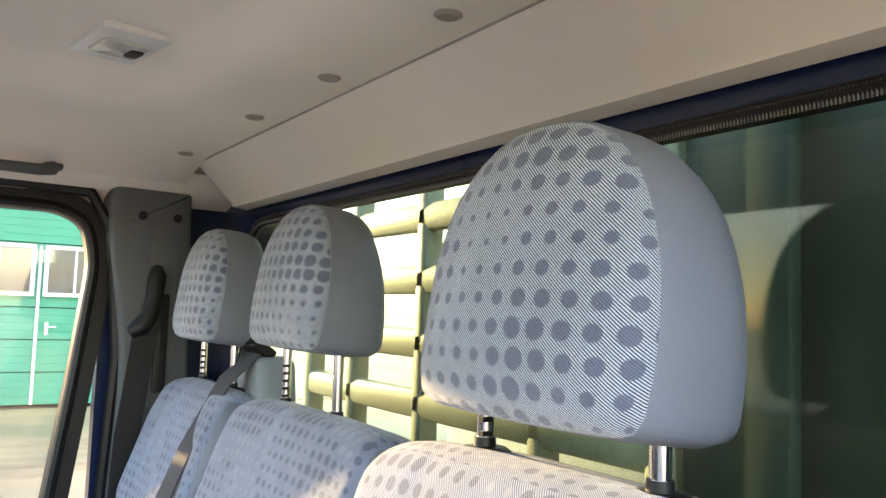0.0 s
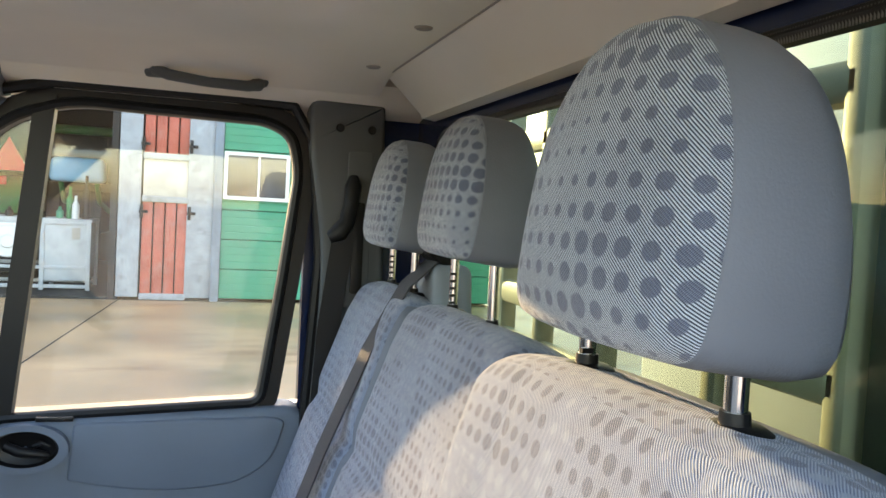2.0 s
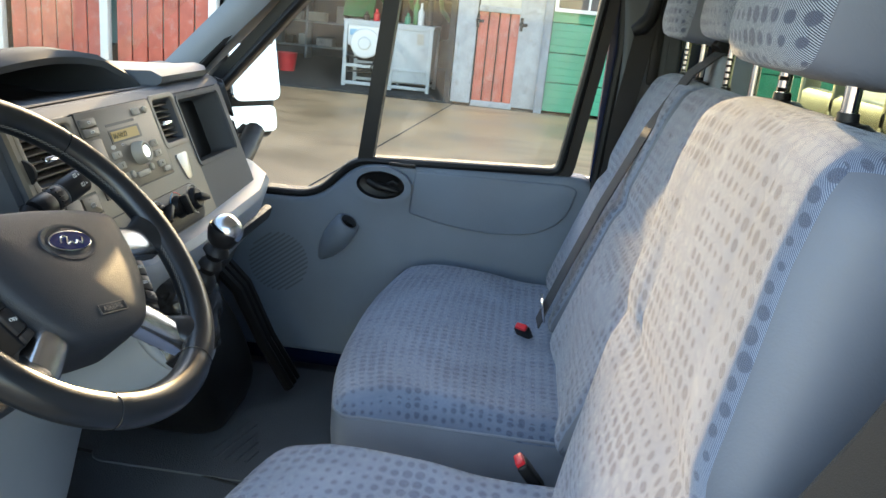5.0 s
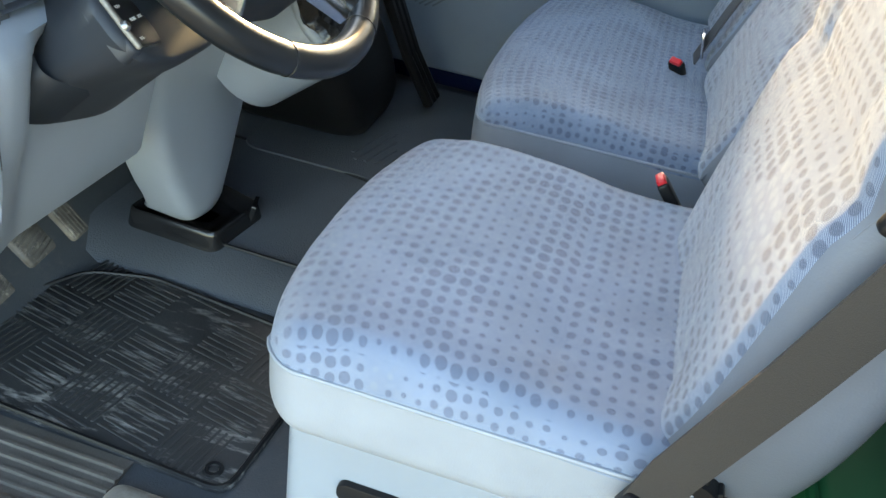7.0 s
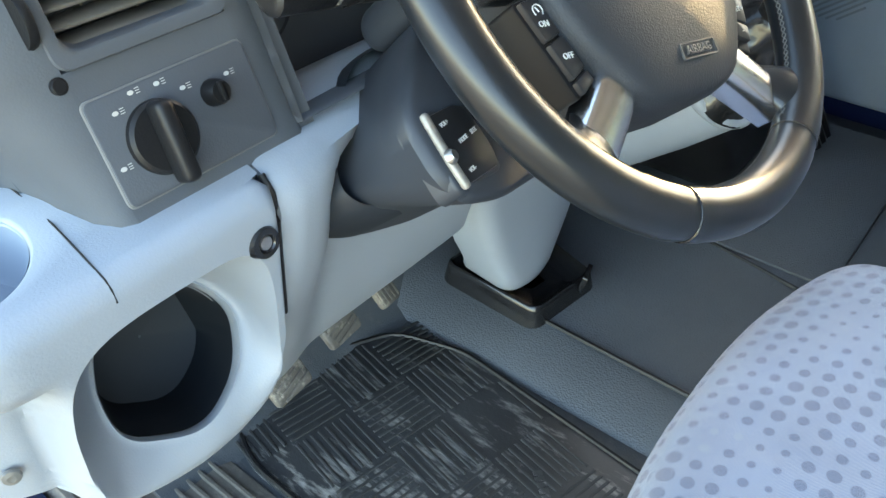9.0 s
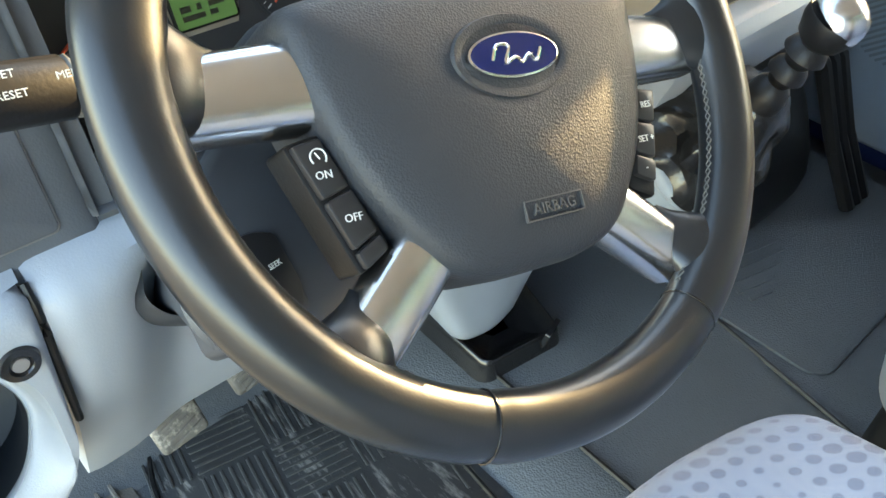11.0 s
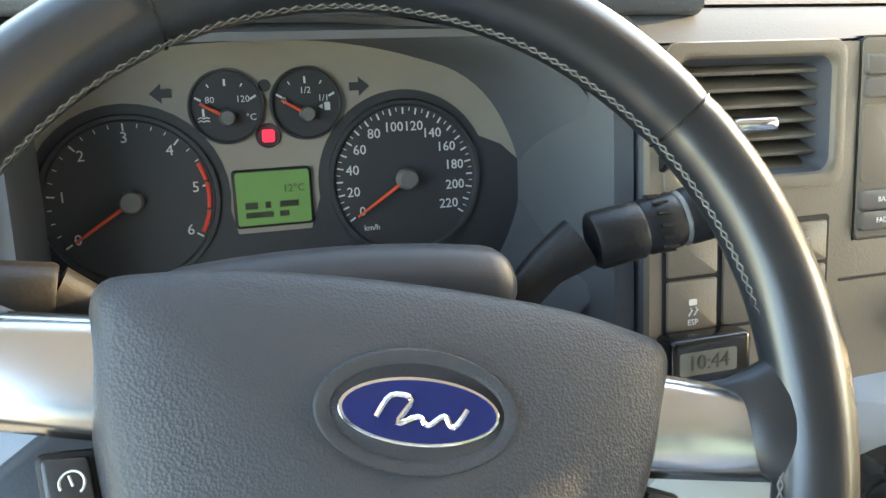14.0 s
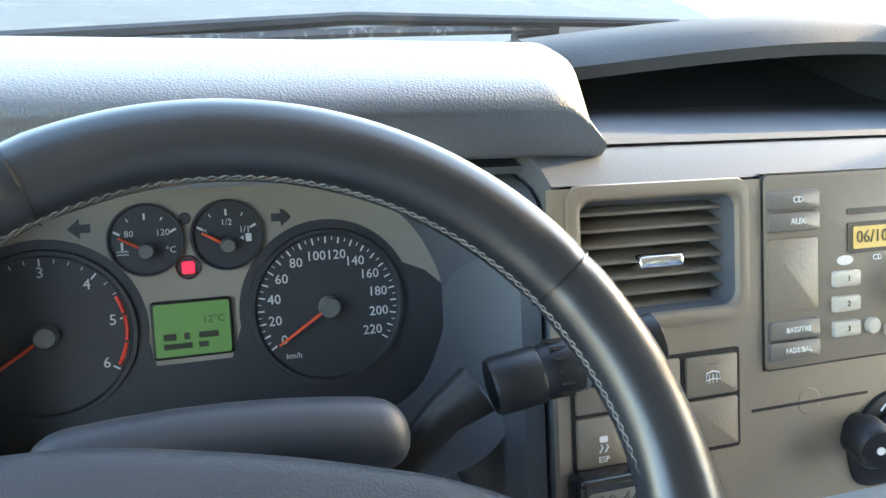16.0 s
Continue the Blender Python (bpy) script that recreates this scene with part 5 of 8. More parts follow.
def headrest(parent, cx, y, z0, z1, w=0.245, lean=-8, spacing=0.178, post_z=1.55, shift=0.0):
    """A headrest with a domed cloth face and a vinyl shell that thins towards the top, on two steel posts; y: the plane of its posts."""
    h = z1 - z0
    m = pose(cx - 0.006, y + 0.002, z0 + h / 2, 90 + lean, 0, 180)
    half = [(0.0, 0.0), (0.62, 0.004), (0.86, 0.014), (0.955, 0.055), (0.985, 0.13), (1.0, 0.26), (0.99, 0.40), (0.955, 0.53), (0.885, 0.66), (0.775, 0.78), (0.62, 0.88), (0.42, 0.955), (0.21, 0.99), (0.0, 1.0)]
    fine = []
    for i in range(len(half) - 1):
        for q in range(3):
            t = q / 3
            p0, p1, p2, p3 = (Vector(half[max(0, min(len(half) - 1, i + d))]) for d in (-1, 0, 1, 2))
            fine.append(0.5 * (2 * p1 + (p2 - p0) * t + (2 * p0 - 5 * p1 + 4 * p2 - p3) * t * t + (3 * p1 - p0 - 3 * p2 + p3) * t ** 3))
    right = [(p.x * w / 2, (p.y - 0.5) * h) for p in fine[1:]]
    out = [(0.0, -h / 2)] + right + [(0.0, h / 2)] + [(-x, yy) for x, yy in reversed(right)]
    head = thing_part("headrest", parent)

    def skin(name, rings, mat, label="", caps=True):
        bm = bmesh.new()
        loft(bm, [[m @ Vector((x * sc, yy * sc + dy, z * (1 - 0.42 * max(0.0, yy / h + 0.5) ** 1.4) if z < 0 else z - 0.030 * max(0.0, yy * sc / h) ** 2 - 0.010 * (2 * x * sc / w) ** 2)) for x, yy in out] for sc, z, dy in rings], caps=caps)
        lay = bm.loops.layers.uv.verify()
        run, far = [rings[0][0]], w / 2
        for a, b in zip(rings, rings[1:]):
            run.append(run[-1] + math.hypot((b[0] - a[0]) * far, b[1] - a[1]) / far)
        bm.verts.index_update()
        for f in bm.faces:
            for lp in f.loops:
                x, yy = out[lp.vert.index % len(out)]
                k = run[lp.vert.index // len(out)]
                lp[lay].uv = (x * k + cx * 3.7 + shift, yy * k + 0.11 + shift)
        part(name, bm, mat, head, label)

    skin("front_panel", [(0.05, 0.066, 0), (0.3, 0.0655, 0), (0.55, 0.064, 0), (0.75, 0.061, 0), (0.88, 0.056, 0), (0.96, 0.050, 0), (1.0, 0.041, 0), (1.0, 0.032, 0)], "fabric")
    skin("shell", [(0.985, 0.032, 0), (1.0, 0.039, 0), (1.012, 0.0385, 0.001), (1.022, 0.026, 0.001), (1.03, -0.008, 0.002), (1.025, -0.034, 0.002), (0.985, -0.056, 0.002), (0.90, -0.068, 0), (0.5, -0.074, 0), (0.05, -0.075, 0)], "vinyl", "smooth grey vinyl")
    for s in (-1, 1):
        bm = bmesh.new()
        x = cx + s * spacing / 2
        tube(bm, [(x, y, z0 + 0.03), (x, y, post_z - 0.02)], 0.0068, 14)
        part("post", bm, "chrome", head, "steel headrest post")
        bm = bmesh.new()
        for k in range(5):
            box(bm, I4, (0.005, 0.009, 0.004), (x - 0.0050, y + 0.0035, post_z + 0.018 + k * 0.011))
        part("notch", bm, "black", head) if s > 0 else bm.free()
        bm = bmesh.new()
        lathe(bm, Matrix.Translation((x, y, post_z - 0.006)), [(0.0, 0), (0.021, 0), (0.0225, 0.004), (0.0215, 0.010), (0.017, 0.013), (0.009, 0.014), (0.0085, 0.021), (0, 0.021)], 24)
        box(bm, I4, (0.012, 0.016, 0.009), (x, y + 0.022, post_z + 0.001), 0.002)
        part("collar", bm, "black", head, "black plastic post collar")
    return head


def belt_strip(bm, pts, width, right, thick=0.0016):
    """A flat strip through pts, its width along right."""
    r = Vector(right).normalized() * width / 2
    rings = []
    for i, p in enumerate(pts):
        p = Vector(p)
        a, b = Vector(pts[max(0, i - 1)]), Vector(pts[min(len(pts) - 1, i + 1)])
        n = (b - a).cross(r).normalized() * thick
        rings.append([p - r - n, p + r - n, p + r + n, p - r + n])
    return loft(bm, rings)


def driver_seat():
    s = thing("driver_seat", (-0.46, -0.35, 0.58), "driver's seat in blue grey dotted cloth", "car seat")
    cushion(s, -0.462, 0.525, -0.63, -0.110, 0.982, 0.150)
    backrest(s, -0.487, 0.48, -0.622, 0.90, -0.735, 1.553)
    headrest(s, -0.476, -0.722, 1.585, 1.788, w=0.226, post_z=1.549)
    bm = bmesh.new()
    rbox((0.45, 0.44, 0.255), 0.03, Matrix.Translation((-0.465, -0.40, 0.7075)), 3, 2, lambda v: Vector((v.x * (1 - 0.12 * (v.z + 0.145)), v.y + (0.02 if v.y > 0 else 0), v.z)), bm=bm)
    base = part("seat_base", bm, "lower", s, "pale grey plastic plinth")
    bm = bmesh.new()
    mm = frm((-0.692, -0.28, 0.735), (0, -1, 0), (0, 0, 1))
    slab(bm, mm, rrect(0.085, 0.030, 0.012), -0.012, 0.0025, 0.002)
    part("recess", bm, "black", base, "dark finger recess")
    bm = bmesh.new()
    lathe(bm, frm((-0.702, -0.60, 0.93), (0, -1, 0), (0, 0, 1)), [(0, 0.022), (0.030, 0.022), (0.033, 0.017), (0.034, 0.0), (0, 0)], 28)
    for k in range(10):
        a = k * math.pi / 5
        box(bm, frm((-0.702, -0.60, 0.93), (0, -1, 0), (0, 0, 1)) @ pose(0, 0, 0, 0, 0, math.degrees(a)), (0.007, 0.006, 0.018), (0.034, 0, 0.009), 0.001)
    part("recline_knob", bm, "black", s, "black ribbed recline knob")
    return s


def passenger_bench():
    s = thing("passenger_bench", (0.36, -0.4, 0.58), "double passenger bench in blue grey dotted cloth", "bench seat")
    cushion(s, 0.395, 0.78, -0.66, -0.150, 0.955, 0.16, "vinyl_pale", seam=0.34)
    backrest(s, 0.115, 0.49, -0.635, 0.93, -0.835, 1.515, bolster=0.012, narrow=0.3)
    backrest(s, 0.570, 0.41, -0.635, 0.93, -0.835, 1.512, bolster=0.015, narrow=0.6)
    headrest(s, 0.148, -0.812, 1.600, 1.800, w=0.222, post_z=1.512, shift=0.13, spacing=0.174)
    headrest(s, 0.560, -0.812, 1.592, 1.795, w=0.222, post_z=1.512, shift=0.29, spacing=0.174)
    bm = rbox((0.74, 0.42, 0.24), 0.03, Matrix.Translation((0.40, -0.42, 0.69)), 2, 1)
    part("seat_base", bm, "black", s, "black bench plinth")
    return s


driver_seat()
passenger_bench()


def buckle(name, x, y, z, turn, label):
    b = thing(name, (x, y, z - 0.09), label, "seat belt buckle", group="belt buckles")
    m = pose(x, y, z, -38, 0, turn)
    bm = bmesh.new()
    rbox((0.034, 0.018, 0.062), 0.005, m @ Matrix.Translation((0, 0, -0.028)), 2, 1, bm=bm)
    part("housing", bm, "black", b)
    bm = bmesh.new()
    rbox((0.026, 0.014, 0.012), 0.003, m @ Matrix.Translation((0, 0, 0.004)), 2, 1, bm=bm)
    part("release_button", bm, "red", b, "red push button")
    bm = bmesh.new()
    tube(bm, [m @ Vector((0, 0, -0.055)), m @ Vector((0, 0, -0.13))], 0.009, 8)
    part("stem", bm, "black", b)


buckle("belt_buckle", 0.405, -0.520, 0.962, 60, "black belt buckle with a red button on the bench")
buckle("belt_buckle", -0.185, -0.525, 0.985, 10, "black belt buckle with a red button beside the driver's seat")

# bench lap and shoulder belt
b = thing("seat_belt", (0.42, -0.6, 0.95), "grey webbing belt running down over the bench backrest", "seat belt")
bm = bmesh.new()
belt_strip(bm, [(0.450, -0.845, 1.585), (0.447, -0.790, 1.535), (0.440, -0.725, 1.42), (0.430, -0.652, 1.25), (0.420, -0.588, 1.08), (0.412, -0.552, 0.975)], 0.048, (1, 0.1, 0.1))
part("webbing", bm, "belt", b)
bm = bmesh.new()
rbox((0.055, 0.05, 0.022), 0.006, pose(0.450, -0.845, 1.588, 35, 0, 8), 2, 1, bm=bm)
part("guide", bm, "black", b, "black plastic belt guide")
bm = bmesh.new()
rbox((0.052, 0.006, 0.05), 0.002, pose(0.414, -0.560, 1.01, -12, 0, 0), 1, 1, bm=bm)
part("latch_plate", bm, "chrome", b, "shiny steel latch plate")
bm = bmesh.new()
rbox((0.17, 0.075, 0.16), 0.02, Matrix.Translation((0.470, -0.868, 1.495)), 3, 1, lambda v: Vector((v.x * (1 - 2.2 * (v.z + 0.08)), v.y, v.z)), bm=bm)
part("retractor_cover", bm, "pillar_light", b, "pale grey retractor cover")

# driver's belt with its guide
b = thing("seat_belt", (-0.76, -0.62, 0.9), "grey brown webbing belt beside the driver's backrest", "seat belt")
bm = bmesh.new()
belt_strip(bm, [(-0.80, -0.80, 1.62), (-0.775, -0.715, 1.38), (-0.765, -0.672, 1.28), (-0.755, -0.625, 1.13), (-0.745, -0.575, 0.985), (-0.742, -0.562, 0.93)], 0.05, (0.06, -1, -0.45))
part("webbing", bm, "belt_brown", b)
bm = bmesh.new()
mm = frm((-0.766, -0.672, 1.281), (0.12, -1, -0.34), (0, -0.3, 1))
rbox((0.105, 0.026, 0.016), 0.006, mm, 3, 2, bm=bm)
for k in range(9):
    box(bm, mm, (0.0035, 0.004, 0.004), (-0.04 + k * 0.01, 0.005, -0.0085))
part("guide", bm, "black", b, "black plastic webbing guide with teeth")
bm = bmesh.new()
lathe(bm, frm((-0.772, -0.678, 1.262), (0, -1, 0), (0, 0, 1)), [(0, 0.006), (0.006, 0.006), (0.011, 0.003), (0.012, 0), (0, 0)], 18)
part("bolt", bm, "black", b)
bm = bmesh.new()
rbox((0.02, 0.05, 0.03), 0.004, pose(-0.742, -0.562, 0.925, 20, 0, 0), 2, 1, bm=bm)
part("anchor", bm, "black", b, "black belt anchor bracket")


# ---- dashboard ----
FACE = frm((0, 0.145, 1.284), (1, 0, 0), (0, 0.387, 0.922))
LEFT = frm((0, 0.172, 1.22), (1, 0, 0), (0, 0.387, 0.922))
CLU = frm((0, 0.318, 1.265), (1, 0, 0), (0, 0.38, 0.925))
COL = frm((-0.472, 0.0065, 1.3276), (1, 0, 0), (0, 0.70, 0.714))
WHEEL = COL @ pose(0, 0, 0, 0, 0, -13.5)


def at(f, x, y, z=0.0, turn=0.0):
    return f @ Matrix.Translation((x, y, z)) @ pose(0, 0, 0, 0, 0, turn)


dash = thing("dashboard", (0, 0.45, 0.95), "charcoal and pale grey van dashboard", "dashboard")


def face_y(z):
    return 0.145 + 0.42 * (z - 1.284)


# right and middle body: face, top and inner side
def bulge(x):
    return 0.0 if x < 0.42 else 1.9 * (x - 0.42) ** 2


bm = bmesh.new()
secs = []
for x in (-0.268, -0.2625, -0.2615, 0.0, 0.30, 0.42, 0.459, 0.461, 0.50, 0.58, 0.66, 0.72, 0.76):
    b = bulge(x)
    t = 0.012 if x > -0.265 else 0.0
    rec = 0.065 if -0.262 < x < 0.46 else 0.0
    secs.append([Vector((x, y + b * k, z)) for y, z, k in ((0.104, 1.190, 1), (0.104 + rec, 1.1905, 1), (face_y(1.41) + rec, 1.4085, 1), (face_y(1.41) - 0.001, 1.4095, 1), (face_y(1.42) + 0.008, 1.4135, 1), (0.228, 1.4165, 1), (0.240, 1.4175, 1), (0.27, 1.412, 1), (0.50, 1.375, 0.3), (0.80, 1.30, 0), (0.80, 0.98, 0), (0.34, 0.98, 0.5), (0.16, 1.12, 1))])
loft(bm, secs)
part("dash_body", bm, "dash_shell", dash, "charcoal moulded body")

# taupe centre console plate over the face, with its openings framed by the parts on it
PL = 0.003
con = thing_part("centre_console", dash, "taupe centre console")


def plate(name, x0, x1, y0, y1, mat, parent, z0=-0.01, z1=PL, r=0.004, bevel=0.002, f=FACE, label=""):
    bm = bmesh.new()
    slab(bm, f, rrect(x1 - x0, y1 - y0, r, ((x0 + x1) / 2, (y0 + y1) / 2)), z0, z1, bevel)
    return part(name, bm, mat, parent, label)


# the plate is made of strips round the two vents and the radio, so that these sit in real openings
strips = [(-0.270, -0.250, -0.105, 0.134), (-0.250, -0.1275, 0.131, 0.134), (-0.250, -0.1275, -0.105, 0.045), (-0.1275, -0.111, -0.105, 0.134), (-0.111, 0.127, 0.1371, 0.1375), (-0.111, 0.127, -0.105, 0.0), (0.127, 0.138, -0.105, 0.134), (0.138, 0.226, 0.1338, 0.134), (0.138, 0.226, -0.105, 0.048), (0.226, 0.236, -0.105, 0.134)]
bm = bmesh.new()
for x0, x1, y0, y1 in strips:
    slab(bm, FACE, [(x0, y0), (x1, y0), (x1, y1), (x0, y1)], -0.004, PL)
bmesh.ops.remove_doubles(bm, verts=bm.verts[:], dist=1e-5)
part("console_plate", bm, "console", con, "taupe satin plastic plate", smooth=False)
bm = bmesh.new()
for x0, x1, y0, y1 in ((0.236, 0.242, -0.105, 0.134), (0.242, 0.438, 0.122, 0.134), (0.242, 0.438, -0.105, -0.002), (0.438, 0.466, -0.105, 0.134)):
    slab(bm, FACE, [(x0, y0), (x1, y0), (x1, y1), (x0, y1)], -0.004, PL)
part("passenger_face", bm, "dash", dash, "charcoal passenger face", smooth=False)


def vent(f, x0, x1, y0, y1, parent, slats=7, frame_mat="console", knob=True, deep=0.05, fins=2, z=PL):
    """An air vent: raised frame, dark well, slats with a chrome tab, upright fins behind."""
    v = thing_part("air_vent", parent, "air vent with dark slats")
    cx, cy, w, h = (x0 + x1) / 2, (y0 + y1) / 2, x1 - x0, y1 - y0
    bm = bmesh.new()
    rings = []
    for gx, zz in ((0.0105, z - 0.001), (0.0098, z + 0.001), (0.004, z + 0.002), (0.0015, z + 0.001), (0.0, z - 0.002)):
        rings.append([f @ Vector((px, py, zz)) for px, py in rrect(w + 2 * gx, h + 2 * gx, 0.010, (cx, cy))])
    loft(bm, rings, caps=False)
    part("vent_frame", bm, frame_mat, v)
    bm = bmesh.new()
    loft(bm, [[f @ Vector((px, py, zz)) for px, py in rrect(w + 2 * gx, h + 2 * gx, 0.010, (cx, cy))] for gx, zz in ((0.0, z - 0.002), (-0.004, z - 0.014), (-0.004, z - deep))], caps=False)
    part("vent_throat", bm, "dash_shell", v, "dark vent throat")
    bm = bmesh.new()
    slab(bm, f, rrect(w, h, 0.006, (cx, cy)), z - deep - 0.004, z - deep)
    part("vent_well", bm, "black", v)
    for k in range(slats):
        yy = y0 + h * (k + 0.5) / slats
        bm = bmesh.new()
        rbox((w - 0.004, 0.0030, 0.020), 0.0012, at(f, cx, yy, z - 0.020) @ pose(0, 0, 0, 24, 0, 0), 1, 1, bm=bm)
        part("slat", bm, "slat", v)
    for k in range(fins):
        xx = x0 + w * (k + 1) / (fins + 1)
        bm = bmesh.new()
        box(bm, at(f, xx, cy, z - 0.036), (0.0018, h - 0.004, 0.012))
        part("fin", bm, "slat", v)
    if knob:
        bm = bmesh.new()
        rbox((0.036, 0.010, 0.012), 0.004, at(f, cx + 0.004, cy - 0.004, z - 0.010), 3, 1, lambda q: Vector((q.x, q.y - 30 * q.x * q.x * 0.1, q.z)), bm=bm)
        part("chrome_tab", bm, "chrome", v, "chrome vent tab")
    return v


vent(FACE, -0.250, -0.1315, 0.050, 0.1255, con)
vent(FACE, 0.142, 0.222, 0.052, 0.130, con, fins=1)
# thumbwheel beside the vent
for f, x, y in ((FACE, -0.2605, 0.075), (LEFT, -0.805, 0.122)):
    bm = bmesh.new()
    lathe(bm, at(f, x, y, -0.004) @ pose(0, 0, 0, 0, 90, 0), [(0, -0.003), (0.018, -0.003), (0.019, 0), (0.018, 0.003), (0, 0.003)], 30)
    part("thumbwheel", bm, "black", dash, "black ribbed vent thumbwheel")


# ---- radio ----
def radio():
    r = thing("car_radio", (0.008, 0.16, 1.29), "taupe car radio with amber display and pale buttons", "car radio")
    bm = bmesh.new()
    slab(bm, FACE, rrect(0.236, 0.135, 0.004, (0.008, 0.0685)), -0.03, 0.005, 0.0015)
    part("faceplate", bm, "console", r)
    bm = bmesh.new()
    ring_plate(bm, FACE, rrect(0.2385, 0.1375, 0.005, (0.008, 0.0685)), rrect(0.236, 0.135, 0.004, (0.008, 0.0685)), -0.005, 0.004)
    part("gap", bm, "black", r, "dark gap round the radio")
    for nm, y, txt in (("key", 0.1205, "CD"), ("key", 0.1055, "AUX"), ("key", 0.030, "BASS/TRE"), ("key", 0.0155, "FADE/BAL")):
        bm = bmesh.new()
        slab(bm, FACE, rrect(0.044, 0.0138, 0.003, (-0.0865, y - 0.002)), 0.0, 0.0085, 0.002)
        k = part(nm, bm, "console_dark", r)
        words(txt, 0.0062 if len(txt) < 4 else 0.0052, at(FACE, -0.0845, y - 0.002, 0.0087), "print", k)
    bm = bmesh.new()
    slab(bm, FACE, rrect(0.093, 0.0045, 0.002, (0.008, 0.1075)), 0.004, 0.0055)
    part("disc_slot", bm, "black", r, "dark disc slot")
    bm = bmesh.new()
    slab(bm, FACE, rrect(0.100, 0.0225, 0.002, (0.012, 0.0885)), 0.004, 0.0058)
    part("display_bezel", bm, "black", r)
    bm = bmesh.new()
    slab(bm, FACE, rrect(0.086, 0.016, 0.001, (0.010, 0.0885)), 0.0055, 0.0064)
    d = part("display", bm, "lcd_amber", r, "amber backlit display")
    words("06/10:22", 0.013, at(FACE, -0.008, 0.0885, 0.0067), "ink", d)
    bm = bmesh.new()
    slab(bm, FACE, oval(0.0075, 0.0035, 20, (-0.040, 0.073)), 0.004, 0.0056)
    part("badge", bm, "badge_print", r)
    words("CD", 0.006, at(FACE, -0.010, 0.073, 0.0055), "print", r)
    for k, y in enumerate((0.060, 0.042, 0.024)):
        bm = bmesh.new()
        slab(bm, FACE, rrect(0.024, 0.0115, 0.002, (-0.040, y)), 0.0, 0.009, 0.002)
        b = part("preset_button", bm, "button", r, "pale preset button")
        words(str(k + 1), 0.006, at(FACE, -0.040, y, 0.0092), "ink", b)
    for k, y in enumerate((0.060, 0.042, 0.024)):
        bm = bmesh.new()
        slab(bm, FACE, rrect(0.022, 0.0115, 0.002, (0.088, y)), 0.0, 0.009, 0.002)
        b = part("preset_button", bm, "button", r, "pale preset button")
        words(str(k + 4), 0.006, at(FACE, 0.088, y, 0.0092), "ink", b)
    for x, y, w, h, rr in ((-0.0155, 0.0235, 0.0125, 0.0125, 0.006), (0.018, 0.019, 0.042, 0.010, 0.003), (0.052, 0.0245, 0.0125, 0.0125, 0.006), (0.068, 0.119, 0.022, 0.012, 0.003), (0.100, 0.119, 0.014, 0.012, 0.006), (0.10, 0.012, 0.022, 0.010, 0.003)):
        bm = bmesh.new()
        slab(bm, FACE, rrect(w, h, rr, (x, y)), 0.0, 0.009, 0.002)
        part("button", bm, "button", r, "pale button")
    bm = bmesh.new()
    lathe(bm, at(FACE, 0.026, 0.052, 0.004), [(0, 0.016), (0.012, 0.016), (0.0135, 0.0185), (0.0165, 0.0185), (0.0185, 0.014), (0.020, 0.0), (0, 0)], 40)
    k = part("volume_knob", bm, "button", r, "pale round volume knob")
    bm = bmesh.new()
    lathe(bm, at(FACE, 0.026, 0.052, 0.004), [(0, 0.0172), (0.010, 0.0172), (0.0115, 0.0165), (0, 0.0160)], 32)
    part("knob_cap", bm, "chrome", k)
    bm = bmesh.new()
    slab(bm, FACE, rrect(0.044, 0.052, 0.003, (-0.0865, 0.066)), 0.003, 0.0062, 0.001)
    part("blank_panel", bm, "console", r)


radio()


# ---- switches under the vent ----
def switch(x0, x1, y0, y1, icon="", text="", lamp=False):
    bm = bmesh.new()
    slab(bm, FACE, rrect(x1 - x0 - 0.0015, y1 - y0 - 0.0015, 0.002, ((x0 + x1) / 2, (y0 + y1) / 2)), -0.004, 0.0055, 0.0015)
    s = part("switch", bm, "console", con, "taupe push switch")
    cx, cy = (x0 + x1) / 2, (y0 + y1) / 2
    if text:
        words(text, 0.0055, at(FACE, cx, y0 + 0.006, 0.0057), "print", s)
    if icon == "triangle":
        bm = bmesh.new()
        ring_plate(bm, FACE, [(cx - 0.007, cy - 0.006), (cx + 0.007, cy - 0.006), (cx, cy + 0.007)], [(cx - 0.003, cy - 0.0038), (cx + 0.003, cy - 0.0038), (cx, cy + 0.002)], 0.0053, 0.006)
        slab(bm, FACE, [(cx - 0.003, cy - 0.0038), (cx + 0.003, cy - 0.0038), (cx, cy + 0.002)], 0.0053, 0.0058)
        part("hazard_sign", bm, "red_print", s, "red hazard triangle")
    if icon == "car":
        bm = bmesh.new()
        slab(bm, FACE, rrect(0.006, 0.004, 0.001, (cx, cy + 0.002)), 0.0053, 0.0059)
        for q in (-1, 1):
            tube(bm, [FACE @ Vector((cx + q * 0.002 + 0.0012 * math.sin(i * 1.6), cy - 0.0015 - 0.0018 * i, 0.0058)) for i in range(4)], 0.0006, 5)
        part("sign", bm, "print", s)
    if icon == "screen":
        bm = bmesh.new()
        tube(bm, [FACE @ Vector((cx + a, cy - 0.003 + b, 0.0058)) for a, b in ((-0.006, 0), (-0.005, 0.005), (0, 0.0062), (0.005, 0.005), (0.006, 0), (0, 0.001))], 0.0005, 5, closed=True)
        for q in (-0.003, 0, 0.003):
            tube(bm, [FACE @ Vector((cx + q, cy - 0.005, 0.0058)), FACE @ Vector((cx + q, cy + 0.001, 0.0058))], 0.0004, 5)
        part("sign", bm, "print", s)
        bm = bmesh.new()
        box(bm, FACE, (0.008, 0.0012, 0.001), (cx, y1 - 0.006, 0.0056))
        part("tell_tale", bm, "console_dark", s)
    return s


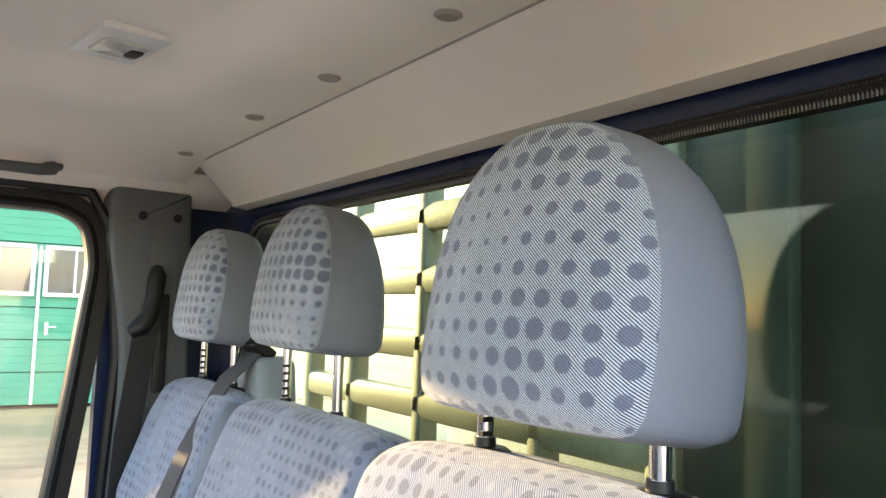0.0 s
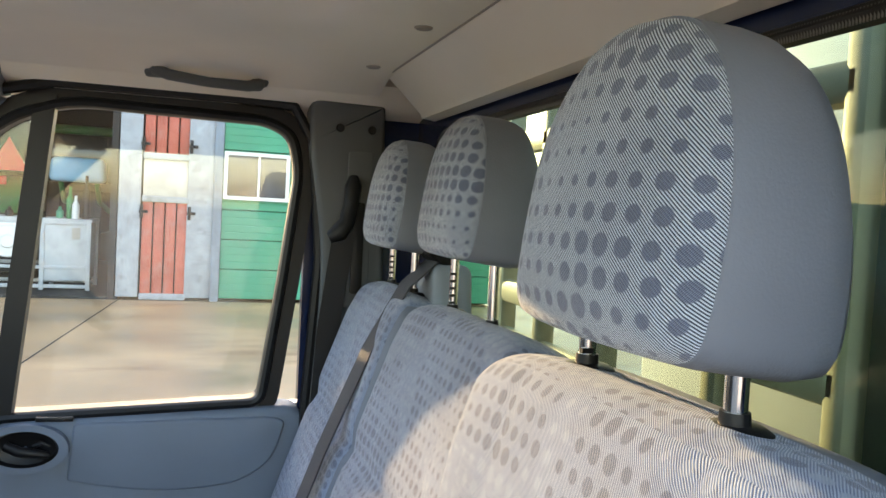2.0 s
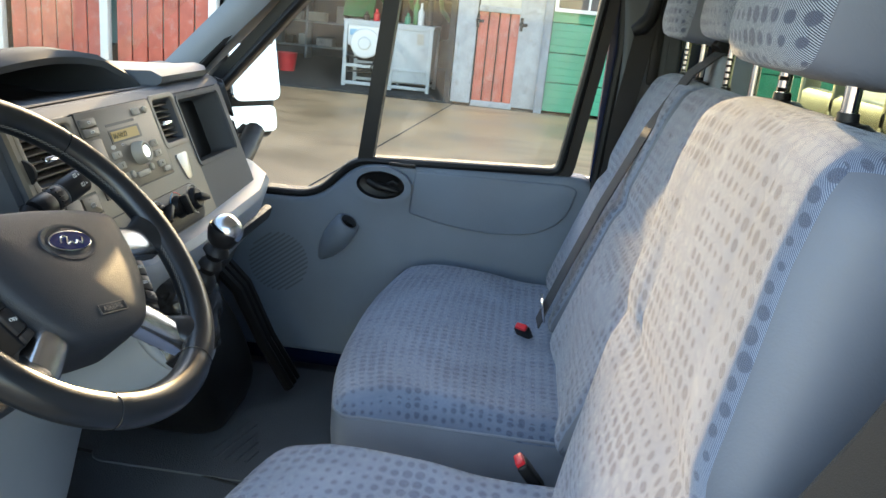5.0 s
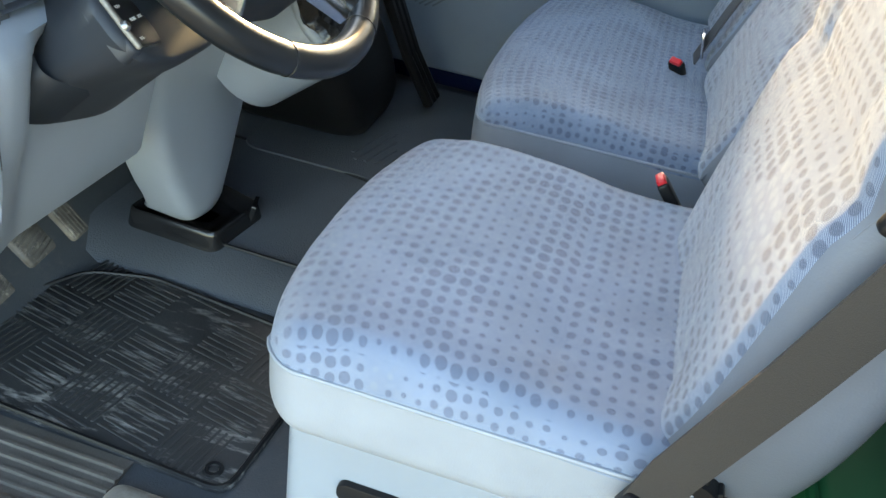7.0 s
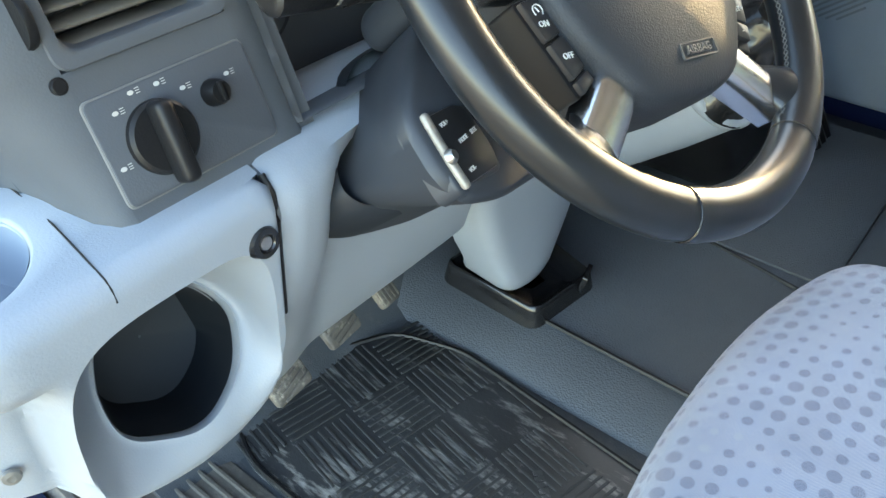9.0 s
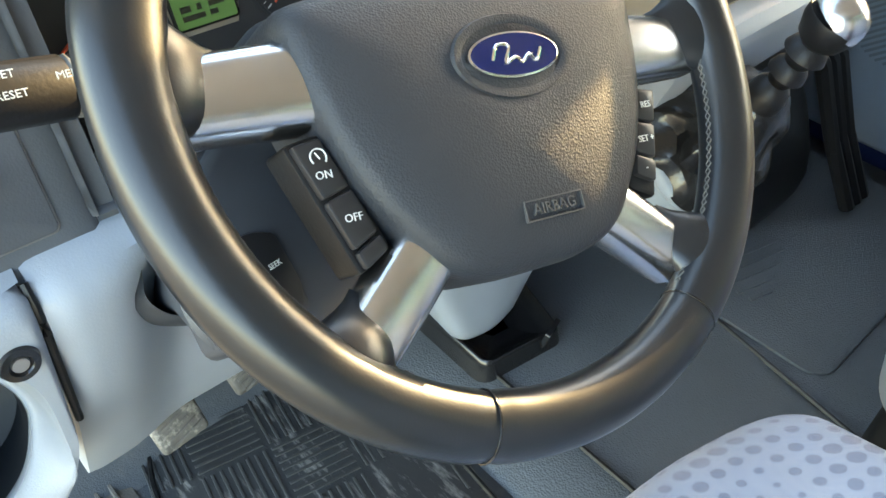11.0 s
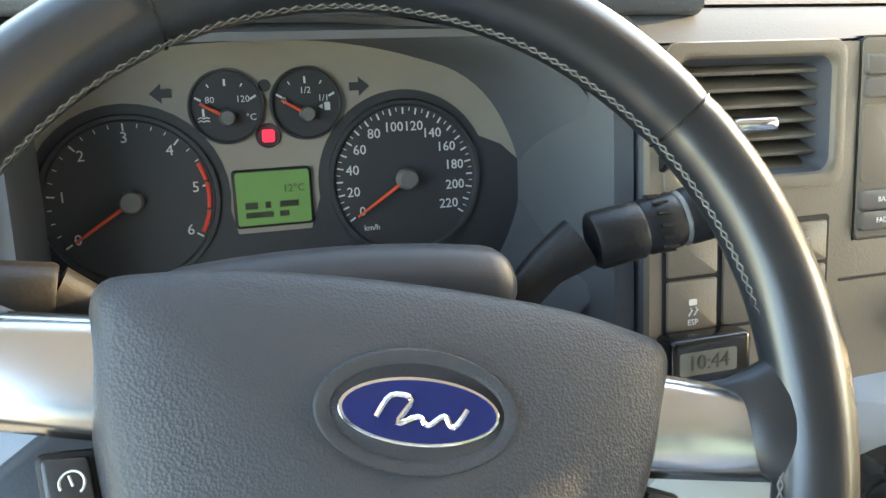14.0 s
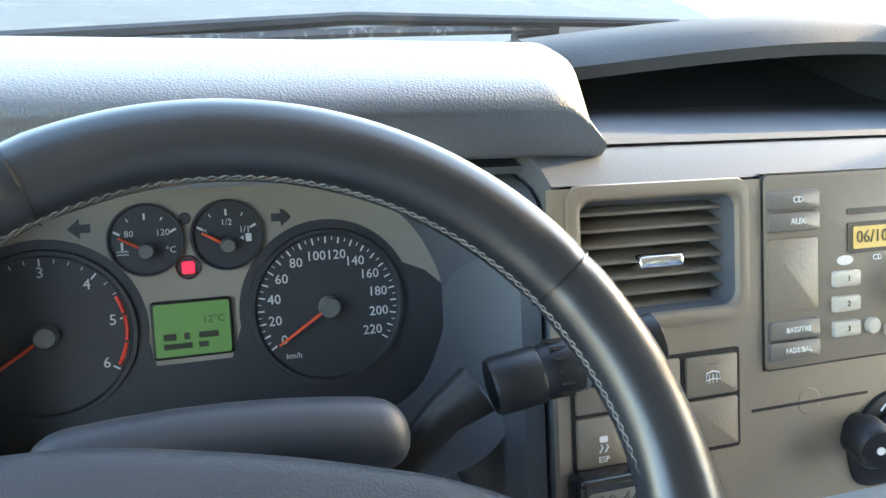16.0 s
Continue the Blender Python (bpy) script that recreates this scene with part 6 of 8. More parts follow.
bm = bmesh.new()
slab(bm, FACE, rrect(0.130, 0.070, 0.003, (-0.196, -0.0140)), 0.0, 0.0035)
part("switch_well", bm, "black", con, "dark gap round the switches")
switch(-0.259, -0.220, -0.011, 0.019)
switch(-0.259, -0.220, -0.047, -0.012, "car", "ESP")
switch(-0.217, -0.179, -0.047, 0.019, "triangle")
switch(-0.176, -0.133, -0.011, 0.018, "screen")
switch(-0.176, -0.133, -0.047, -0.012)
# clock under the switches
c = thing("dash_clock", (-0.235, 0.12, 1.21), "small black add-on clock with a grey display", "clock")
bm = bmesh.new()
rbox((0.060, 0.044, 0.022), 0.005, at(FACE, -0.236, -0.068, 0.012), 3, 1, bm=bm)
part("case", bm, "gloss", c)
bm = bmesh.new()
slab(bm, FACE, rrect(0.042, 0.015, 0.002, (-0.240, -0.062)), 0.022, 0.0238)
d = part("display", bm, "lcd_grey", c, "grey display")
words("10:44", 0.014, at(FACE, -0.240, -0.062, 0.0240), "ink", d)
for x in (-0.238, -0.226, -0.214):
    bm = bmesh.new()
    slab(bm, FACE, rrect(0.006, 0.003, 0.001, (x, -0.081)), 0.022, 0.0245)
    part("button", bm, "button", c)
# card slot and climate panel
bm = bmesh.new()
slab(bm, FACE, rrect(0.104, 0.0022, 0.001, (-0.069, -0.0265)), 0.002, 0.0036)
part("card_slot", bm, "black", con, "dark card slot")
bm = bmesh.new()
lathe(bm, at(FACE, -0.071, -0.026, 0.0), [(0, 0.0034), (0.009, 0.0034), (0.010, 0.003), (0.010, 0.0), (0, 0)], 24)
part("thumb_dimple", bm, "console", con)
clim = thing_part("climate_panel", dash, "black climate panel")
bm = bmesh.new()
slab(bm, FACE, rounded([(-0.040, -0.060), (-0.030, -0.098), (0.175, -0.098), (0.190, -0.060), (0.175, -0.028), (-0.010, -0.028)], 0.016, 5), -0.002, 0.007, 0.003)
part("panel", bm, "black", clim)
for i, (x, y) in enumerate(((0.012, -0.058), (0.085, -0.058), (0.155, -0.058))):
    m = at(FACE, x, y, 0.007)
    bm = bmesh.new()
    lathe(bm, m, [(0, 0.010), (0.016, 0.010), (0.019, 0.008), (0.021, 0.0), (0, 0)], 32)
    box(bm, m @ pose(0, 0, 0, 0, 0, 40 + 60 * i), (0.036, 0.010, 0.016), (0, 0, 0.016), 0.003)
    k = part("climate_knob", bm, "black", clim, "black rotary knob")
    for a0, a1, mt in ((100, 170, "blue_print"), (20, 90, "red_print")) if i == 1 else ((40, 140, "print"), (200, 260, "print")):
        bm = bmesh.new()
        tube(bm, [m @ Vector((0.0265 * math.cos(radians(a)), 0.0265 * math.sin(radians(a)), 0.0003)) for a in range(a0, a1 + 1, 10)], 0.0008, 5)
        part("scale_mark", bm, mt, clim)
bm = bmesh.new()
lathe(bm, at(FACE, -0.028, -0.052, 0.0) @ pose(0, 0, 0, 12, -14, 0), [(0, 0.034), (0.014, 0.034), (0.0165, 0.031), (0.0165, 0.012), (0.012, 0.010), (0.012, 0.0), (0, 0)], 30)
p = part("power_socket_plug", bm, "black", clim, "black plug in the power socket")
bm = bmesh.new()
lathe(bm, at(FACE, -0.028, -0.052, 0.0) @ pose(0, 0, 0, 12, -14, 0), [(0, 0.0352), (0.003, 0.0352), (0.003, 0.034), (0, 0.034)], 12)
part("plug_mark", bm, "print", p)

# ignition-like round socket beside the right vent
bm = bmesh.new()
slab(bm, FACE, rounded([(0.150, 0.028), (0.165, -0.022), (0.185, -0.022), (0.20, 0.028)], 0.01), 0.002, 0.0055, 0.001)
part("key_slot", bm, "steel", con, "small steel key slot")
# passenger side: open tray, edge vents
tray = thing_part("tray", dash, "dark open dash tray")
bm = bmesh.new()
loft(bm, [[FACE @ Vector((x, y, z)) for x, y in rrect(0.200 + 2 * g, 0.130 + 2 * g, 0.012, (0.340, 0.060))] for g, z in ((0.006, 0.0), (0.005, 0.0055), (0.0, 0.0055), (-0.004, -0.03), (-0.006, -0.055))], caps=False)
part("tray_rim", bm, "dash", tray)
bm = bmesh.new()
slab(bm, FACE, rrect(0.205, 0.135, 0.012, (0.340, 0.060)), -0.056, -0.052)
part("tray_well", bm, "black", tray, "black tray well")
EDGE = frm((0.545, face_y(1.33) + 0.045, 1.335), (0.80, 0.60, 0), (0, 0.387, 0.922))
vent(EDGE, -0.030, 0.030, 0.005, 0.070, dash, 5, "dash", fins=1, z=0.010, deep=0.03)
plate("switch_blank", -0.028, 0.030, -0.075, -0.015, "black", dash, z0=-0.02, z1=0.010, f=EDGE, label="black blank")

# top hood that arches over the middle tray
bm = bmesh.new()
secs = []
for i in range(17):
    t = i / 16
    x = -0.185 + 0.465 * t
    z = 1.432 + 0.032 * math.sin(math.pi / 2 * min(1.0, t * 1.5)) - (0.075 * max(0, (t - 0.83) / 0.17) ** 2)
    y = 0.40 - 0.02 * math.sin(math.pi * t) - 0.14 * max(0, (t - 0.72) / 0.28) ** 1.5
    secs.append([Vector((x, y - 0.012, z - 0.012)), Vector((x, y - 0.014, z)), Vector((x, y, z + 0.010)), Vector((x, y + 0.05, z + 0.012)), Vector((x, y + 0.26, z - 0.055)), Vector((x, y + 0.26, z - 0.075)), Vector((x, y + 0.02, z - 0.016))])
loft(bm, secs)
part("top_hood", bm, "hood_dark", dash, "grey arched hood over the top tray")
bm = bmesh.new()
loft(bm, [[Vector((x, y, z)) for x in (-0.235 + 0.5 * max(0.0, y - 0.262), -0.05, 0.1, 0.255)] for y, z in ((0.242, 1.4195), (0.262, 1.4170), (0.285, 1.398), (0.46, 1.385), (0.56, 1.400), (0.60, 1.425))], closed=False, caps=False)
part("top_tray", bm, "hood_dark", dash, "black rubber top tray")
bm = bmesh.new()
loft(bm, [[Vector((x, y, z)) for y, z in ((0.23, 1.424), (0.228, 1.436), (0.25, 1.445), (0.50, 1.43), (0.72, 1.34), (0.72, 1.30), (0.3, 1.38))] for x in (0.265, 0.30, 0.48)] + [[Vector((0.62, y + 0.06, z - 0.004)) for y, z in ((0.23, 1.424), (0.228, 1.434), (0.25, 1.440), (0.50, 1.40), (0.66, 1.34), (0.66, 1.30), (0.3, 1.38))]] + [[Vector((0.745, y + 0.16, z - 0.02)) for y, z in ((0.23, 1.424), (0.228, 1.430), (0.25, 1.434), (0.42, 1.38), (0.5, 1.34), (0.5, 1.30), (0.3, 1.38))]])
part("top_pad", bm, "dash_top", dash, "grey grained top pad")

# ---- instrument cluster and its hood ----
cl = thing("instrument_cluster", (-0.48, 0.33, 1.2), "instrument cluster with white figures and red needles, lit", "instrument cluster")
inner = rounded([(-0.690, -0.09), (-0.312, -0.09), (-0.276, -0.005), (-0.315, 0.076), (-0.42, 0.106), (-0.54, 0.106), (-0.650, 0.084), (-0.725, 0.0)], [0.03, 0.05, 0.06, 0.06, 0.08, 0.08, 0.06, 0.06], 8)
outer = [((x + 0.48) * 1.085 - 0.48, y * 1.06 - 0.004) for x, y in inner]
bm = bmesh.new()
loft(bm, [[CLU @ Vector((max(x, -0.725 + 0.62 * z), y, z)) for x, y in o] for o, z in ((inner, 0.0), (inner, 0.008), ([(a[0] * 0.5 + b[0] * 0.5, a[1] * 0.5 + b[1] * 0.5) for a, b in zip(inner, outer)], 0.06), (outer, 0.118), ([((x + 0.48) * 1.03 - 0.48, y * 1.04) for x, y in outer], 0.122), ([((x + 0.48) * 1.05 - 0.48, y * 1.05) for x, y in outer], 0.10))], caps=False)
part("cowl", bm, "dash_shell", cl, "charcoal cowl round the gauges", angle=85)
bm = bmesh.new()
slab(bm, CLU, inset(inner, -0.004), -0.006, 0.0)
part("dial_plate", bm, "plate", cl, "warm grey dial plate")
low = [(-0.700, -0.092), (-0.272, -0.092), (-0.262, -0.03), (-0.280, 0.004), (-0.300, 0.022)] + [(-0.380 + 0.068 * math.cos(radians(a)), 0.0 + 0.068 * math.sin(radians(a))) for a in range(26, 191, 6)]
low += [(-0.455, -0.032), (-0.509, -0.032)] + [(-0.580 + 0.068 * math.cos(radians(a)), -0.002 + 0.068 * math.sin(radians(a))) for a in range(-10, 151, 10)] + [(-0.670, 0.022), (-0.730, 0.01)]
bm = bmesh.new()
slab(bm, CLU, low, -0.003, 0.0005)
part("lower_plate", bm, "dial", cl, "black lower dial plate", smooth=False)


def gauge(name, cx, cy, r, lab):
    bm = bmesh.new()
    lathe(bm, at(CLU, cx, cy, 0), [(0, 0.0008), (r * 0.93, 0.0008), (r * 0.955, 0.004), (r, 0.004), (r * 1.02, 0.0), (0, 0.0)], 56)
    return part(name, bm, "dial", cl, lab)


def ticks(parent, cx, cy, a0, a1, n, r, long, every, mat="print", thin=0.0006):
    bm = bmesh.new()
    for i in range(n + 1):
        a = radians(a0 + (a1 - a0) * i / n)
        big = i % every == 0
        ln, w = (long, thin * 1.9) if big else (long * 0.55, thin)
        box(bm, at(CLU, cx, cy, 0.0012) @ pose(0, 0, 0, 0, 0, math.degrees(a)), (ln, w, 0.0005), (r - ln / 2, 0, 0))
    part("scale", bm, mat, parent)


def needle(parent, cx, cy, ang, ln, hub=0.0085):
    bm = bmesh.new()
    m = at(CLU, cx, cy, 0.006, ang)
    loft(bm, [[m @ Vector(p) for p in ((x, -w, 0), (x, w, 0), (x, w * 0.4, 0.0016), (x, -w * 0.4, 0.0016))] for x, w in ((-0.006, 0.0017), (ln, 0.0009))])
    part("needle", bm, "needle", parent, "red needle")
    bm = bmesh.new()
    lathe(bm, at(CLU, cx, cy, 0.002), [(0, 0.009), (hub * 0.8, 0.009), (hub, 0.006), (hub, 0), (0, 0)], 28)
    part("hub_cap", bm, "hub", parent, "grey hub cap")


sp = gauge("speedometer", -0.380, 0.0, 0.060, "round black speedometer")
A0, AS = 213.0, 1.118
ticks(sp, -0.380, 0.0, A0, A0 - 220 * AS, 44, 0.0545, 0.0050, 2)
for v in range(0, 221, 20):
    a = radians(A0 - v * AS)
    rr = 0.0425 if v < 100 else 0.0405
    words(str(v), 0.0104, at(CLU, -0.380 + rr * math.cos(a), rr * math.sin(a), 0.0014), "print", sp)
words("km/h", 0.0062, at(CLU, -0.380 - 0.029, -0.036, 0.0014), "print", sp)
needle(sp, -0.380, 0.0, 213, 0.048)
ta = gauge("tachometer", -0.580, -0.002, 0.060, "round black rev counter")
ticks(ta, -0.580, -0.002, 213, -32, 24, 0.0545, 0.0052, 4)
for v in range(7):
    a = radians(213 - 245 / 6 * v)
    words(str(v), 0.0108, at(CLU, -0.580 + 0.0445 * math.cos(a), -0.002 + 0.0445 * math.sin(a), 0.0014), "print", ta)
bm = bmesh.new()
for a0, a1 in ((27, 13), (11, -9), (-11, -29)):
    tube(bm, [at(CLU, -0.580, -0.002, 0.0012) @ Vector((0.0528 * math.cos(radians(a)), 0.0528 * math.sin(radians(a)), 0)) for a in [a0 + (a1 - a0) * q / 6 for q in range(7)]], 0.0016, 6)
part("red_band", bm, "red_print", ta, "red warning band")
needle(ta, -0.580, -0.002, 213, 0.046)
for nm, x, lab, txt in (("temperature_gauge", -0.510, "small black temperature gauge", (("80", -0.011, 0.010), ("120", 0.012, 0.010), ("°C", 0.017, -0.003))), ("fuel_gauge", -0.453, "small black fuel gauge", (("1/2", 0.0, 0.0145), ("1/1", 0.013, 0.0085), ("0", -0.0155, 0.0075)))):
    g = gauge(nm, x, 0.0605, 0.0262, lab)
    ticks(g, x, 0.0555, 150, 30, 4, 0.0245, 0.0048, 2, thin=0.0008)
    for s, dx, dy in txt:
        words(s, 0.0066, at(CLU, x + dx, 0.0555 + dy, 0.0014), "print", g)
    needle(g, x, 0.0530, 150, 0.021, 0.0058)
    bm = bmesh.new()
    if nm == "fuel_gauge":
        slab(bm, CLU, rrect(0.0042, 0.006, 0.0006, (x + 0.0155, 0.0580)), 0.001, 0.0017)
        slab(bm, CLU, [(x + 0.009, 0.0580), (x + 0.012, 0.0562), (x + 0.012, 0.0598)], 0.001, 0.0017)
    else:
        slab(bm, CLU, rrect(0.0016, 0.006, 0.0006, (x - 0.016, 0.0570)), 0.001, 0.0017)
        for q in range(2):
            tube(bm, [CLU @ Vector((x - 0.020 + 0.002 * i, 0.0530 - 0.0022 * q + 0.0007 * (i % 2), 0.0013)) for i in range(5)], 0.0005, 5)
    part("sign", bm, "print", g)
bm = bmesh.new()
slab(bm, CLU, rrect(0.058, 0.043, 0.003, (-0.482, -0.0065)), 0.0, 0.003, 0.001)
b = part("display_bezel", bm, "black", cl)
bm = bmesh.new()
slab(bm, CLU, rrect(0.0535, 0.039, 0.002, (-0.482, -0.0065)), 0.0028, 0.0036)
part("display", bm, "lcd", cl, "green backlit display")
words("12°C", 0.0078, at(CLU, -0.467, -0.0005, 0.0039), "ink", cl)
bm = bmesh.new()
for x, y, w, h in ((-0.4985, -0.0115, 0.009, 0.005), (-0.4865, -0.0115, 0.004, 0.005), (-0.471, -0.0115, 0.014, 0.0045), (-0.493, -0.0185, 0.020, 0.0042), (-0.475, -0.0185, 0.007, 0.0042)):
    slab(bm, CLU, [(x - w / 2, y - h / 2), (x + w / 2, y - h / 2), (x + w / 2, y + h / 2), (x - w / 2, y + h / 2)], 0.0036, 0.0039)
part("display_text", bm, "ink", cl, "dark unreadable figures")
bm = bmesh.new()
lathe(bm, at(CLU, -0.482, 0.0385, 0), [(0, 0.001), (0.0075, 0.001), (0.0085, 0.002), (0.009, 0.0), (0, 0)], 24)
wl = part("warning_lamp", bm, "dial", cl)
bm = bmesh.new()
slab(bm, CLU, rrect(0.0088, 0.0088, 0.0016, (-0.482, 0.0385)), 0.001, 0.0016)
part("lamp_sign", bm, "warn", wl, "lit red warning sign")
for x, d in ((-0.553, -1), (-0.413, 1)):
    bm = bmesh.new()
    slab(bm, CLU, [(x + d * px, 0.0715 + py) for px, py in ([(-0.007, -0.003), (0, -0.003), (0, -0.007), (0.008, 0), (0, 0.007), (0, 0.003), (-0.007, 0.003)] if d > 0 else [(-0.007, 0.003), (0, 0.003), (0, 0.007), (0.008, 0), (0, -0.007), (0, -0.003), (-0.007, -0.003)])], 0.0, 0.0008)
    part("turn_arrow", bm, "dial", cl, "unlit turn arrow")
bm = bmesh.new()
lathe(bm, at(CLU, -0.482, 0.0745, 0), [(0, 0.001), (0.004, 0.001), (0.0045, 0), (0, 0)], 16)
part("sensor", bm, "dial", cl)

# hood over the cluster
bm = bmesh.new()
secs = []
for y, zb, zt, g in ((0.2222, 1.4235, 1.4500, 0.004), (0.2225, 1.4210, 1.4540, 0.001), (0.2260, 1.4175, 1.4590, 0.0), (0.2340, 1.4140, 1.4630, 0.0), (0.2480, 1.4090, 1.4655, 0.0), (0.275, 1.4040, 1.4670, 0.0), (0.32, 1.3980, 1.4655, 0.0), (0.38, 1.3900, 1.4570, 0.0), (0.46, 1.3780, 1.4370, 0.0), (0.58, 1.3550, 1.4080, 0.0), (0.76, 1.3100, 1.3350, 0.0)):
    o = rounded([(-0.800 + g, zb), (-0.2175 - g, zb), (-0.2165 - g, zb + 0.006), (-0.2445 - 0.1 * (zt < 1.46) * (1.46 - zt), zt), (-0.735, zt), (-0.800 + g, zb + 0.022)], [0.01, 0.004, 0.004, 0.026, 0.07, 0.02], 7)
    secs.append([Vector((x + 0.50 * max(0.0, y - 0.232) * min(1.0, max(0.0, (x + 0.34) / 0.06)) * min(1.0, max(0.0, 1.6 - 2.0 * y)), y + 0.03 * min(1.0, max(0.0, (-0.66 - x) / 0.14)) ** 2, z)) for x, z in o])
loft(bm, secs)
part("hood", bm, "dash_top", cl, "grey grained hood over the gauges", angle=50)
bm = bmesh.new()
loft(bm, [[Vector((x, y, z)) for y, z in ((0.240, 1.402), (0.37, 1.392), (0.37, 1.398), (0.240, 1.407))] for x in (-0.72, -0.24)])
part("hood_lining", bm, "dash", cl)

# ---- left end of the dash: vent, lamp switch ----
bm = bmesh.new()
secs = []
for x, b, rec in ((-0.872, 0.085, 0), (-0.862, 0.045, 0), (-0.845, 0.018, 0), (-0.82, 0.004, 0), (-0.7975, 0.0, 0), (-0.797, 0.0, 0.05), (-0.675, 0.0, 0.05), (-0.6745, 0.0, 0), (-0.655, 0.0, 0), (-0.650, 0.004, 0)):
    secs.append([Vector((x - (0.45 * max(0, y - 0.225) if x > -0.66 else 0) - min(0.0, x + 0.80) * 0.62 * min(1.0, max(0.0, (1.30 - z) / 0.085)), y + b, z)) for y, z in ((0.158, 1.198), (0.164, 1.208), (0.172, 1.22), (0.186, 1.254), (0.196, 1.278), (0.205, 1.299), (0.205 + rec, 1.2995), (0.236 + rec, 1.3745), (0.2365, 1.375), (0.248, 1.402), (0.262, 1.418), (0.30, 1.425), (0.62, 1.34), (0.72, 1.25), (0.72, 1.0), (0.36, 1.0), (0.25, 1.10))])
loft(bm, secs)
part("left_body", bm, "dash", dash, "charcoal moulded end")
bm = bmesh.new()
loft(bm, [[Vector((x, y, z)) for y, z in ((0.30, 1.19), (0.164, 1.195), (0.172, 1.215), (0.228, 1.345), (0.25, 1.37), (0.35, 1.38))] for x in (-0.6495, -0.636)])
part("seam_strip", bm, "dash", dash)
bm = bmesh.new()
loft(bm, [[Vector((x, y, z)) for y, z in ((0.30, 1.17), (0.118, 1.185), (0.125, 1.205), (0.205, 1.395), (0.22, 1.40), (0.35, 1.39))] for x in (-0.286, -0.272)])
part("seam_strip", bm, "dash", dash)
vent(LEFT, -0.790, -0.682, 0.096, 0.165, dash, 6, "dash")
lp = thing_part("lamp_switch_panel", dash, "charcoal lamp switch panel")
bm = bmesh.new()
slab(bm, LEFT, rrect(0.126, 0.073, 0.005, (-0.735, 0.030)), -0.004, 0.002, 0.001)
part("groove", bm, "silver_line", lp, "thin bright groove")
bm = bmesh.new()
slab(bm, LEFT, rrect(0.1235, 0.0705, 0.005, (-0.735, 0.030)), -0.004, 0.0032, 0.001)
part("panel", bm, "dash_shell", lp)
m = at(LEFT, -0.757, 0.028, 0.0032)
bm = bmesh.new()
lathe(bm, m, [(0, 0.006), (0.022, 0.006), (0.0245, 0.004), (0.025, 0.0), (0, 0)], 40)
k = part("knob_ring", bm, "black", lp)
bm = bmesh.new()
rbox((0.013, 0.056, 0.020), 0.005, m @ pose(0, 0, 0, 0, 0, -2) @ Matrix.Translation((0, -0.004, 0.012)), 3, 1, lambda q: Vector((q.x * (1 - 6 * abs(q.y) * 0.1), q.y, q.z * (1 - 4 * abs(q.y) * 0.3))), bm=bm)
part("knob_grip", bm, "black", k, "black rotary grip")
bm = bmesh.new()
lathe(bm, at(LEFT, -0.710, 0.040, 0.0032), [(0, 0.012), (0.007, 0.012), (0.0085, 0.009), (0.0095, 0.0), (0, 0)], 24)
box(bm, at(LEFT, -0.710, 0.040, 0.016), (0.004, 0.014, 0.004), (0, 0, 0), 0.001)
part("dimmer_knob", bm, "black", lp, "small black level knob")
for x, y in ((-0.779, 0.053), (-0.764, 0.061), (-0.745, 0.060), (-0.729, 0.051), (-0.790, 0.020), (-0.694, 0.048)):
    bm = bmesh.new()
    slab(bm, LEFT, oval(0.0022, 0.0015, 12, (x - 0.0005, y)), 0.003, 0.0036)
    for q in range(3):
        box(bm, at(LEFT, x + 0.0045, y + (q - 1) * 0.0016, 0.0034), (0.0030, 0.0005, 0.0004))
    part("lamp_sign", bm, "badge_print", lp)
for x, y in ((-0.802, 0.080),):
    bm = bmesh.new()
    lathe(bm, at(LEFT, x, y, 0), [(0, 0.001), (0.004, 0.001), (0.0055, 0.0005), (0.0055, -0.002), (0, -0.002)], 16)
    part("screw_cap", bm, "black", dash)


# ---- lower dash ----
low = thing("lower_dash", (-0.3, 0.25, 0.93), "pale blue grey lower dash panels", "dash panel")
bm = bmesh.new()
prof = [(0.215, 1.214), (0.160, 1.208), (0.142, 1.200), (0.133, 1.188), (0.131, 1.172), (0.150, 1.090), (0.172, 1.040), (0.194, 0.990), (0.214, 0.944), (0.232, 0.902), (0.242, 0.890), (0.256, 0.892), (0.266, 0.915), (0.25, 1.19)]
secs = []
for k in range(33):
    x = -0.7045 + 0.3595 * k / 32
    dent = 0.036 * math.exp(-((x + 0.60) / 0.040) ** 2) if x < -0.60 else 0.036 - 0.014 * min(1.0, (x + 0.60) / 0.22)
    lead = 0.012 * min(1.0, max(0.0, (x + 0.66) / 0.07)) + 0.007 * max(0.0, 1 - (x + 0.7045) / 0.012) ** 2
    secs.append([Vector((x, y + (dent * min(1.0, max(0.0, (1.200 - z) / 0.03)) + lead) * (0.25 + 0.75 * min(1.0, max(0.0, (z - 0.88) / 0.18))), z)) for y, z in prof])
loft(bm, secs)
part("knee_panel", bm, "lower", low)
# end panel: one moulded skin with the bottle holder's mouth in it, and a ledge with a cup recess on top
def ease(a, b, v):
    v = min(1.0, max(0.0, (v - a) / (b - a)))
    return v * v * (3 - 2 * v)


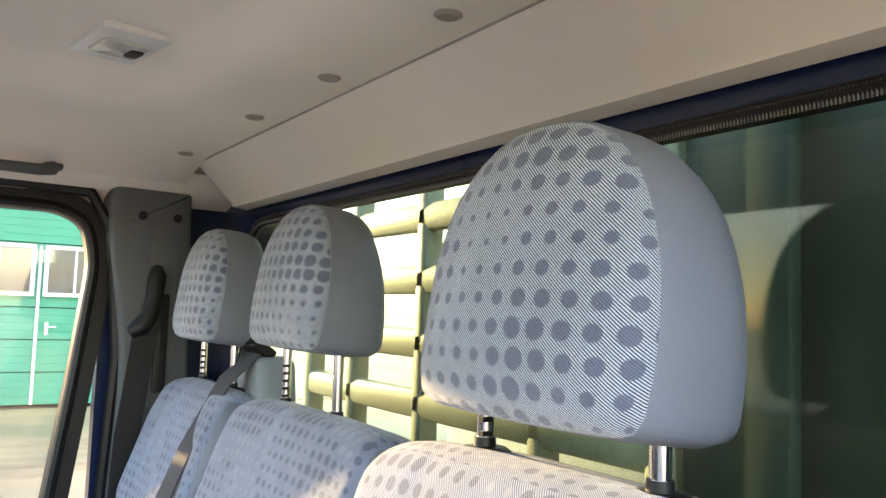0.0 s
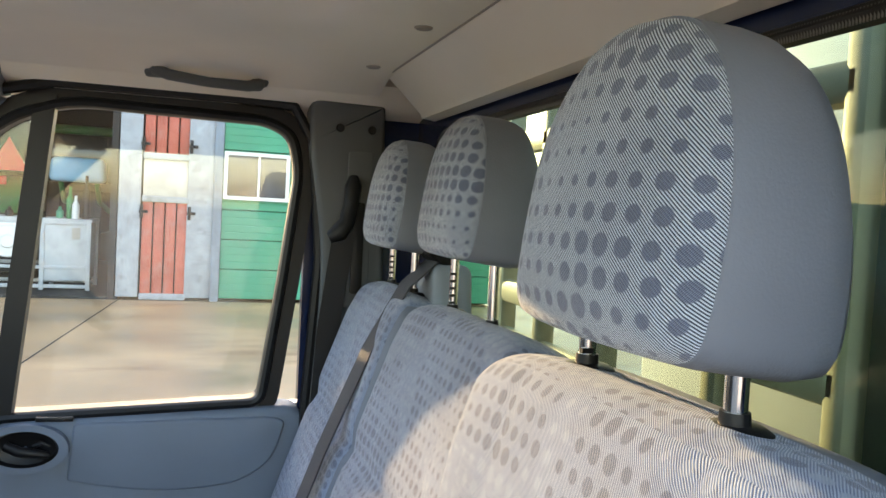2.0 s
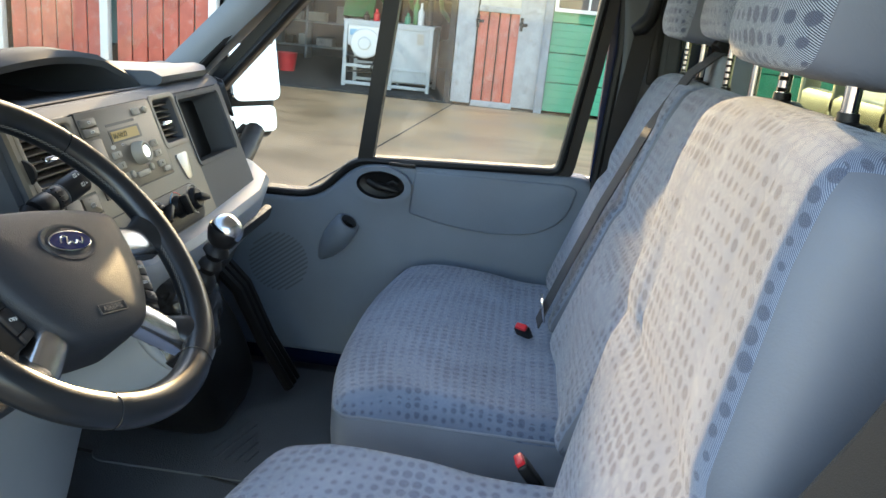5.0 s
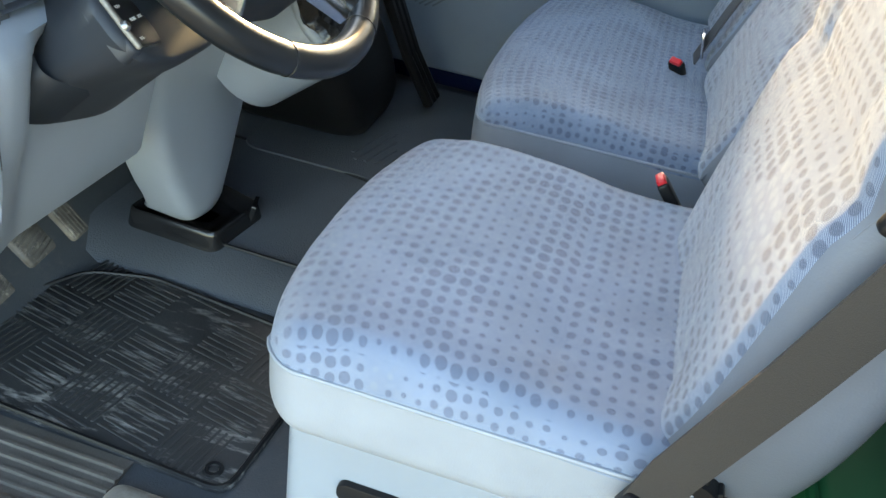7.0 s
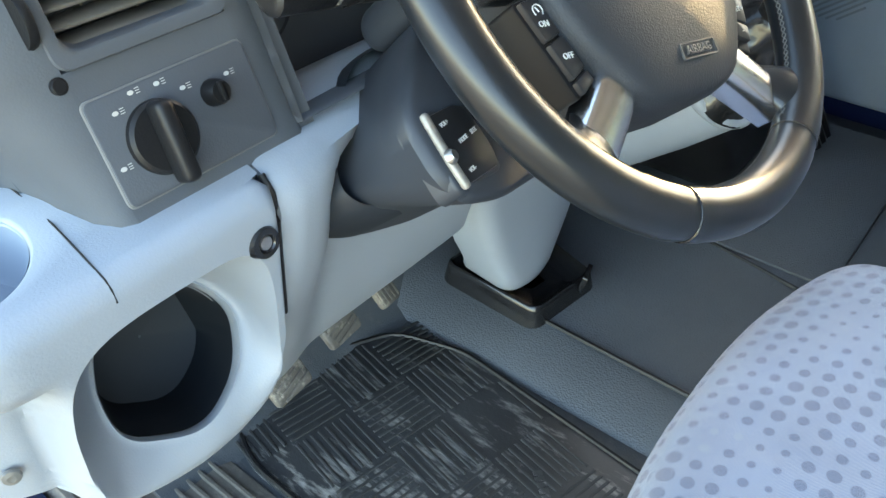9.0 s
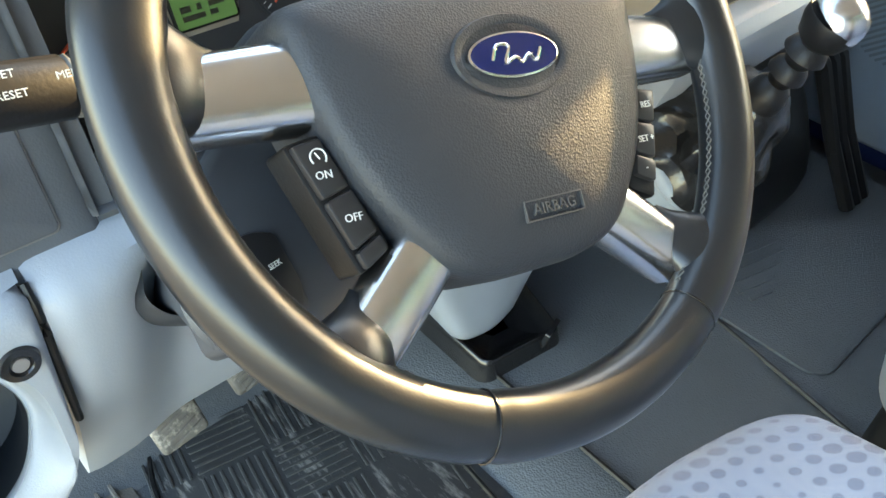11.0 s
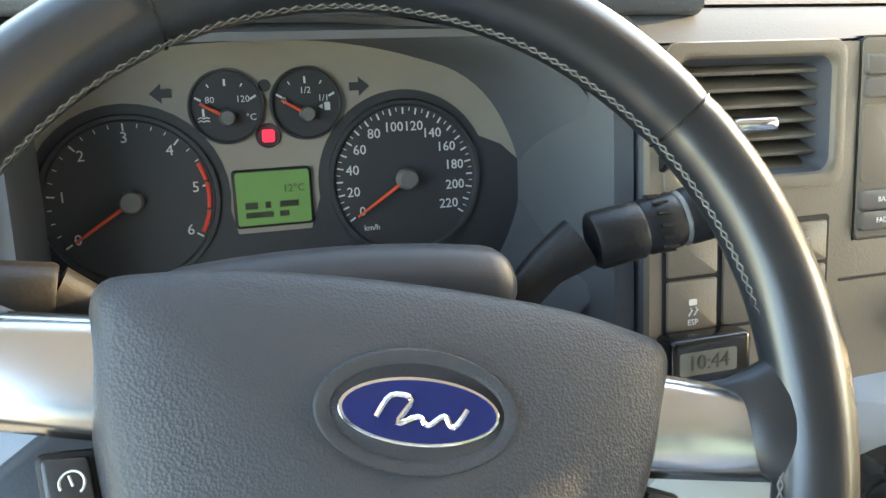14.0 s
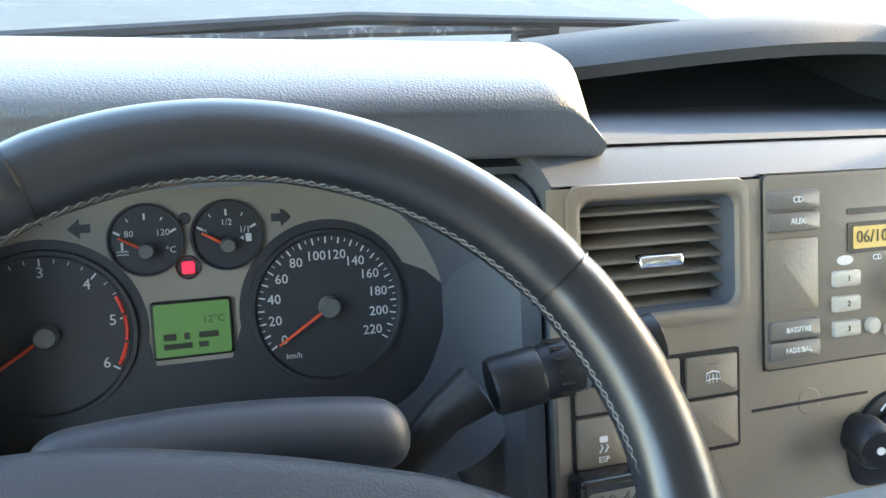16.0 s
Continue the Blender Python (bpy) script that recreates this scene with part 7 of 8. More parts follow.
def by_angle(pts, c, n):
    """An outline met by n rays from the point c inside it."""
    out = []
    for k in range(n):
        d = Vector((math.cos(2 * math.pi * k / n), math.sin(2 * math.pi * k / n)))
        far = 0.0
        for p, q in zip(pts, pts[1:] + pts[:1]):
            p, e = Vector(p) - Vector(c), Vector(q) - Vector(p)
            w = d.x * e.y - d.y * e.x
            if abs(w) > 1e-9:
                f, g = (p.x * e.y - p.y * e.x) / w, (p.x * d.y - p.y * d.x) / w
                if f > 0 and -1e-6 <= g <= 1 + 1e-6:
                    far = max(far, f)
        out.append((c[0] + d.x * far, c[1] + d.y * far))
    return out


def skin_y(x, z):
    """How far forward the end panel's skin lies."""
    y = 0.131 + 0.10 * max(0.0, 1.17 - z)
    if z > 1.188:
        y += 0.018 - math.sqrt(max(0.0, 0.018 ** 2 - (z - 1.188) ** 2))
    y += 0.9 * max(0.0, -0.912 - x) ** 1.2 + 0.045 * ease(-0.940, -0.962, x)
    y += 0.042 * ease(-0.889, -0.902, x) * ease(1.158, 1.136, z)
    y += 0.36 * max(0.0, 1.025 - z) * ease(-0.90, -0.87, x)
    y += 0.006 * ease(-0.7155, -0.7095, x)
    return y


CX, CY = -0.903, 0.214


def ledge_z(y):
    return 1.206 + 0.107 * (min(max(y, 0.14), 0.225) - 0.15) - 0.137 * max(0.0, y - 0.225)


nrm = Vector((-0.13, -0.81, 0.575)).normalized()
rgt = Vector((0.877, -0.365, -0.313)).normalized()
HOLD = frm((-0.790, 0.195, 1.063), rgt, nrm.cross(rgt)) @ Matrix.Diagonal((1.10, 1.0, 1.0, 1.0))
hole = rounded([(-0.032, -0.064), (0.025, -0.066), (0.052, -0.020), (0.050, 0.030), (0.020, 0.056), (-0.025, 0.052), (-0.050, 0.015), (-0.048, -0.030)], 0.024, 6)
hole = by_angle(hole, (0.0, 0.0), 120)
edge = rounded([(-0.7095, 1.2058), (-0.962, 1.2058), (-0.962, 1.150), (-0.9385, 1.142), (-0.938, 1.030), (-0.908, 1.024), (-0.874, 1.000), (-0.838, 0.977), (-0.795, 0.962), (-0.762, 0.969), (-0.738, 0.992), (-0.7145, 1.05)], [0.0, 0.0, 0.008, 0.006, 0.004, 0.012, 0.02, 0.02, 0.02, 0.02, 0.02, 0.03], 5)
rows = [[] for i in range(26)]
for x, y in hole:
    for i, (k, z) in enumerate(((0.985, -0.022), (0.99, -0.008), (1.0, -0.001), (1.02, 0.0015), (1.05, 0.001))):
        rows[i].append(HOLD @ Vector((x * k, y * k, z)))
    h0, h1 = HOLD @ Vector((x * 1.05, y * 1.05, 0.001)), HOLD @ Vector((x * 1.20, y * 1.20, 0.003))
    c = Vector((-0.795, 1.062))
    d = Vector((h0.x, h0.z)) - c
    far = 0.0
    for p, q in zip(edge, edge[1:] + edge[:1]):
        p, e = Vector(p) - c, Vector(q) - Vector(p)
        w = d.x * e.y - d.y * e.x
        if abs(w) > 1e-9:
            f, g = (p.x * e.y - p.y * e.x) / w, (p.x * d.y - p.y * d.x) / w
            if f > 0 and -1e-6 <= g <= 1 + 1e-6:
                far = max(far, f)
    wide = 0.073 if d.x > 0 else 0.096
    n = 2.6 if d.y < 0 else 4.0
    t = ((abs(d.x) / wide) ** n + (abs(d.y) / (0.094 if d.y < 0 else 0.108)) ** n) ** (-1 / n)
    t = min(t, far - 0.02 * (far - 1))
    bx, bz = c.x + d.x * t, c.y + d.y * t
    b0 = Vector((bx, skin_y(bx, bz), bz))
    w = ease(0.99, 1.09, bz)
    b1 = b0 + Vector((0, -0.026 + 0.034 * w, 0.0))
    for i in range(9):
        q = (i + 1) / 9
        rows[5 + i].append(h0 * (1 - q) ** 3 + h1 * 3 * (1 - q) ** 2 * q + b1 * 3 * (1 - q) * q * q + b0 * q ** 3)
    for i in range(12):
        q = t + (far - t) * (i + 1) / 12
        bx, bz = c.x + d.x * q, c.y + d.y * q
        rows[14 + i].append(Vector((bx, skin_y(bx, bz), bz)))
rows.append([p + Vector((0.004 * (p.x < -0.93) - 0.001 * (p.x > -0.72), 0.03 if p.z < 1.2 else 0.004, 0)) for p in rows[-1]])
bm = bmesh.new()
loft(bm, rows, caps=False)
endp = part("end_panel", bm, "lower", low, angle=60)
# inside of the holder: depth shade comes from its near black colour
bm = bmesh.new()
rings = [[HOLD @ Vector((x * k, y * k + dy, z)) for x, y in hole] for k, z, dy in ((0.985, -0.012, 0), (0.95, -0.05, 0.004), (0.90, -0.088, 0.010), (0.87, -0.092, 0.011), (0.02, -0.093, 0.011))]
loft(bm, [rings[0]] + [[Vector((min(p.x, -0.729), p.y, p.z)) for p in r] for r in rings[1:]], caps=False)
part("holder_well", bm, "well", endp, "smooth holder inside, shade in its colour")
# ledge
top = by_angle([(-0.708, 0.395), (-0.962, 0.395)] + [(-0.962 + 0.254 * k / 40, skin_y(-0.962 + 0.254 * k / 40, 1.2058)) for k in range(41)], (CX, CY), 120)
rings = []
for r, z in ((0.0505, -0.005), (0.0520, -0.0018), (0.0545, 0.0)):
    rings.append([Vector((CX + math.cos(2 * math.pi * k / 120) * r, CY + math.sin(2 * math.pi * k / 120) * r, z)) for k in range(120)])
for r in rings:
    for p in r:
        p.z += ledge_z(p.y)
for k in (0.3, 0.6, 0.85, 0.95, 1.0):
    rings.append([Vector((p.x + (x - p.x) * k, p.y + (y - p.y) * k, ledge_z(p.y + (y - p.y) * k) )) for p, (x, y) in zip(rings[2], top)])
bm = bmesh.new()
loft(bm, rings, caps=False)
part("ledge", bm, "lower", endp, angle=50)
bm = bmesh.new()
lathe(bm, pose(CX, CY, ledge_z(CY), 6.1, 0, 0), [(0.0512, -0.003), (0.0495, -0.02), (0.0475, -0.050), (0.043, -0.055), (0, -0.055)], 48)
part("cup_recess", bm, "cup", endp, "cup recess, inner shade in its blue grey colour")
bm = bmesh.new()
tube(bm, [(x, y, ledge_z(y) + 0.0004) for x, y in ((-0.823, 0.357), (-0.826, 0.30), (-0.830, 0.254), (-0.835, 0.20), (-0.840, 0.152))] + [(-0.8405, 0.1440, 1.2050), (-0.8406, 0.1383, 1.2025), (-0.8408, 0.1334, 1.197), (-0.841, 0.1310, 1.188)], 0.0007, 6)
part("seam", bm, "black", endp, "thin dark joint")
bm = bmesh.new()
tube(bm, [(-0.7075, skin_y(-0.712, z) + 0.006, z) for z in [1.204 - 0.012 * k for k in range(12)]], 0.0030, 8)
part("gap_strip", bm, "black", endp, "dark gap beside the knee panel")
# key lock
bm = bmesh.new()
m = frm((-0.729, 0.133, 1.166), (1, 0.0, 0), (0, 0.1, 1))
lathe(bm, m, [(0, 0.004), (0.006, 0.004), (0.0075, 0.0065), (0.0115, 0.006), (0.0135, 0.0), (0, 0)], 28)
k = part("bonnet_lock", bm, "gloss", low, "black key lock")
bm = bmesh.new()
lathe(bm, m, [(0, 0.0055), (0.005, 0.0055), (0.0055, 0.004), (0, 0.004)], 20)
part("lock_barrel", bm, "steel", k)
bm = bmesh.new()
m = frm((-0.925, 0.184, 1.060), (0.9, -0.4, 0), (0, 0.1, 1))
lathe(bm, m, [(0, 0.002), (0.003, 0.003), (0.006, 0.002), (0.007, 0), (0, 0)], 16)
part("screw", bm, "hub", low)

# pale band under the centre and passenger face
bm = bmesh.new()
prof = [(0.20, 1.196), (0.100, 1.193), (0.080, 1.186), (0.072, 1.172), (0.076, 1.150), (0.105, 1.08), (0.17, 1.0), (0.30, 0.96), (0.34, 1.10)]
loft(bm, [[Vector((x, y + 0.9 * bulge(x) + e, z + dz)) for y, z in prof] for x, e, dz in ((-0.120, 0.03, 0.0), (-0.112, 0.008, 0), (-0.09, 0.0, 0.0), (0.10, 0.0, 0.0), (0.20, 0.0, 0.002), (0.42, 0, 0.012), (0.55, 0, 0.02), (0.66, 0, 0.022), (0.74, 0.02, 0.02), (0.755, 0.05, 0.015))])
band = part("pale_band", bm, "lower", low)
bm = bmesh.new()
box(bm, frm((0.36, 0.090, 1.125), (1, 0, 0.02), (0, -0.3, 1)), (0.30, 0.035, 0.02), (0, 0, 0), 0.008)
part("pocket_slot", bm, "black", band, "dark pocket slot")
# black lower glovebox area and heater duct
bm = bmesh.new()
loft(bm, [[Vector((x, y + 0.8 * bulge(x), z)) for y, z in ((0.14, 1.05), (0.19, 0.93), (0.30, 0.84), (0.60, 0.84), (0.60, 1.0), (0.3, 1.05))] for x in (-0.02, 0.2, 0.5, 0.74)])
part("under_tray", bm, "black", low, "black under-dash tray")

# centre stack foot
bm = bmesh.new()
rings = []
for z, x0, x1, y0 in ((1.10, -0.332, 0.044, 0.190), (1.05, -0.328, 0.050, 0.208), (1.00, -0.320, 0.054, 0.225), (0.96, -0.310, 0.052, 0.238), (0.92, -0.297, 0.049, 0.249), (0.87, -0.279, 0.037, 0.257), (0.82, -0.259, 0.020, 0.262), (0.78, -0.242, 0.002, 0.264), (0.74, -0.226, -0.019, 0.264), (0.70, -0.206, -0.046, 0.264), (0.675, -0.196, -0.062, 0.265), (0.662, -0.189, -0.068, 0.270), (0.656, -0.178, -0.078, 0.282)):
    rings.append([Vector((x, y, z)) for x, y in rounded([(x0, y0), ((x0 + x1) / 2, y0 - 0.014), (x1, y0), (x1 + 0.012, y0 + 0.12), (x0 + 0.012, y0 + 0.10)], [0.034, 0.08, 0.034, 0.01, 0.01], 6)])
loft(bm, rings)
foot = part("stack_foot", bm, "lower", low, "pale tapered centre foot", angle=60)
bm = bmesh.new()
rings = []
tray = rounded([(-0.172, 0.226), (-0.030, 0.206), (0.030, 0.40), (-0.165, 0.42)], [0.022, 0.014, 0.02, 0.02], 6)
for z, g in ((0.572, 0.012), (0.606, 0.007), (0.628, 0.002), (0.636, 0.0), (0.6385, -0.003), (0.637, -0.007), (0.620, -0.011), (0.612, -0.03), (0.611, -0.06)):
    rings.append([Vector((x, y, z)) for x, y in inset(tray, -g)])
loft(bm, rings)
bk = part("foot_bracket", bm, "gloss", low, "glossy black foot bracket", angle=60)
bm = bmesh.new()
ring_plate(bm, frm((-0.050, 0.214, 0.634), (1, 0.3, 0), (0, -0.25, 1)), rrect(0.042, 0.036, 0.004), rrect(0.028, 0.022, 0.003), 0, 0.008)
part("clip", bm, "gloss", bk)

# ---- steering wheel ----
wheel = thing("steering_wheel", (-0.472, 0.0065, 1.3276), "black leather steering wheel with silver spokes", "steering wheel")
R = 0.1935


def rim_point(a, rr=0.0, z=0.0):
    return WHEEL @ Vector(((R + rr) * math.cos(radians(a)), (R + rr) * math.sin(radians(a)), z))


bm = bmesh.new()
NA, NS = 144, 18
rows = []
SEAMS = (50, 128, 250, 301)
for i in range(NA):
    a = 360 * i / NA
    near = min(abs((a - s + 180) % 360 - 180) for s in SEAMS)
    f = 1 - 0.05 * math.exp(-(near / 1.3) ** 2)
    grip = 1 + 0.08 * (math.exp(-((a - 12) / 9) ** 2) + math.exp(-((a - 168) / 9) ** 2))
    rows.append([bm.verts.new(rim_point(a, 0.0190 * f * grip * math.cos(q), 0.0170 * f * math.sin(q))) for q in [2 * math.pi * k / NS for k in range(NS)]])
for i in range(NA):
    for k in range(NS):
        bm.faces.new((rows[i][k], rows[(i + 1) % NA][k], rows[(i + 1) % NA][(k + 1) % NS], rows[i][(k + 1) % NS]))
bmesh.ops.recalc_face_normals(bm, faces=bm.faces[:])
rim = part("rim", bm, "leather", wheel)
for a in SEAMS:
    bm = bmesh.new()
    tube(bm, [rim_point(a, 0.0187 * math.cos(q), 0.0167 * math.sin(q)) for q in [2 * math.pi * k / 24 for k in range(24)]], 0.0007, 5, closed=True, up=WHEEL.to_3x3() @ Vector((-math.sin(radians(a)), math.cos(radians(a)), 0)))
    part("seam", bm, "leather_soft", rim, "stitched leather seam")
# crossed stitching on the inner side of the rim
bm = bmesh.new()
for a0, a1 in ((-40, 38), (38, 142), (142, 222), (304, 318), (224, 236)):
    n = int((a1 - a0) * 0.56)
    for k in range(n):
        for s in (-1, 1):
            q = [rim_point(a0 + (a1 - a0) * (k + t) / n, -0.0190 * math.cos(w), 0.0172 * math.sin(w)) for t, w in ((0.0, 0.08 + s * 0.10), (0.5, 0.08), (1.0, 0.08 - s * 0.10))]
            tube(bm, q, 0.00052, 4)
tagged(part("stitching", bm, "thread", rim, "grey crossed stitching"), kind="stuff")
# airbag cover
pad = rounded([(-0.122, 0.041), (-0.112, -0.018), (-0.095, -0.062), (-0.062, -0.104), (-0.03, -0.114), (0.03, -0.114), (0.062, -0.104), (0.095, -0.062), (0.112, -0.018), (0.122, 0.041), (0.075, 0.0515), (0.0, 0.055), (-0.075, 0.0515)], [0.012, 0.03, 0.04, 0.03, 0.03, 0.03, 0.03, 0.04, 0.03, 0.012, 0.05, 0.08, 0.05], 5)
bm = bmesh.new()
NP = len(pad)
rings = []
for s, z in ((1.0, -0.055), (1.005, -0.020), (1.0, -0.006), (0.985, 0.001), (0.955, 0.006), (0.90, 0.009), (0.75, 0.013), (0.5, 0.016), (0.25, 0.0175), (0.03, 0.018)):
    rings.append([WHEEL @ Vector((x * s, (y + 0.03) * s - 0.03, z - 0.02 * max(0, y) ** 1.2 * 2)) for x, y in pad])
loft(bm, rings)
cover = part("airbag_cover", bm, "pad", wheel, "grained charcoal airbag cover")


def pad_z(x, y):
    """Height of the cover's skin near its middle."""
    k = max(abs(x) / 0.115, abs(y + 0.03) / 0.08)
    return 0.018 - 0.0065 * k ** 2


# badge: plain oval with a rim and a plain wavy bar
bm = bmesh.new()
loft(bm, [[WHEEL @ Vector((x + 0.004, y + 0.001, z)) for x, y in oval(a, b, 44)] for a, b, z in ((0.040, 0.024, 0.0155), (0.039, 0.0230, 0.0178), (0.0355, 0.0195, 0.0178), (0.034, 0.018, 0.0168))], caps=False)
part("badge_surround", bm, "pad", cover, "smooth ring round the badge")
bm = bmesh.new()
slab(bm, WHEEL, oval(0.0315, 0.0130, 44, (0.004, 0.001)), 0.014, 0.0192, 0.001)
badge = part("badge", bm, "chrome", cover, "oval badge with a bright rim")
bm = bmesh.new()
slab(bm, WHEEL, oval(0.0298, 0.0115, 44, (0.004, 0.001)), 0.019, 0.0197)
part("enamel", bm, "blue", badge, "dark blue enamel")
bm = bmesh.new()
curve = [(-0.017, -0.003), (-0.012, 0.005), (-0.004, 0.004), (-0.009, -0.005), (-0.001, -0.002), (0.003, -0.005), (0.009, -0.001), (0.013, -0.005), (0.019, 0.004)]
fine = []
for i in range(len(curve) - 1):
    for q in range(4):
        t = q / 4
        p0, p1, p2, p3 = (Vector(curve[max(0, min(len(curve) - 1, i + d))]) for d in (-1, 0, 1, 2))
        fine.append(0.5 * (2 * p1 + (p2 - p0) * t + (2 * p0 - 5 * p1 + 4 * p2 - p3) * t * t + (3 * p1 - p0 - 3 * p2 + p3) * t ** 3))
tube(bm, [WHEEL @ Vector((p.x + 0.004, p.y + 0.001, 0.0198)) for p in fine], 0.0011, 6)
part("flourish", bm, "chrome", badge, "bright plain flourish")
bm = bmesh.new()
ring_plate(bm, WHEEL, rrect(0.042, 0.0115, 0.001, (0.006, -0.083)), rrect(0.0405, 0.010, 0.001, (0.006, -0.083)), 0.009, 0.0158)
fr = part("word_frame", bm, "pad_smooth", cover, "moulded frame")
words("AIRBAG", 0.0088, at(WHEEL, 0.006, -0.083, 0.0150), "pad_smooth", cover, depth=0.0008)


def spoke(name, quad, z0, z1, mat="silver", label="satin silver spoke", out=0.006):
    bm = bmesh.new()
    a, b, c, d = (Vector(q) for q in quad)
    secs = []
    for i in range(17):
        t = i / 8 - 1
        p, q = a.lerp(d, i / 16), b.lerp(c, i / 16)
        top = [p.lerp(q, k / 5) for k in range(6)]
        drop = 0.0035 * t * t + 0.0065 * t ** 8
        ring = [WHEEL @ Vector((v.x, v.y, z1 + 0.0015 - drop - 0.004 * (k / 5) ** 2)) for k, v in enumerate(top)]
        secs.append(ring + [WHEEL @ Vector((q.x, q.y, z0)), WHEEL @ Vector((p.x, p.y, z0))])
    loft(bm, secs)
    return part(name, bm, mat, wheel, label, angle=60)


for s in (-1, 1):
    up = [(s * 0.108, -0.018), (s * 0.179, -0.016), (s * 0.178, 0.024), (s * 0.115, 0.028)]
    dn = [(s * 0.050, -0.100), (s * 0.104, -0.146), (s * 0.136, -0.124), (s * 0.080, -0.076)]
    if s < 0:
        up, dn = up[::-1], dn[::-1]
    spoke("upper_spoke", up, -0.022, 0.001)
    spoke("lower_spoke", dn, -0.024, 0.000)
    # leather webs where the spokes meet the rim
    for a, w, ln in ((4, 0.030, 0.030), (-46, 0.024, 0.024)):
        bm = bmesh.new()
        aa = a if s > 0 else 180 - a
        m = WHEEL @ pose(0, 0, 0, 0, 0, aa)
        loft(bm, [[m @ Vector((x, math.cos(q) * h, math.sin(q) * 0.0150 * k - dz)) for q in [2 * math.pi * j / 20 for j in range(20)]] for x, h, k, dz in ((R - 0.046, w * 0.55, 0.20, 0.012), (R - 0.038, w * 0.60, 0.34, 0.009), (R - 0.031, w * 0.72, 0.56, 0.006), (R - 0.022, w * 0.90, 0.74, 0.0035), (R - 0.010, w * 1.22, 0.86, 0.0015), (R - 0.002, w * 1.5, 0.85, 0.001))])
        part("leather_web", bm, "leather", rim)
    # button pods
    quad = [(s * 0.108, -0.020), (s * 0.130, -0.024), (s * 0.107, -0.093), (s * 0.086, -0.082)]
    if s > 0:
        quad = quad[::-1]
    bm = bmesh.new()
    slab(bm, WHEEL, rounded(quad, 0.004, 3), -0.03, -0.006, 0.002)
    pod = part("button_pod", bm, "black", wheel, "black button pod")
    labels = ("ON", "OFF", "") if s < 0 else ("RES", "SET +", "-")
    cuts = (0.0, 0.44, 0.84, 1.0) if s < 0 else (0.0, 0.33, 0.66, 0.88)
    for i in range(3):
        t0, t1 = cuts[i] + 0.012, cuts[i + 1] - 0.012
        def lerp(t, q):
            a = Vector((s * (0.110 + 0.018 * q), -0.022 - 0.003 * q))
            b = Vector((s * (0.088 + 0.017 * q), -0.083 - 0.009 * q))
            return tuple(a.lerp(b, t))
        q4 = [lerp(t0, 0.08), lerp(t0, 0.95), lerp(t1, 0.95), lerp(t1, 0.08)]
        if s > 0:
            q4 = q4[::-1]
        bm = bmesh.new()
        slab(bm, WHEEL, rounded(q4, 0.002, 2), -0.008, -0.0015, 0.0015)
        b = part("button", bm, "button_black", pod, "black wheel button")
        if labels[i]:
            c = Vector(lerp((t0 + t1) / 2, 0.5))
            words(labels[i], 0.0058, at(WHEEL, c.x, c.y - (0.004 if labels[i] == "ON" else 0), -0.0012), "print", b)
            if labels[i] == "ON":
                bm = bmesh.new()
                tube(bm, [at(WHEEL, c.x - 0.0005, c.y + 0.005, -0.0012) @ Vector((0.0042 * math.cos(radians(q)), 0.0042 * math.sin(radians(q)), 0)) for q in range(-40, 221, 20)], 0.0005, 4)
                tube(bm, [at(WHEEL, c.x, c.y + 0.005, -0.0012) @ Vector(p) for p in ((0, -0.001, 0), (-0.002, 0.0025, 0))], 0.0005, 4)
                part("sign", bm, "print", b)
bm = bmesh.new()
lathe(bm, WHEEL, [(0, -0.02), (0.055, -0.025), (0.052, -0.050), (0.045, -0.06), (0.04, -0.13), (0, -0.13)], 32)
part("hub", bm, "black", wheel)

# ---- column, stalks, audio pod ----
col = thing("steering_column", (-0.48, 0.13, 1.18), "black steering column shroud", "steering column")
FRONT = [(-0.184, -0.010), (-0.187, -0.058), (-0.174, -0.082), (-0.130, -0.096), (-0.050, -0.102), (0.045, -0.094), (0.085, -0.065), (0.092, -0.010), (0.070, 0.050), (-0.10, 0.050)]
BACK = [(-0.155, -0.010), (-0.166, -0.036), (-0.158, -0.052), (-0.128, -0.070), (-0.050, -0.092), (0.045, -0.085), (0.078, -0.055), (0.080, -0.005), (0.055, 0.050), (-0.09, 0.050)]
bm = bmesh.new()
rings = []
for z, k, q in ((-0.086, 0.93, 0), (-0.088, 0.97, 0), (-0.093, 1.0, 0), (-0.13, 1.0, 0.35), (-0.20, 1.0, 1), (-0.30, 0.92, 1)):
    o = rounded([(a[0] * (1 - q) + b[0] * q, a[1] * (1 - q) + b[1] * q) for a, b in zip(FRONT, BACK)], 0.03, 5)
    rings.append([COL @ Vector((-0.05 + (x + 0.05) * k, -0.03 + (y + 0.03) * k, z - 0.30 * max(0.0, min(0.10, x + 0.185)) * (z > -0.16))) for x, y in o])
loft(bm, rings)
part("shroud", bm, "shroud", col, angle=50)
# added dark ring; stands for the shaded gap between shroud and dash
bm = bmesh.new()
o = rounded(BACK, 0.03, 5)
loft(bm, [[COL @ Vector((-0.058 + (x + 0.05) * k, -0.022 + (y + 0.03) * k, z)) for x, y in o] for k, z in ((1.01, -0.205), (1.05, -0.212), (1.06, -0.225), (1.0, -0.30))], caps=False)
part("column_gap", bm, "well", col, "dark ring added as the shaded gap where the column meets the dash")
bm = bmesh.new()
rbox((0.184, 0.038, 0.13), 0.018, COL @ Matrix.Translation((-0.002, 0.067, -0.125)), 4, 6, lambda v: Vector((v.x, v.y - 0.85 * v.x * v.x - 0.03 * v.x, v.z)), bm=bm)
part("upper_shroud", bm, "shroud", col)
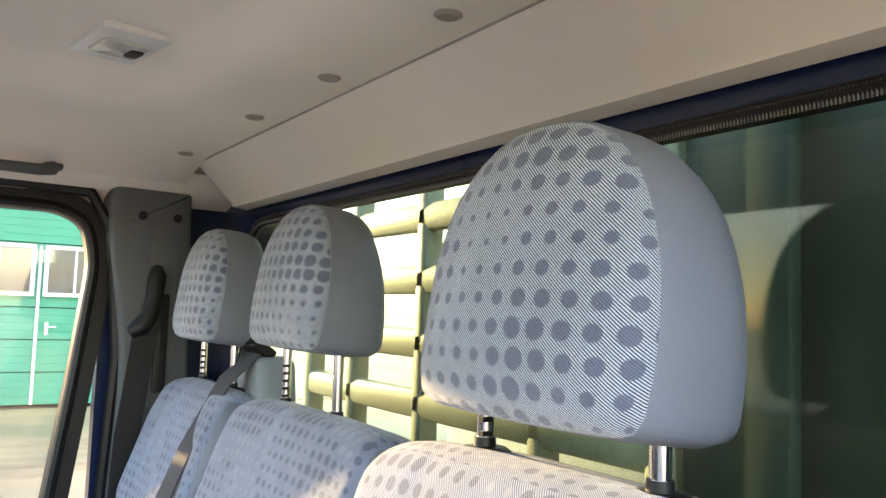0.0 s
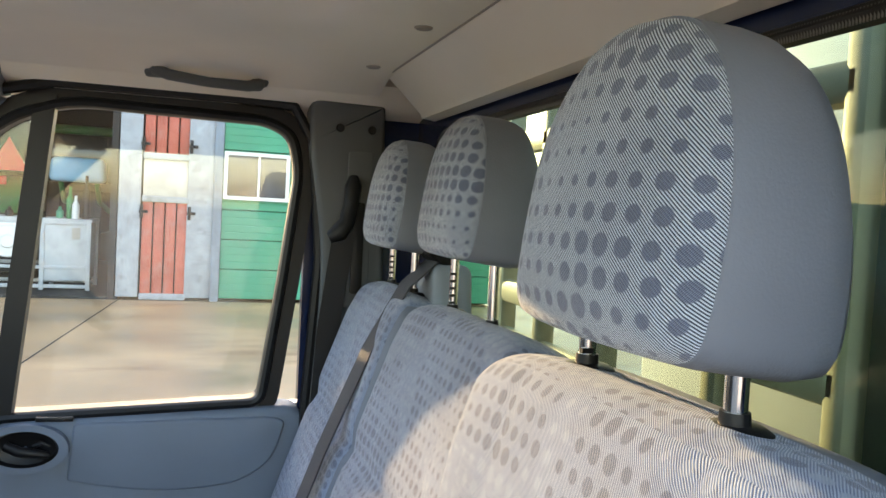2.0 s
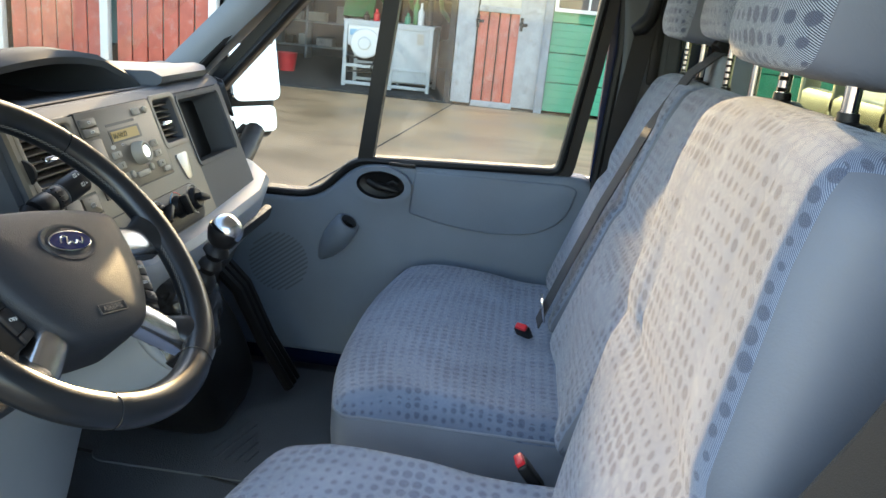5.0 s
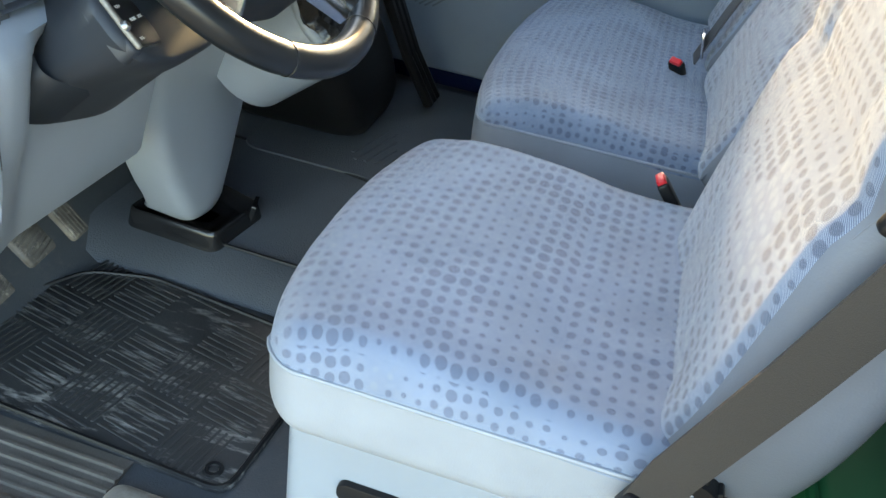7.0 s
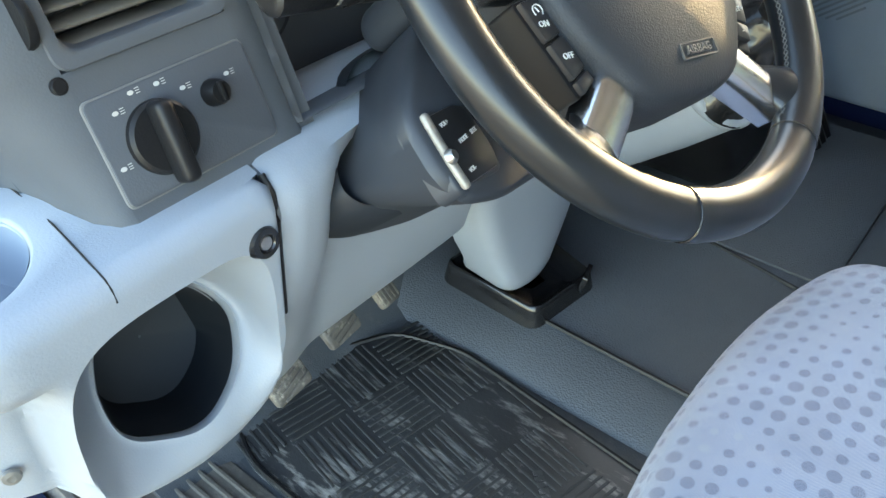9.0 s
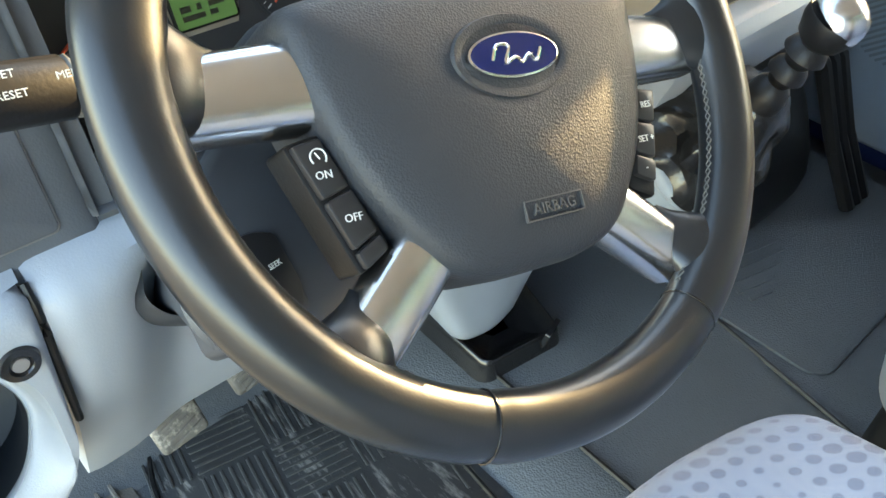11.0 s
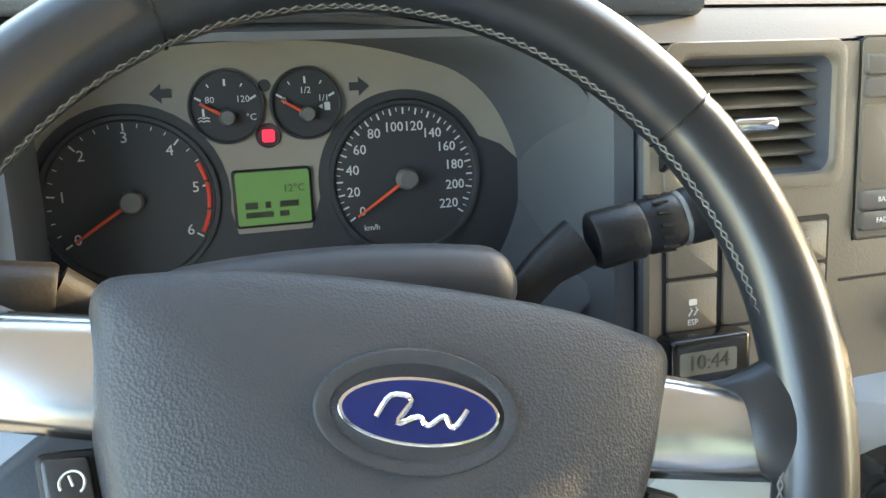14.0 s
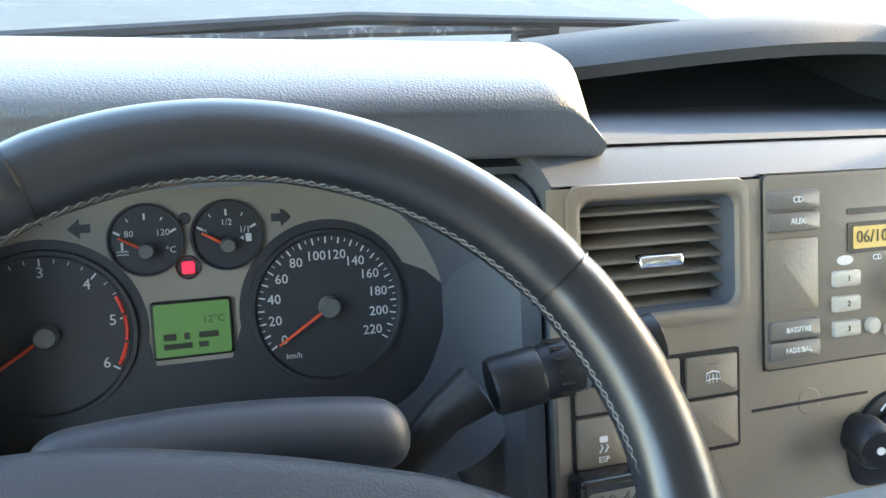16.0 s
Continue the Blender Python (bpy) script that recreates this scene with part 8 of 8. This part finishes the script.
POD = COL @ Matrix.Translation((-0.144, -0.047, -0.0965)) @ pose(0, 0, 0, 0, 17, 0) @ pose(0, 0, 0, 0, 0, -3)
bm = bmesh.new()
slab(bm, POD, rrect(0.070, 0.064, 0.010), -0.020, 0.0005, 0.004, seg=3)
pod = part("audio_pod", bm, "shroud", col, "charcoal audio remote housing")
bm = bmesh.new()
slab(bm, POD, rounded([(-0.024, -0.027), (0.026, -0.026), (0.031, -0.012), (0.028, 0.022), (0.012, 0.027), (-0.024, 0.026)], 0.005), 0.0, 0.0032, 0.0015)
keys = part("keypad", bm, "button_black", pod, "black keypad")
for txt, x, y in (("VOL+", -0.012, 0.017), ("MODE", 0.000, 0.002), ("SEEK", 0.018, 0.004), ("VOL-", -0.010, -0.019)):
    words(txt, 0.0048, at(POD, x, y, 0.0036, 6), "print", keys)
bm = bmesh.new()
rbox((0.0075, 0.058, 0.006), 0.003, POD @ Matrix.Translation((-0.0285, 0.000, 0.003)), 2, 3, lambda v: Vector((v.x - 0.003 * math.exp(-(v.y / 0.008) ** 2), v.y, v.z)), bm=bm)
lv = part("silver_strip", bm, "bare", pod, "worn silver strip")
bm = bmesh.new()
lathe(bm, POD @ Matrix.Translation((-0.031, -0.005, 0.005)), [(0, 0.0055), (0.0035, 0.0050), (0.0052, 0.0025), (0.0055, 0), (0, 0)], 18)
part("screw", bm, "steel", lv)


def stalk(side, label, ring):
    """A column stalk: curved arm, wide head with a turning ring."""
    s = thing("column_stalk", (-0.472 + side * 0.08, 0.12, 1.26), label, "stalk", group="column stalks")
    f = COL
    pts = [(side * 0.060, 0.012, -0.112), (side * 0.078, 0.030, -0.104), (side * 0.096, 0.049, -0.096), (side * 0.114, 0.065, -0.089), (side * 0.134, 0.0760, -0.082)]
    bm = bmesh.new()
    sec = [(math.cos(q) * 1.0, math.sin(q) * 0.75) for q in [2 * math.pi * k / 16 for k in range(16)]]
    tube(bm, [f @ Vector(p) for p in pts], [0.0150, 0.0122, 0.0110, 0.0122, 0.0156], section=sec, up=f.to_3x3() @ Vector((0, 0, 1)))
    part("arm", bm, "black", s)
    far = 0.010 if side > 0 else 0.0
    pts = [(x + far * k / 4, y, z) for k, (x, y, z) in enumerate(pts)]
    a, b = Vector((side * 0.132 + far, 0.0755, -0.0825)), Vector((side * 0.236 + far, 0.0890, -0.067))
    d = (b - a).normalized()
    for nm, t0, t1, k, mat in (("head", 0.0, 0.28, 1.0, "black"), ("ring", 0.28, 0.50, 0.97, "black"), ("stripe", 0.50, 0.53, 0.985, "hub"), ("tip", 0.53, 1.0, 1.0, "black")):
        bm = bmesh.new()
        tube(bm, [f @ a.lerp(b, t0), f @ a.lerp(b, t0 + 0.02), f @ a.lerp(b, t1 - 0.02), f @ a.lerp(b, t1)], [0.0160 * k * 0.97, 0.0168 * k, 0.0168 * k, 0.0160 * k * (0.86 if nm == "tip" else 0.97)], section=sec, up=f.to_3x3() @ Vector((0, 0, 1)))
        p = part(nm, bm, mat, s)
        if nm == "ring":
            for w in range(14):
                q = 2 * math.pi * w / 14
                sv = d.cross(Vector((0, 0, 1))).normalized()
                wv = sv.cross(d)
                bm = bmesh.new()
                o = a.lerp(b, 0.39) + sv * math.cos(q) * 0.0163 + wv * math.sin(q) * 0.0123
                box(bm, f @ Matrix.Translation(o), (0.010, 0.0016, 0.0016))
                part("ridge", bm, "black", p)
    head_m = f @ Matrix.Translation(a.lerp(b, 0.80) + Vector((0, 0, 0.0130))) @ pose(0, 0, 0, 0, 0, math.degrees(math.atan2(d.y, abs(d.x))) * side)
    if side > 0:
        for dy in (-0.008, 0.007):
            bm = bmesh.new()
            tube(bm, [head_m @ Vector((-0.006, dy - 0.001, 0)), head_m @ Vector((-0.004, dy + 0.003, 0)), head_m @ Vector((0.004, dy + 0.003, 0)), head_m @ Vector((0.001, dy - 0.001, 0))], 0.0005, 4, closed=True)
            tube(bm, [head_m @ Vector((-0.001, dy - 0.002, 0)), head_m @ Vector((-0.002, dy + 0.003, 0))], 0.0004, 4)
            slab(bm, head_m, [(0.006, dy - 0.001), (0.010, dy - 0.001), (0.008, dy + 0.002)], -0.0003, 0.0003)
            part("wiper_sign", bm, "print", s)
    else:
        words("SET", 0.0055, at(head_m, 0, 0.006, 0.0003), "print", s)
        words("RESET", 0.0055, at(head_m, 0, -0.004, 0.0003), "print", s)
        words("MENU", 0.0055, at(head_m, 0.028, 0.0, 0.003), "print", s)
    return s


stalk(1, "black wiper stalk with a ribbed turning ring", True)
stalk(-1, "black indicator stalk with menu buttons", True)

# ---- gear lever ----
g = thing("gear_lever", (-0.04, 0.05, 1.05), "gear lever with silver topped knob and leather boot", "gear lever")
base, top = Vector((-0.050, 0.040, 1.075)), Vector((-0.076, -0.029, 1.249))
ax = (top - base).normalized()
GL = frm(tuple(base), (1, 0, 0.1), (0, 0, 1))
LV = frm(tuple(top), (1, 0, 0), Vector((1, 0, 0)).cross(ax) * -1)
if (LV.to_3x3() @ Vector((0, 0, 1))).dot(ax) < 0:
    LV = LV @ pose(0, 0, 0, 180, 0, 0)
bm = bmesh.new()
lathe(bm, LV, [(0, -0.026), (0.013, -0.026), (0.021, -0.019), (0.0265, -0.004), (0.0268, 0.004), (0.0262, 0.006), (0, 0.006)], 36)
part("knob", bm, "black", g, "black ball knob")
bm = bmesh.new()
lathe(bm, LV @ pose(0, 0, 0, 14, 18, 0), [(0.0266, 0.001), (0.0268, 0.006), (0.0245, 0.014), (0.018, 0.022), (0.009, 0.0262), (0, 0.027)], 36)
part("knob_cap", bm, "silver", g, "silver knob cap")
bm = bmesh.new()
lathe(bm, LV, [(0.012, -0.024), (0.018, -0.030), (0.021, -0.038), (0.015, -0.044), (0.012, -0.050), (0.017, -0.056), (0.019, -0.064), (0.013, -0.070), (0.011, -0.076), (0.017, -0.082), (0.020, -0.092), (0.020, -0.104), (0.012, -0.108), (0.010, -0.13)], 28)
part("collar", bm, "black", g, "stepped black lever collar")
bm = bmesh.new()
rings = []
for i in range(13):
    t = i / 12
    c = (Vector((-0.030, 0.072, 1.062))).lerp(top - ax * 0.095, t ** 1.1)
    rad = 0.082 * (1 - t) ** 0.7 + 0.017
    fold = 0.15 * (1 - abs(2 * t - 0.8))
    ring = []
    nd = Vector((0.0, -0.75, 0.66)).lerp(ax, t).normalized()
    u = Vector((1, 0, 0))
    v = nd.cross(u).normalized()
    for k in range(48):
        q = 2 * math.pi * k / 48
        rr = rad * (1 + fold * (math.sin(5 * q + 9 * t) * 0.9 + math.sin(9 * q - 7 * t) * 0.6) + 0.05 * math.sin(t * 22 + 2 * q))
        ring.append(c + u * math.cos(q) * rr + v * math.sin(q) * rr * 0.85)
    rings.append(ring)
loft(bm, rings, caps=False)
part("boot", bm, "leather_soft", g, "creased black leather boot")
bm = bmesh.new()
nd = Vector((0.0, -0.75, 0.66)).normalized()
v = nd.cross(Vector((1, 0, 0))).normalized()
tube(bm, [Vector((-0.030, 0.074, 1.060)) + Vector((1, 0, 0)) * math.cos(q) * 0.092 + v * math.sin(q) * 0.080 for q in [2 * math.pi * k / 40 for k in range(40)]], 0.010, 10, closed=True, up=nd)
part("boot_ring", bm, "lower", g, "pale plastic boot ring")
bm = bmesh.new()
loft(bm, [[Vector((-0.030, 0.074, 1.060)) + nd * z + Vector((1, 0, 0)) * math.cos(q) * 0.094 * s + v * math.sin(q) * 0.082 * s + Vector((0, d, -0.5 * d)) for q in [2 * math.pi * k / 40 for k in range(40)]] for s, z, d in ((1.0, 0.0, 0), (1.06, -0.02, 0.0), (1.12, -0.06, 0.02), (1.15, -0.14, 0.05))], caps=False)
part("gear_housing", bm, "lower", g, "pale plastic lever housing")


# ---- pedals ----
def pedal(name, x, y, z, w, h, label, bars):
    p = thing(name, (x, y, z - 0.04), label, "pedal", group="pedals")
    m = frm((x, y, z), (1, 0.05, 0.06), (0, 0.62, 0.78))
    bm = bmesh.new()
    rbox((w, h, 0.014), 0.006, m, 3, 1, lambda v: Vector((v.x * (1 + 0.8 * v.y), v.y, v.z)), bm=bm)
    pad = part("pad", bm, "pedal", p, "worn dusty rubber pad")
    for k in range(bars):
        bm = bmesh.new()
        if name == "accelerator_pedal":
            box(bm, m, (0.0035, h * 0.86, 0.003), (-w * 0.36 + w * 0.72 * k / (bars - 1), 0, 0.0080), 0.001)
        else:
            box(bm, m @ pose(0, 0, 0, 0, 0, 12), (w * 0.78, 0.004, 0.003), (0, -h * 0.36 + h * 0.72 * k / (bars - 1), 0.0080), 0.001)
        part("tread_bar", bm, "pedal", pad)
    bm = bmesh.new()
    tube(bm, [m @ Vector((0, 0.0, -0.008)), m @ Vector((0, 0.06, -0.03)), Vector((x + 0.01, y + 0.10, z + 0.15)), Vector((x + 0.01, y + 0.12, z + 0.30))], 0.009, 8)
    part("arm", bm, "black", p)


pedal("clutch_pedal", -0.588, 0.340, 0.765, 0.062, 0.058, "worn clutch pedal pad, dusty rubber", 6)
pedal("brake_pedal", -0.482, 0.352, 0.772, 0.060, 0.056, "worn brake pedal pad, dusty rubber", 6)
pedal("accelerator_pedal", -0.352, 0.400, 0.730, 0.042, 0.082, "long ribbed accelerator pedal, dusty rubber", 5)

# ---- floor coverings ----
mat = thing("floor_mat", (-0.47, 0.22, 0.572), "dusty black rubber mat with ribbed fields", "floor mat")
bm = bmesh.new()
slab(bm, Matrix.Translation((0, 0, 0.572)), rounded([(-0.645, -0.06), (-0.30, -0.08), (-0.262, 0.30), (-0.30, 0.42), (-0.56, 0.56), (-0.63, 0.40)], 0.03), 0.0, 0.006, 0.002)
part("sheet", bm, "rubber", mat)
bm = bmesh.new()
tube(bm, [Vector((x, y, 0.578)) for x, y in rounded([(-0.640, -0.055), (-0.305, -0.075), (-0.268, 0.298), (-0.304, 0.414), (-0.558, 0.552), (-0.624, 0.398)], 0.03)], 0.004, 6, closed=True)
part("lip", bm, "black", mat)
shared = {}


def rib(parent, x, y, ln, ang, mat="rubber_rib", z=0.5785, w=0.0068):
    key = (round(ln, 3), mat, w)
    if key not in shared:
        b = bmesh.new()
        box(b, I4, (ln, w, 0.004), (0, 0, 0), 0.001)
        me = bpy.data.meshes.new("rib")
        b.to_mesh(me)
        b.free()
        me.materials.append(M[mat])
        shared[key] = me
    o = new("rib", shared[key])
    o.parent = parent
    o.matrix_parent_inverse = world_of(parent).inverted()
    o.matrix_basis = pose(x, y, z, 0, 0, ang)


# basket-weave fields of ribs, turned against the mat's sides
TURN = radians(79)
for i in range(-5, 6):
    for j in range(-5, 6):
        if (i, j) == (0, -1):
            continue
        for k in range(8):
            u, v = i * 0.101, j * 0.101
            off = (k - 3.5) * 0.0125
            across = (i + j) % 2
            u, v = (u + off, v) if across else (u, v + off)
            x, y = -0.45 + u * math.cos(TURN) - v * math.sin(TURN), 0.20 + u * math.sin(TURN) + v * math.cos(TURN)
            a = TURN + (math.pi / 2 if across else 0)
            ends = [(x + q * 0.040 * math.cos(a), y + q * 0.040 * math.sin(a)) for q in (-1, 1)]
            if all(-0.634 + 0.02 * (py > 0.40) < px < -0.298 + 0.08 * py and -0.058 < py < 0.42 - 0.5 * (px + 0.30) for px, py in ends):
                rib(mat, x, y, 0.094, math.degrees(a), z=0.5775, w=0.0046)
bm = bmesh.new()
for k in range(5):
    slab(bm, at(Matrix.Translation((-0.415, 0.045, 0.578)), 0, 0, 0, 50), rrect(0.007, 0.013, 0.001, (k * 0.010, 0)), 0, 0.0015)
part("moulded_lettering", bm, "rubber_rib", mat, "worn unreadable moulded letters")
bm = bmesh.new()
lathe(bm, Matrix.Translation((-0.612, -0.022, 0.577)), [(0.006, 0.0), (0.008, 0.004), (0.013, 0.004), (0.015, 0.0)], 20)
part("eyelet", bm, "black", mat)

bm = bmesh.new()
loft(bm, [[Vector((x, y, z)) for x, z in ((-0.265, 0.571), (-0.255, 0.582), (-0.165, 0.602), (-0.150, 0.606), (0.165, 0.606), (0.18, 0.612), (0.80, 0.600), (0.82, 0.571))] for y in (-0.60, -0.2, 0.2, 0.5)])
tagged(part("floor_tunnel", bm, "tunnel"), "grained dark rubber over the floor tunnel", "floor", kind="structure")
bm = bmesh.new()
tube(bm, [(-0.158, -0.2, 0.606), (-0.152, 0.235, 0.606), (-0.14, 0.42, 0.606)], 0.004, 6)
tube(bm, [(0.150, -0.2, 0.611), (0.215, 0.156, 0.611), (0.24, 0.42, 0.611)], 0.004, 6)
tagged(part("floor_seam", bm, "black"), "raised black seams of the floor covering", "floor", kind="structure")
pm = thing("passenger_mat", (0.45, 0.1, 0.612), "dark rubber passenger mat with an embossed arrow", "floor mat")
bm = bmesh.new()
slab(bm, Matrix.Translation((0, 0, 0.6105)), rrect(0.56, 0.50, 0.04, (0.485, 0.13)), 0.0, 0.006, 0.002)
part("sheet", bm, "tunnel", pm)
for k, ln in enumerate((0.15, 0.17, 0.13, 0.09, 0.05)):
    rib(pm, 0.370 - 0.018 * k, 0.118 - 0.019 * k, ln, -14, "tunnel", 0.6175, 0.009)
bm = bmesh.new()
loft(bm, [[Vector((cx + x, 0.30 + cy + y, z)) for x, y in rrect(w, 0.32, 0.06, n=6)] for z, cx, w, cy in ((0.613, 0.47, 0.22, 0.03), (0.63, 0.465, 0.26, 0.0), (0.66, 0.455, 0.29, -0.01), (0.70, 0.44, 0.32, -0.015), (0.75, 0.42, 0.34, -0.008), (0.80, 0.39, 0.36, 0.002), (0.86, 0.36, 0.36, 0.014), (0.92, 0.32, 0.35, 0.026), (1.02, 0.27, 0.34, 0.05))])
hd = thing("heater_duct", (0.06, 0.40, 0.62), "black moulded heater duct under the dash", "duct")
part("duct", bm, "black", hd, angle=60)
for k in range(3):
    bm = bmesh.new()
    tube(bm, [(0.42 + 0.03 * k, 0.19, 1.02), (0.50 + 0.03 * k, 0.155, 0.93), (0.585 + 0.03 * k, 0.115, 0.76), (0.63 + 0.03 * k, 0.055, 0.625)], 0.014, 8)
    part("hose", bm, "black", hd, "black ribbed hose" if k == 0 else "")
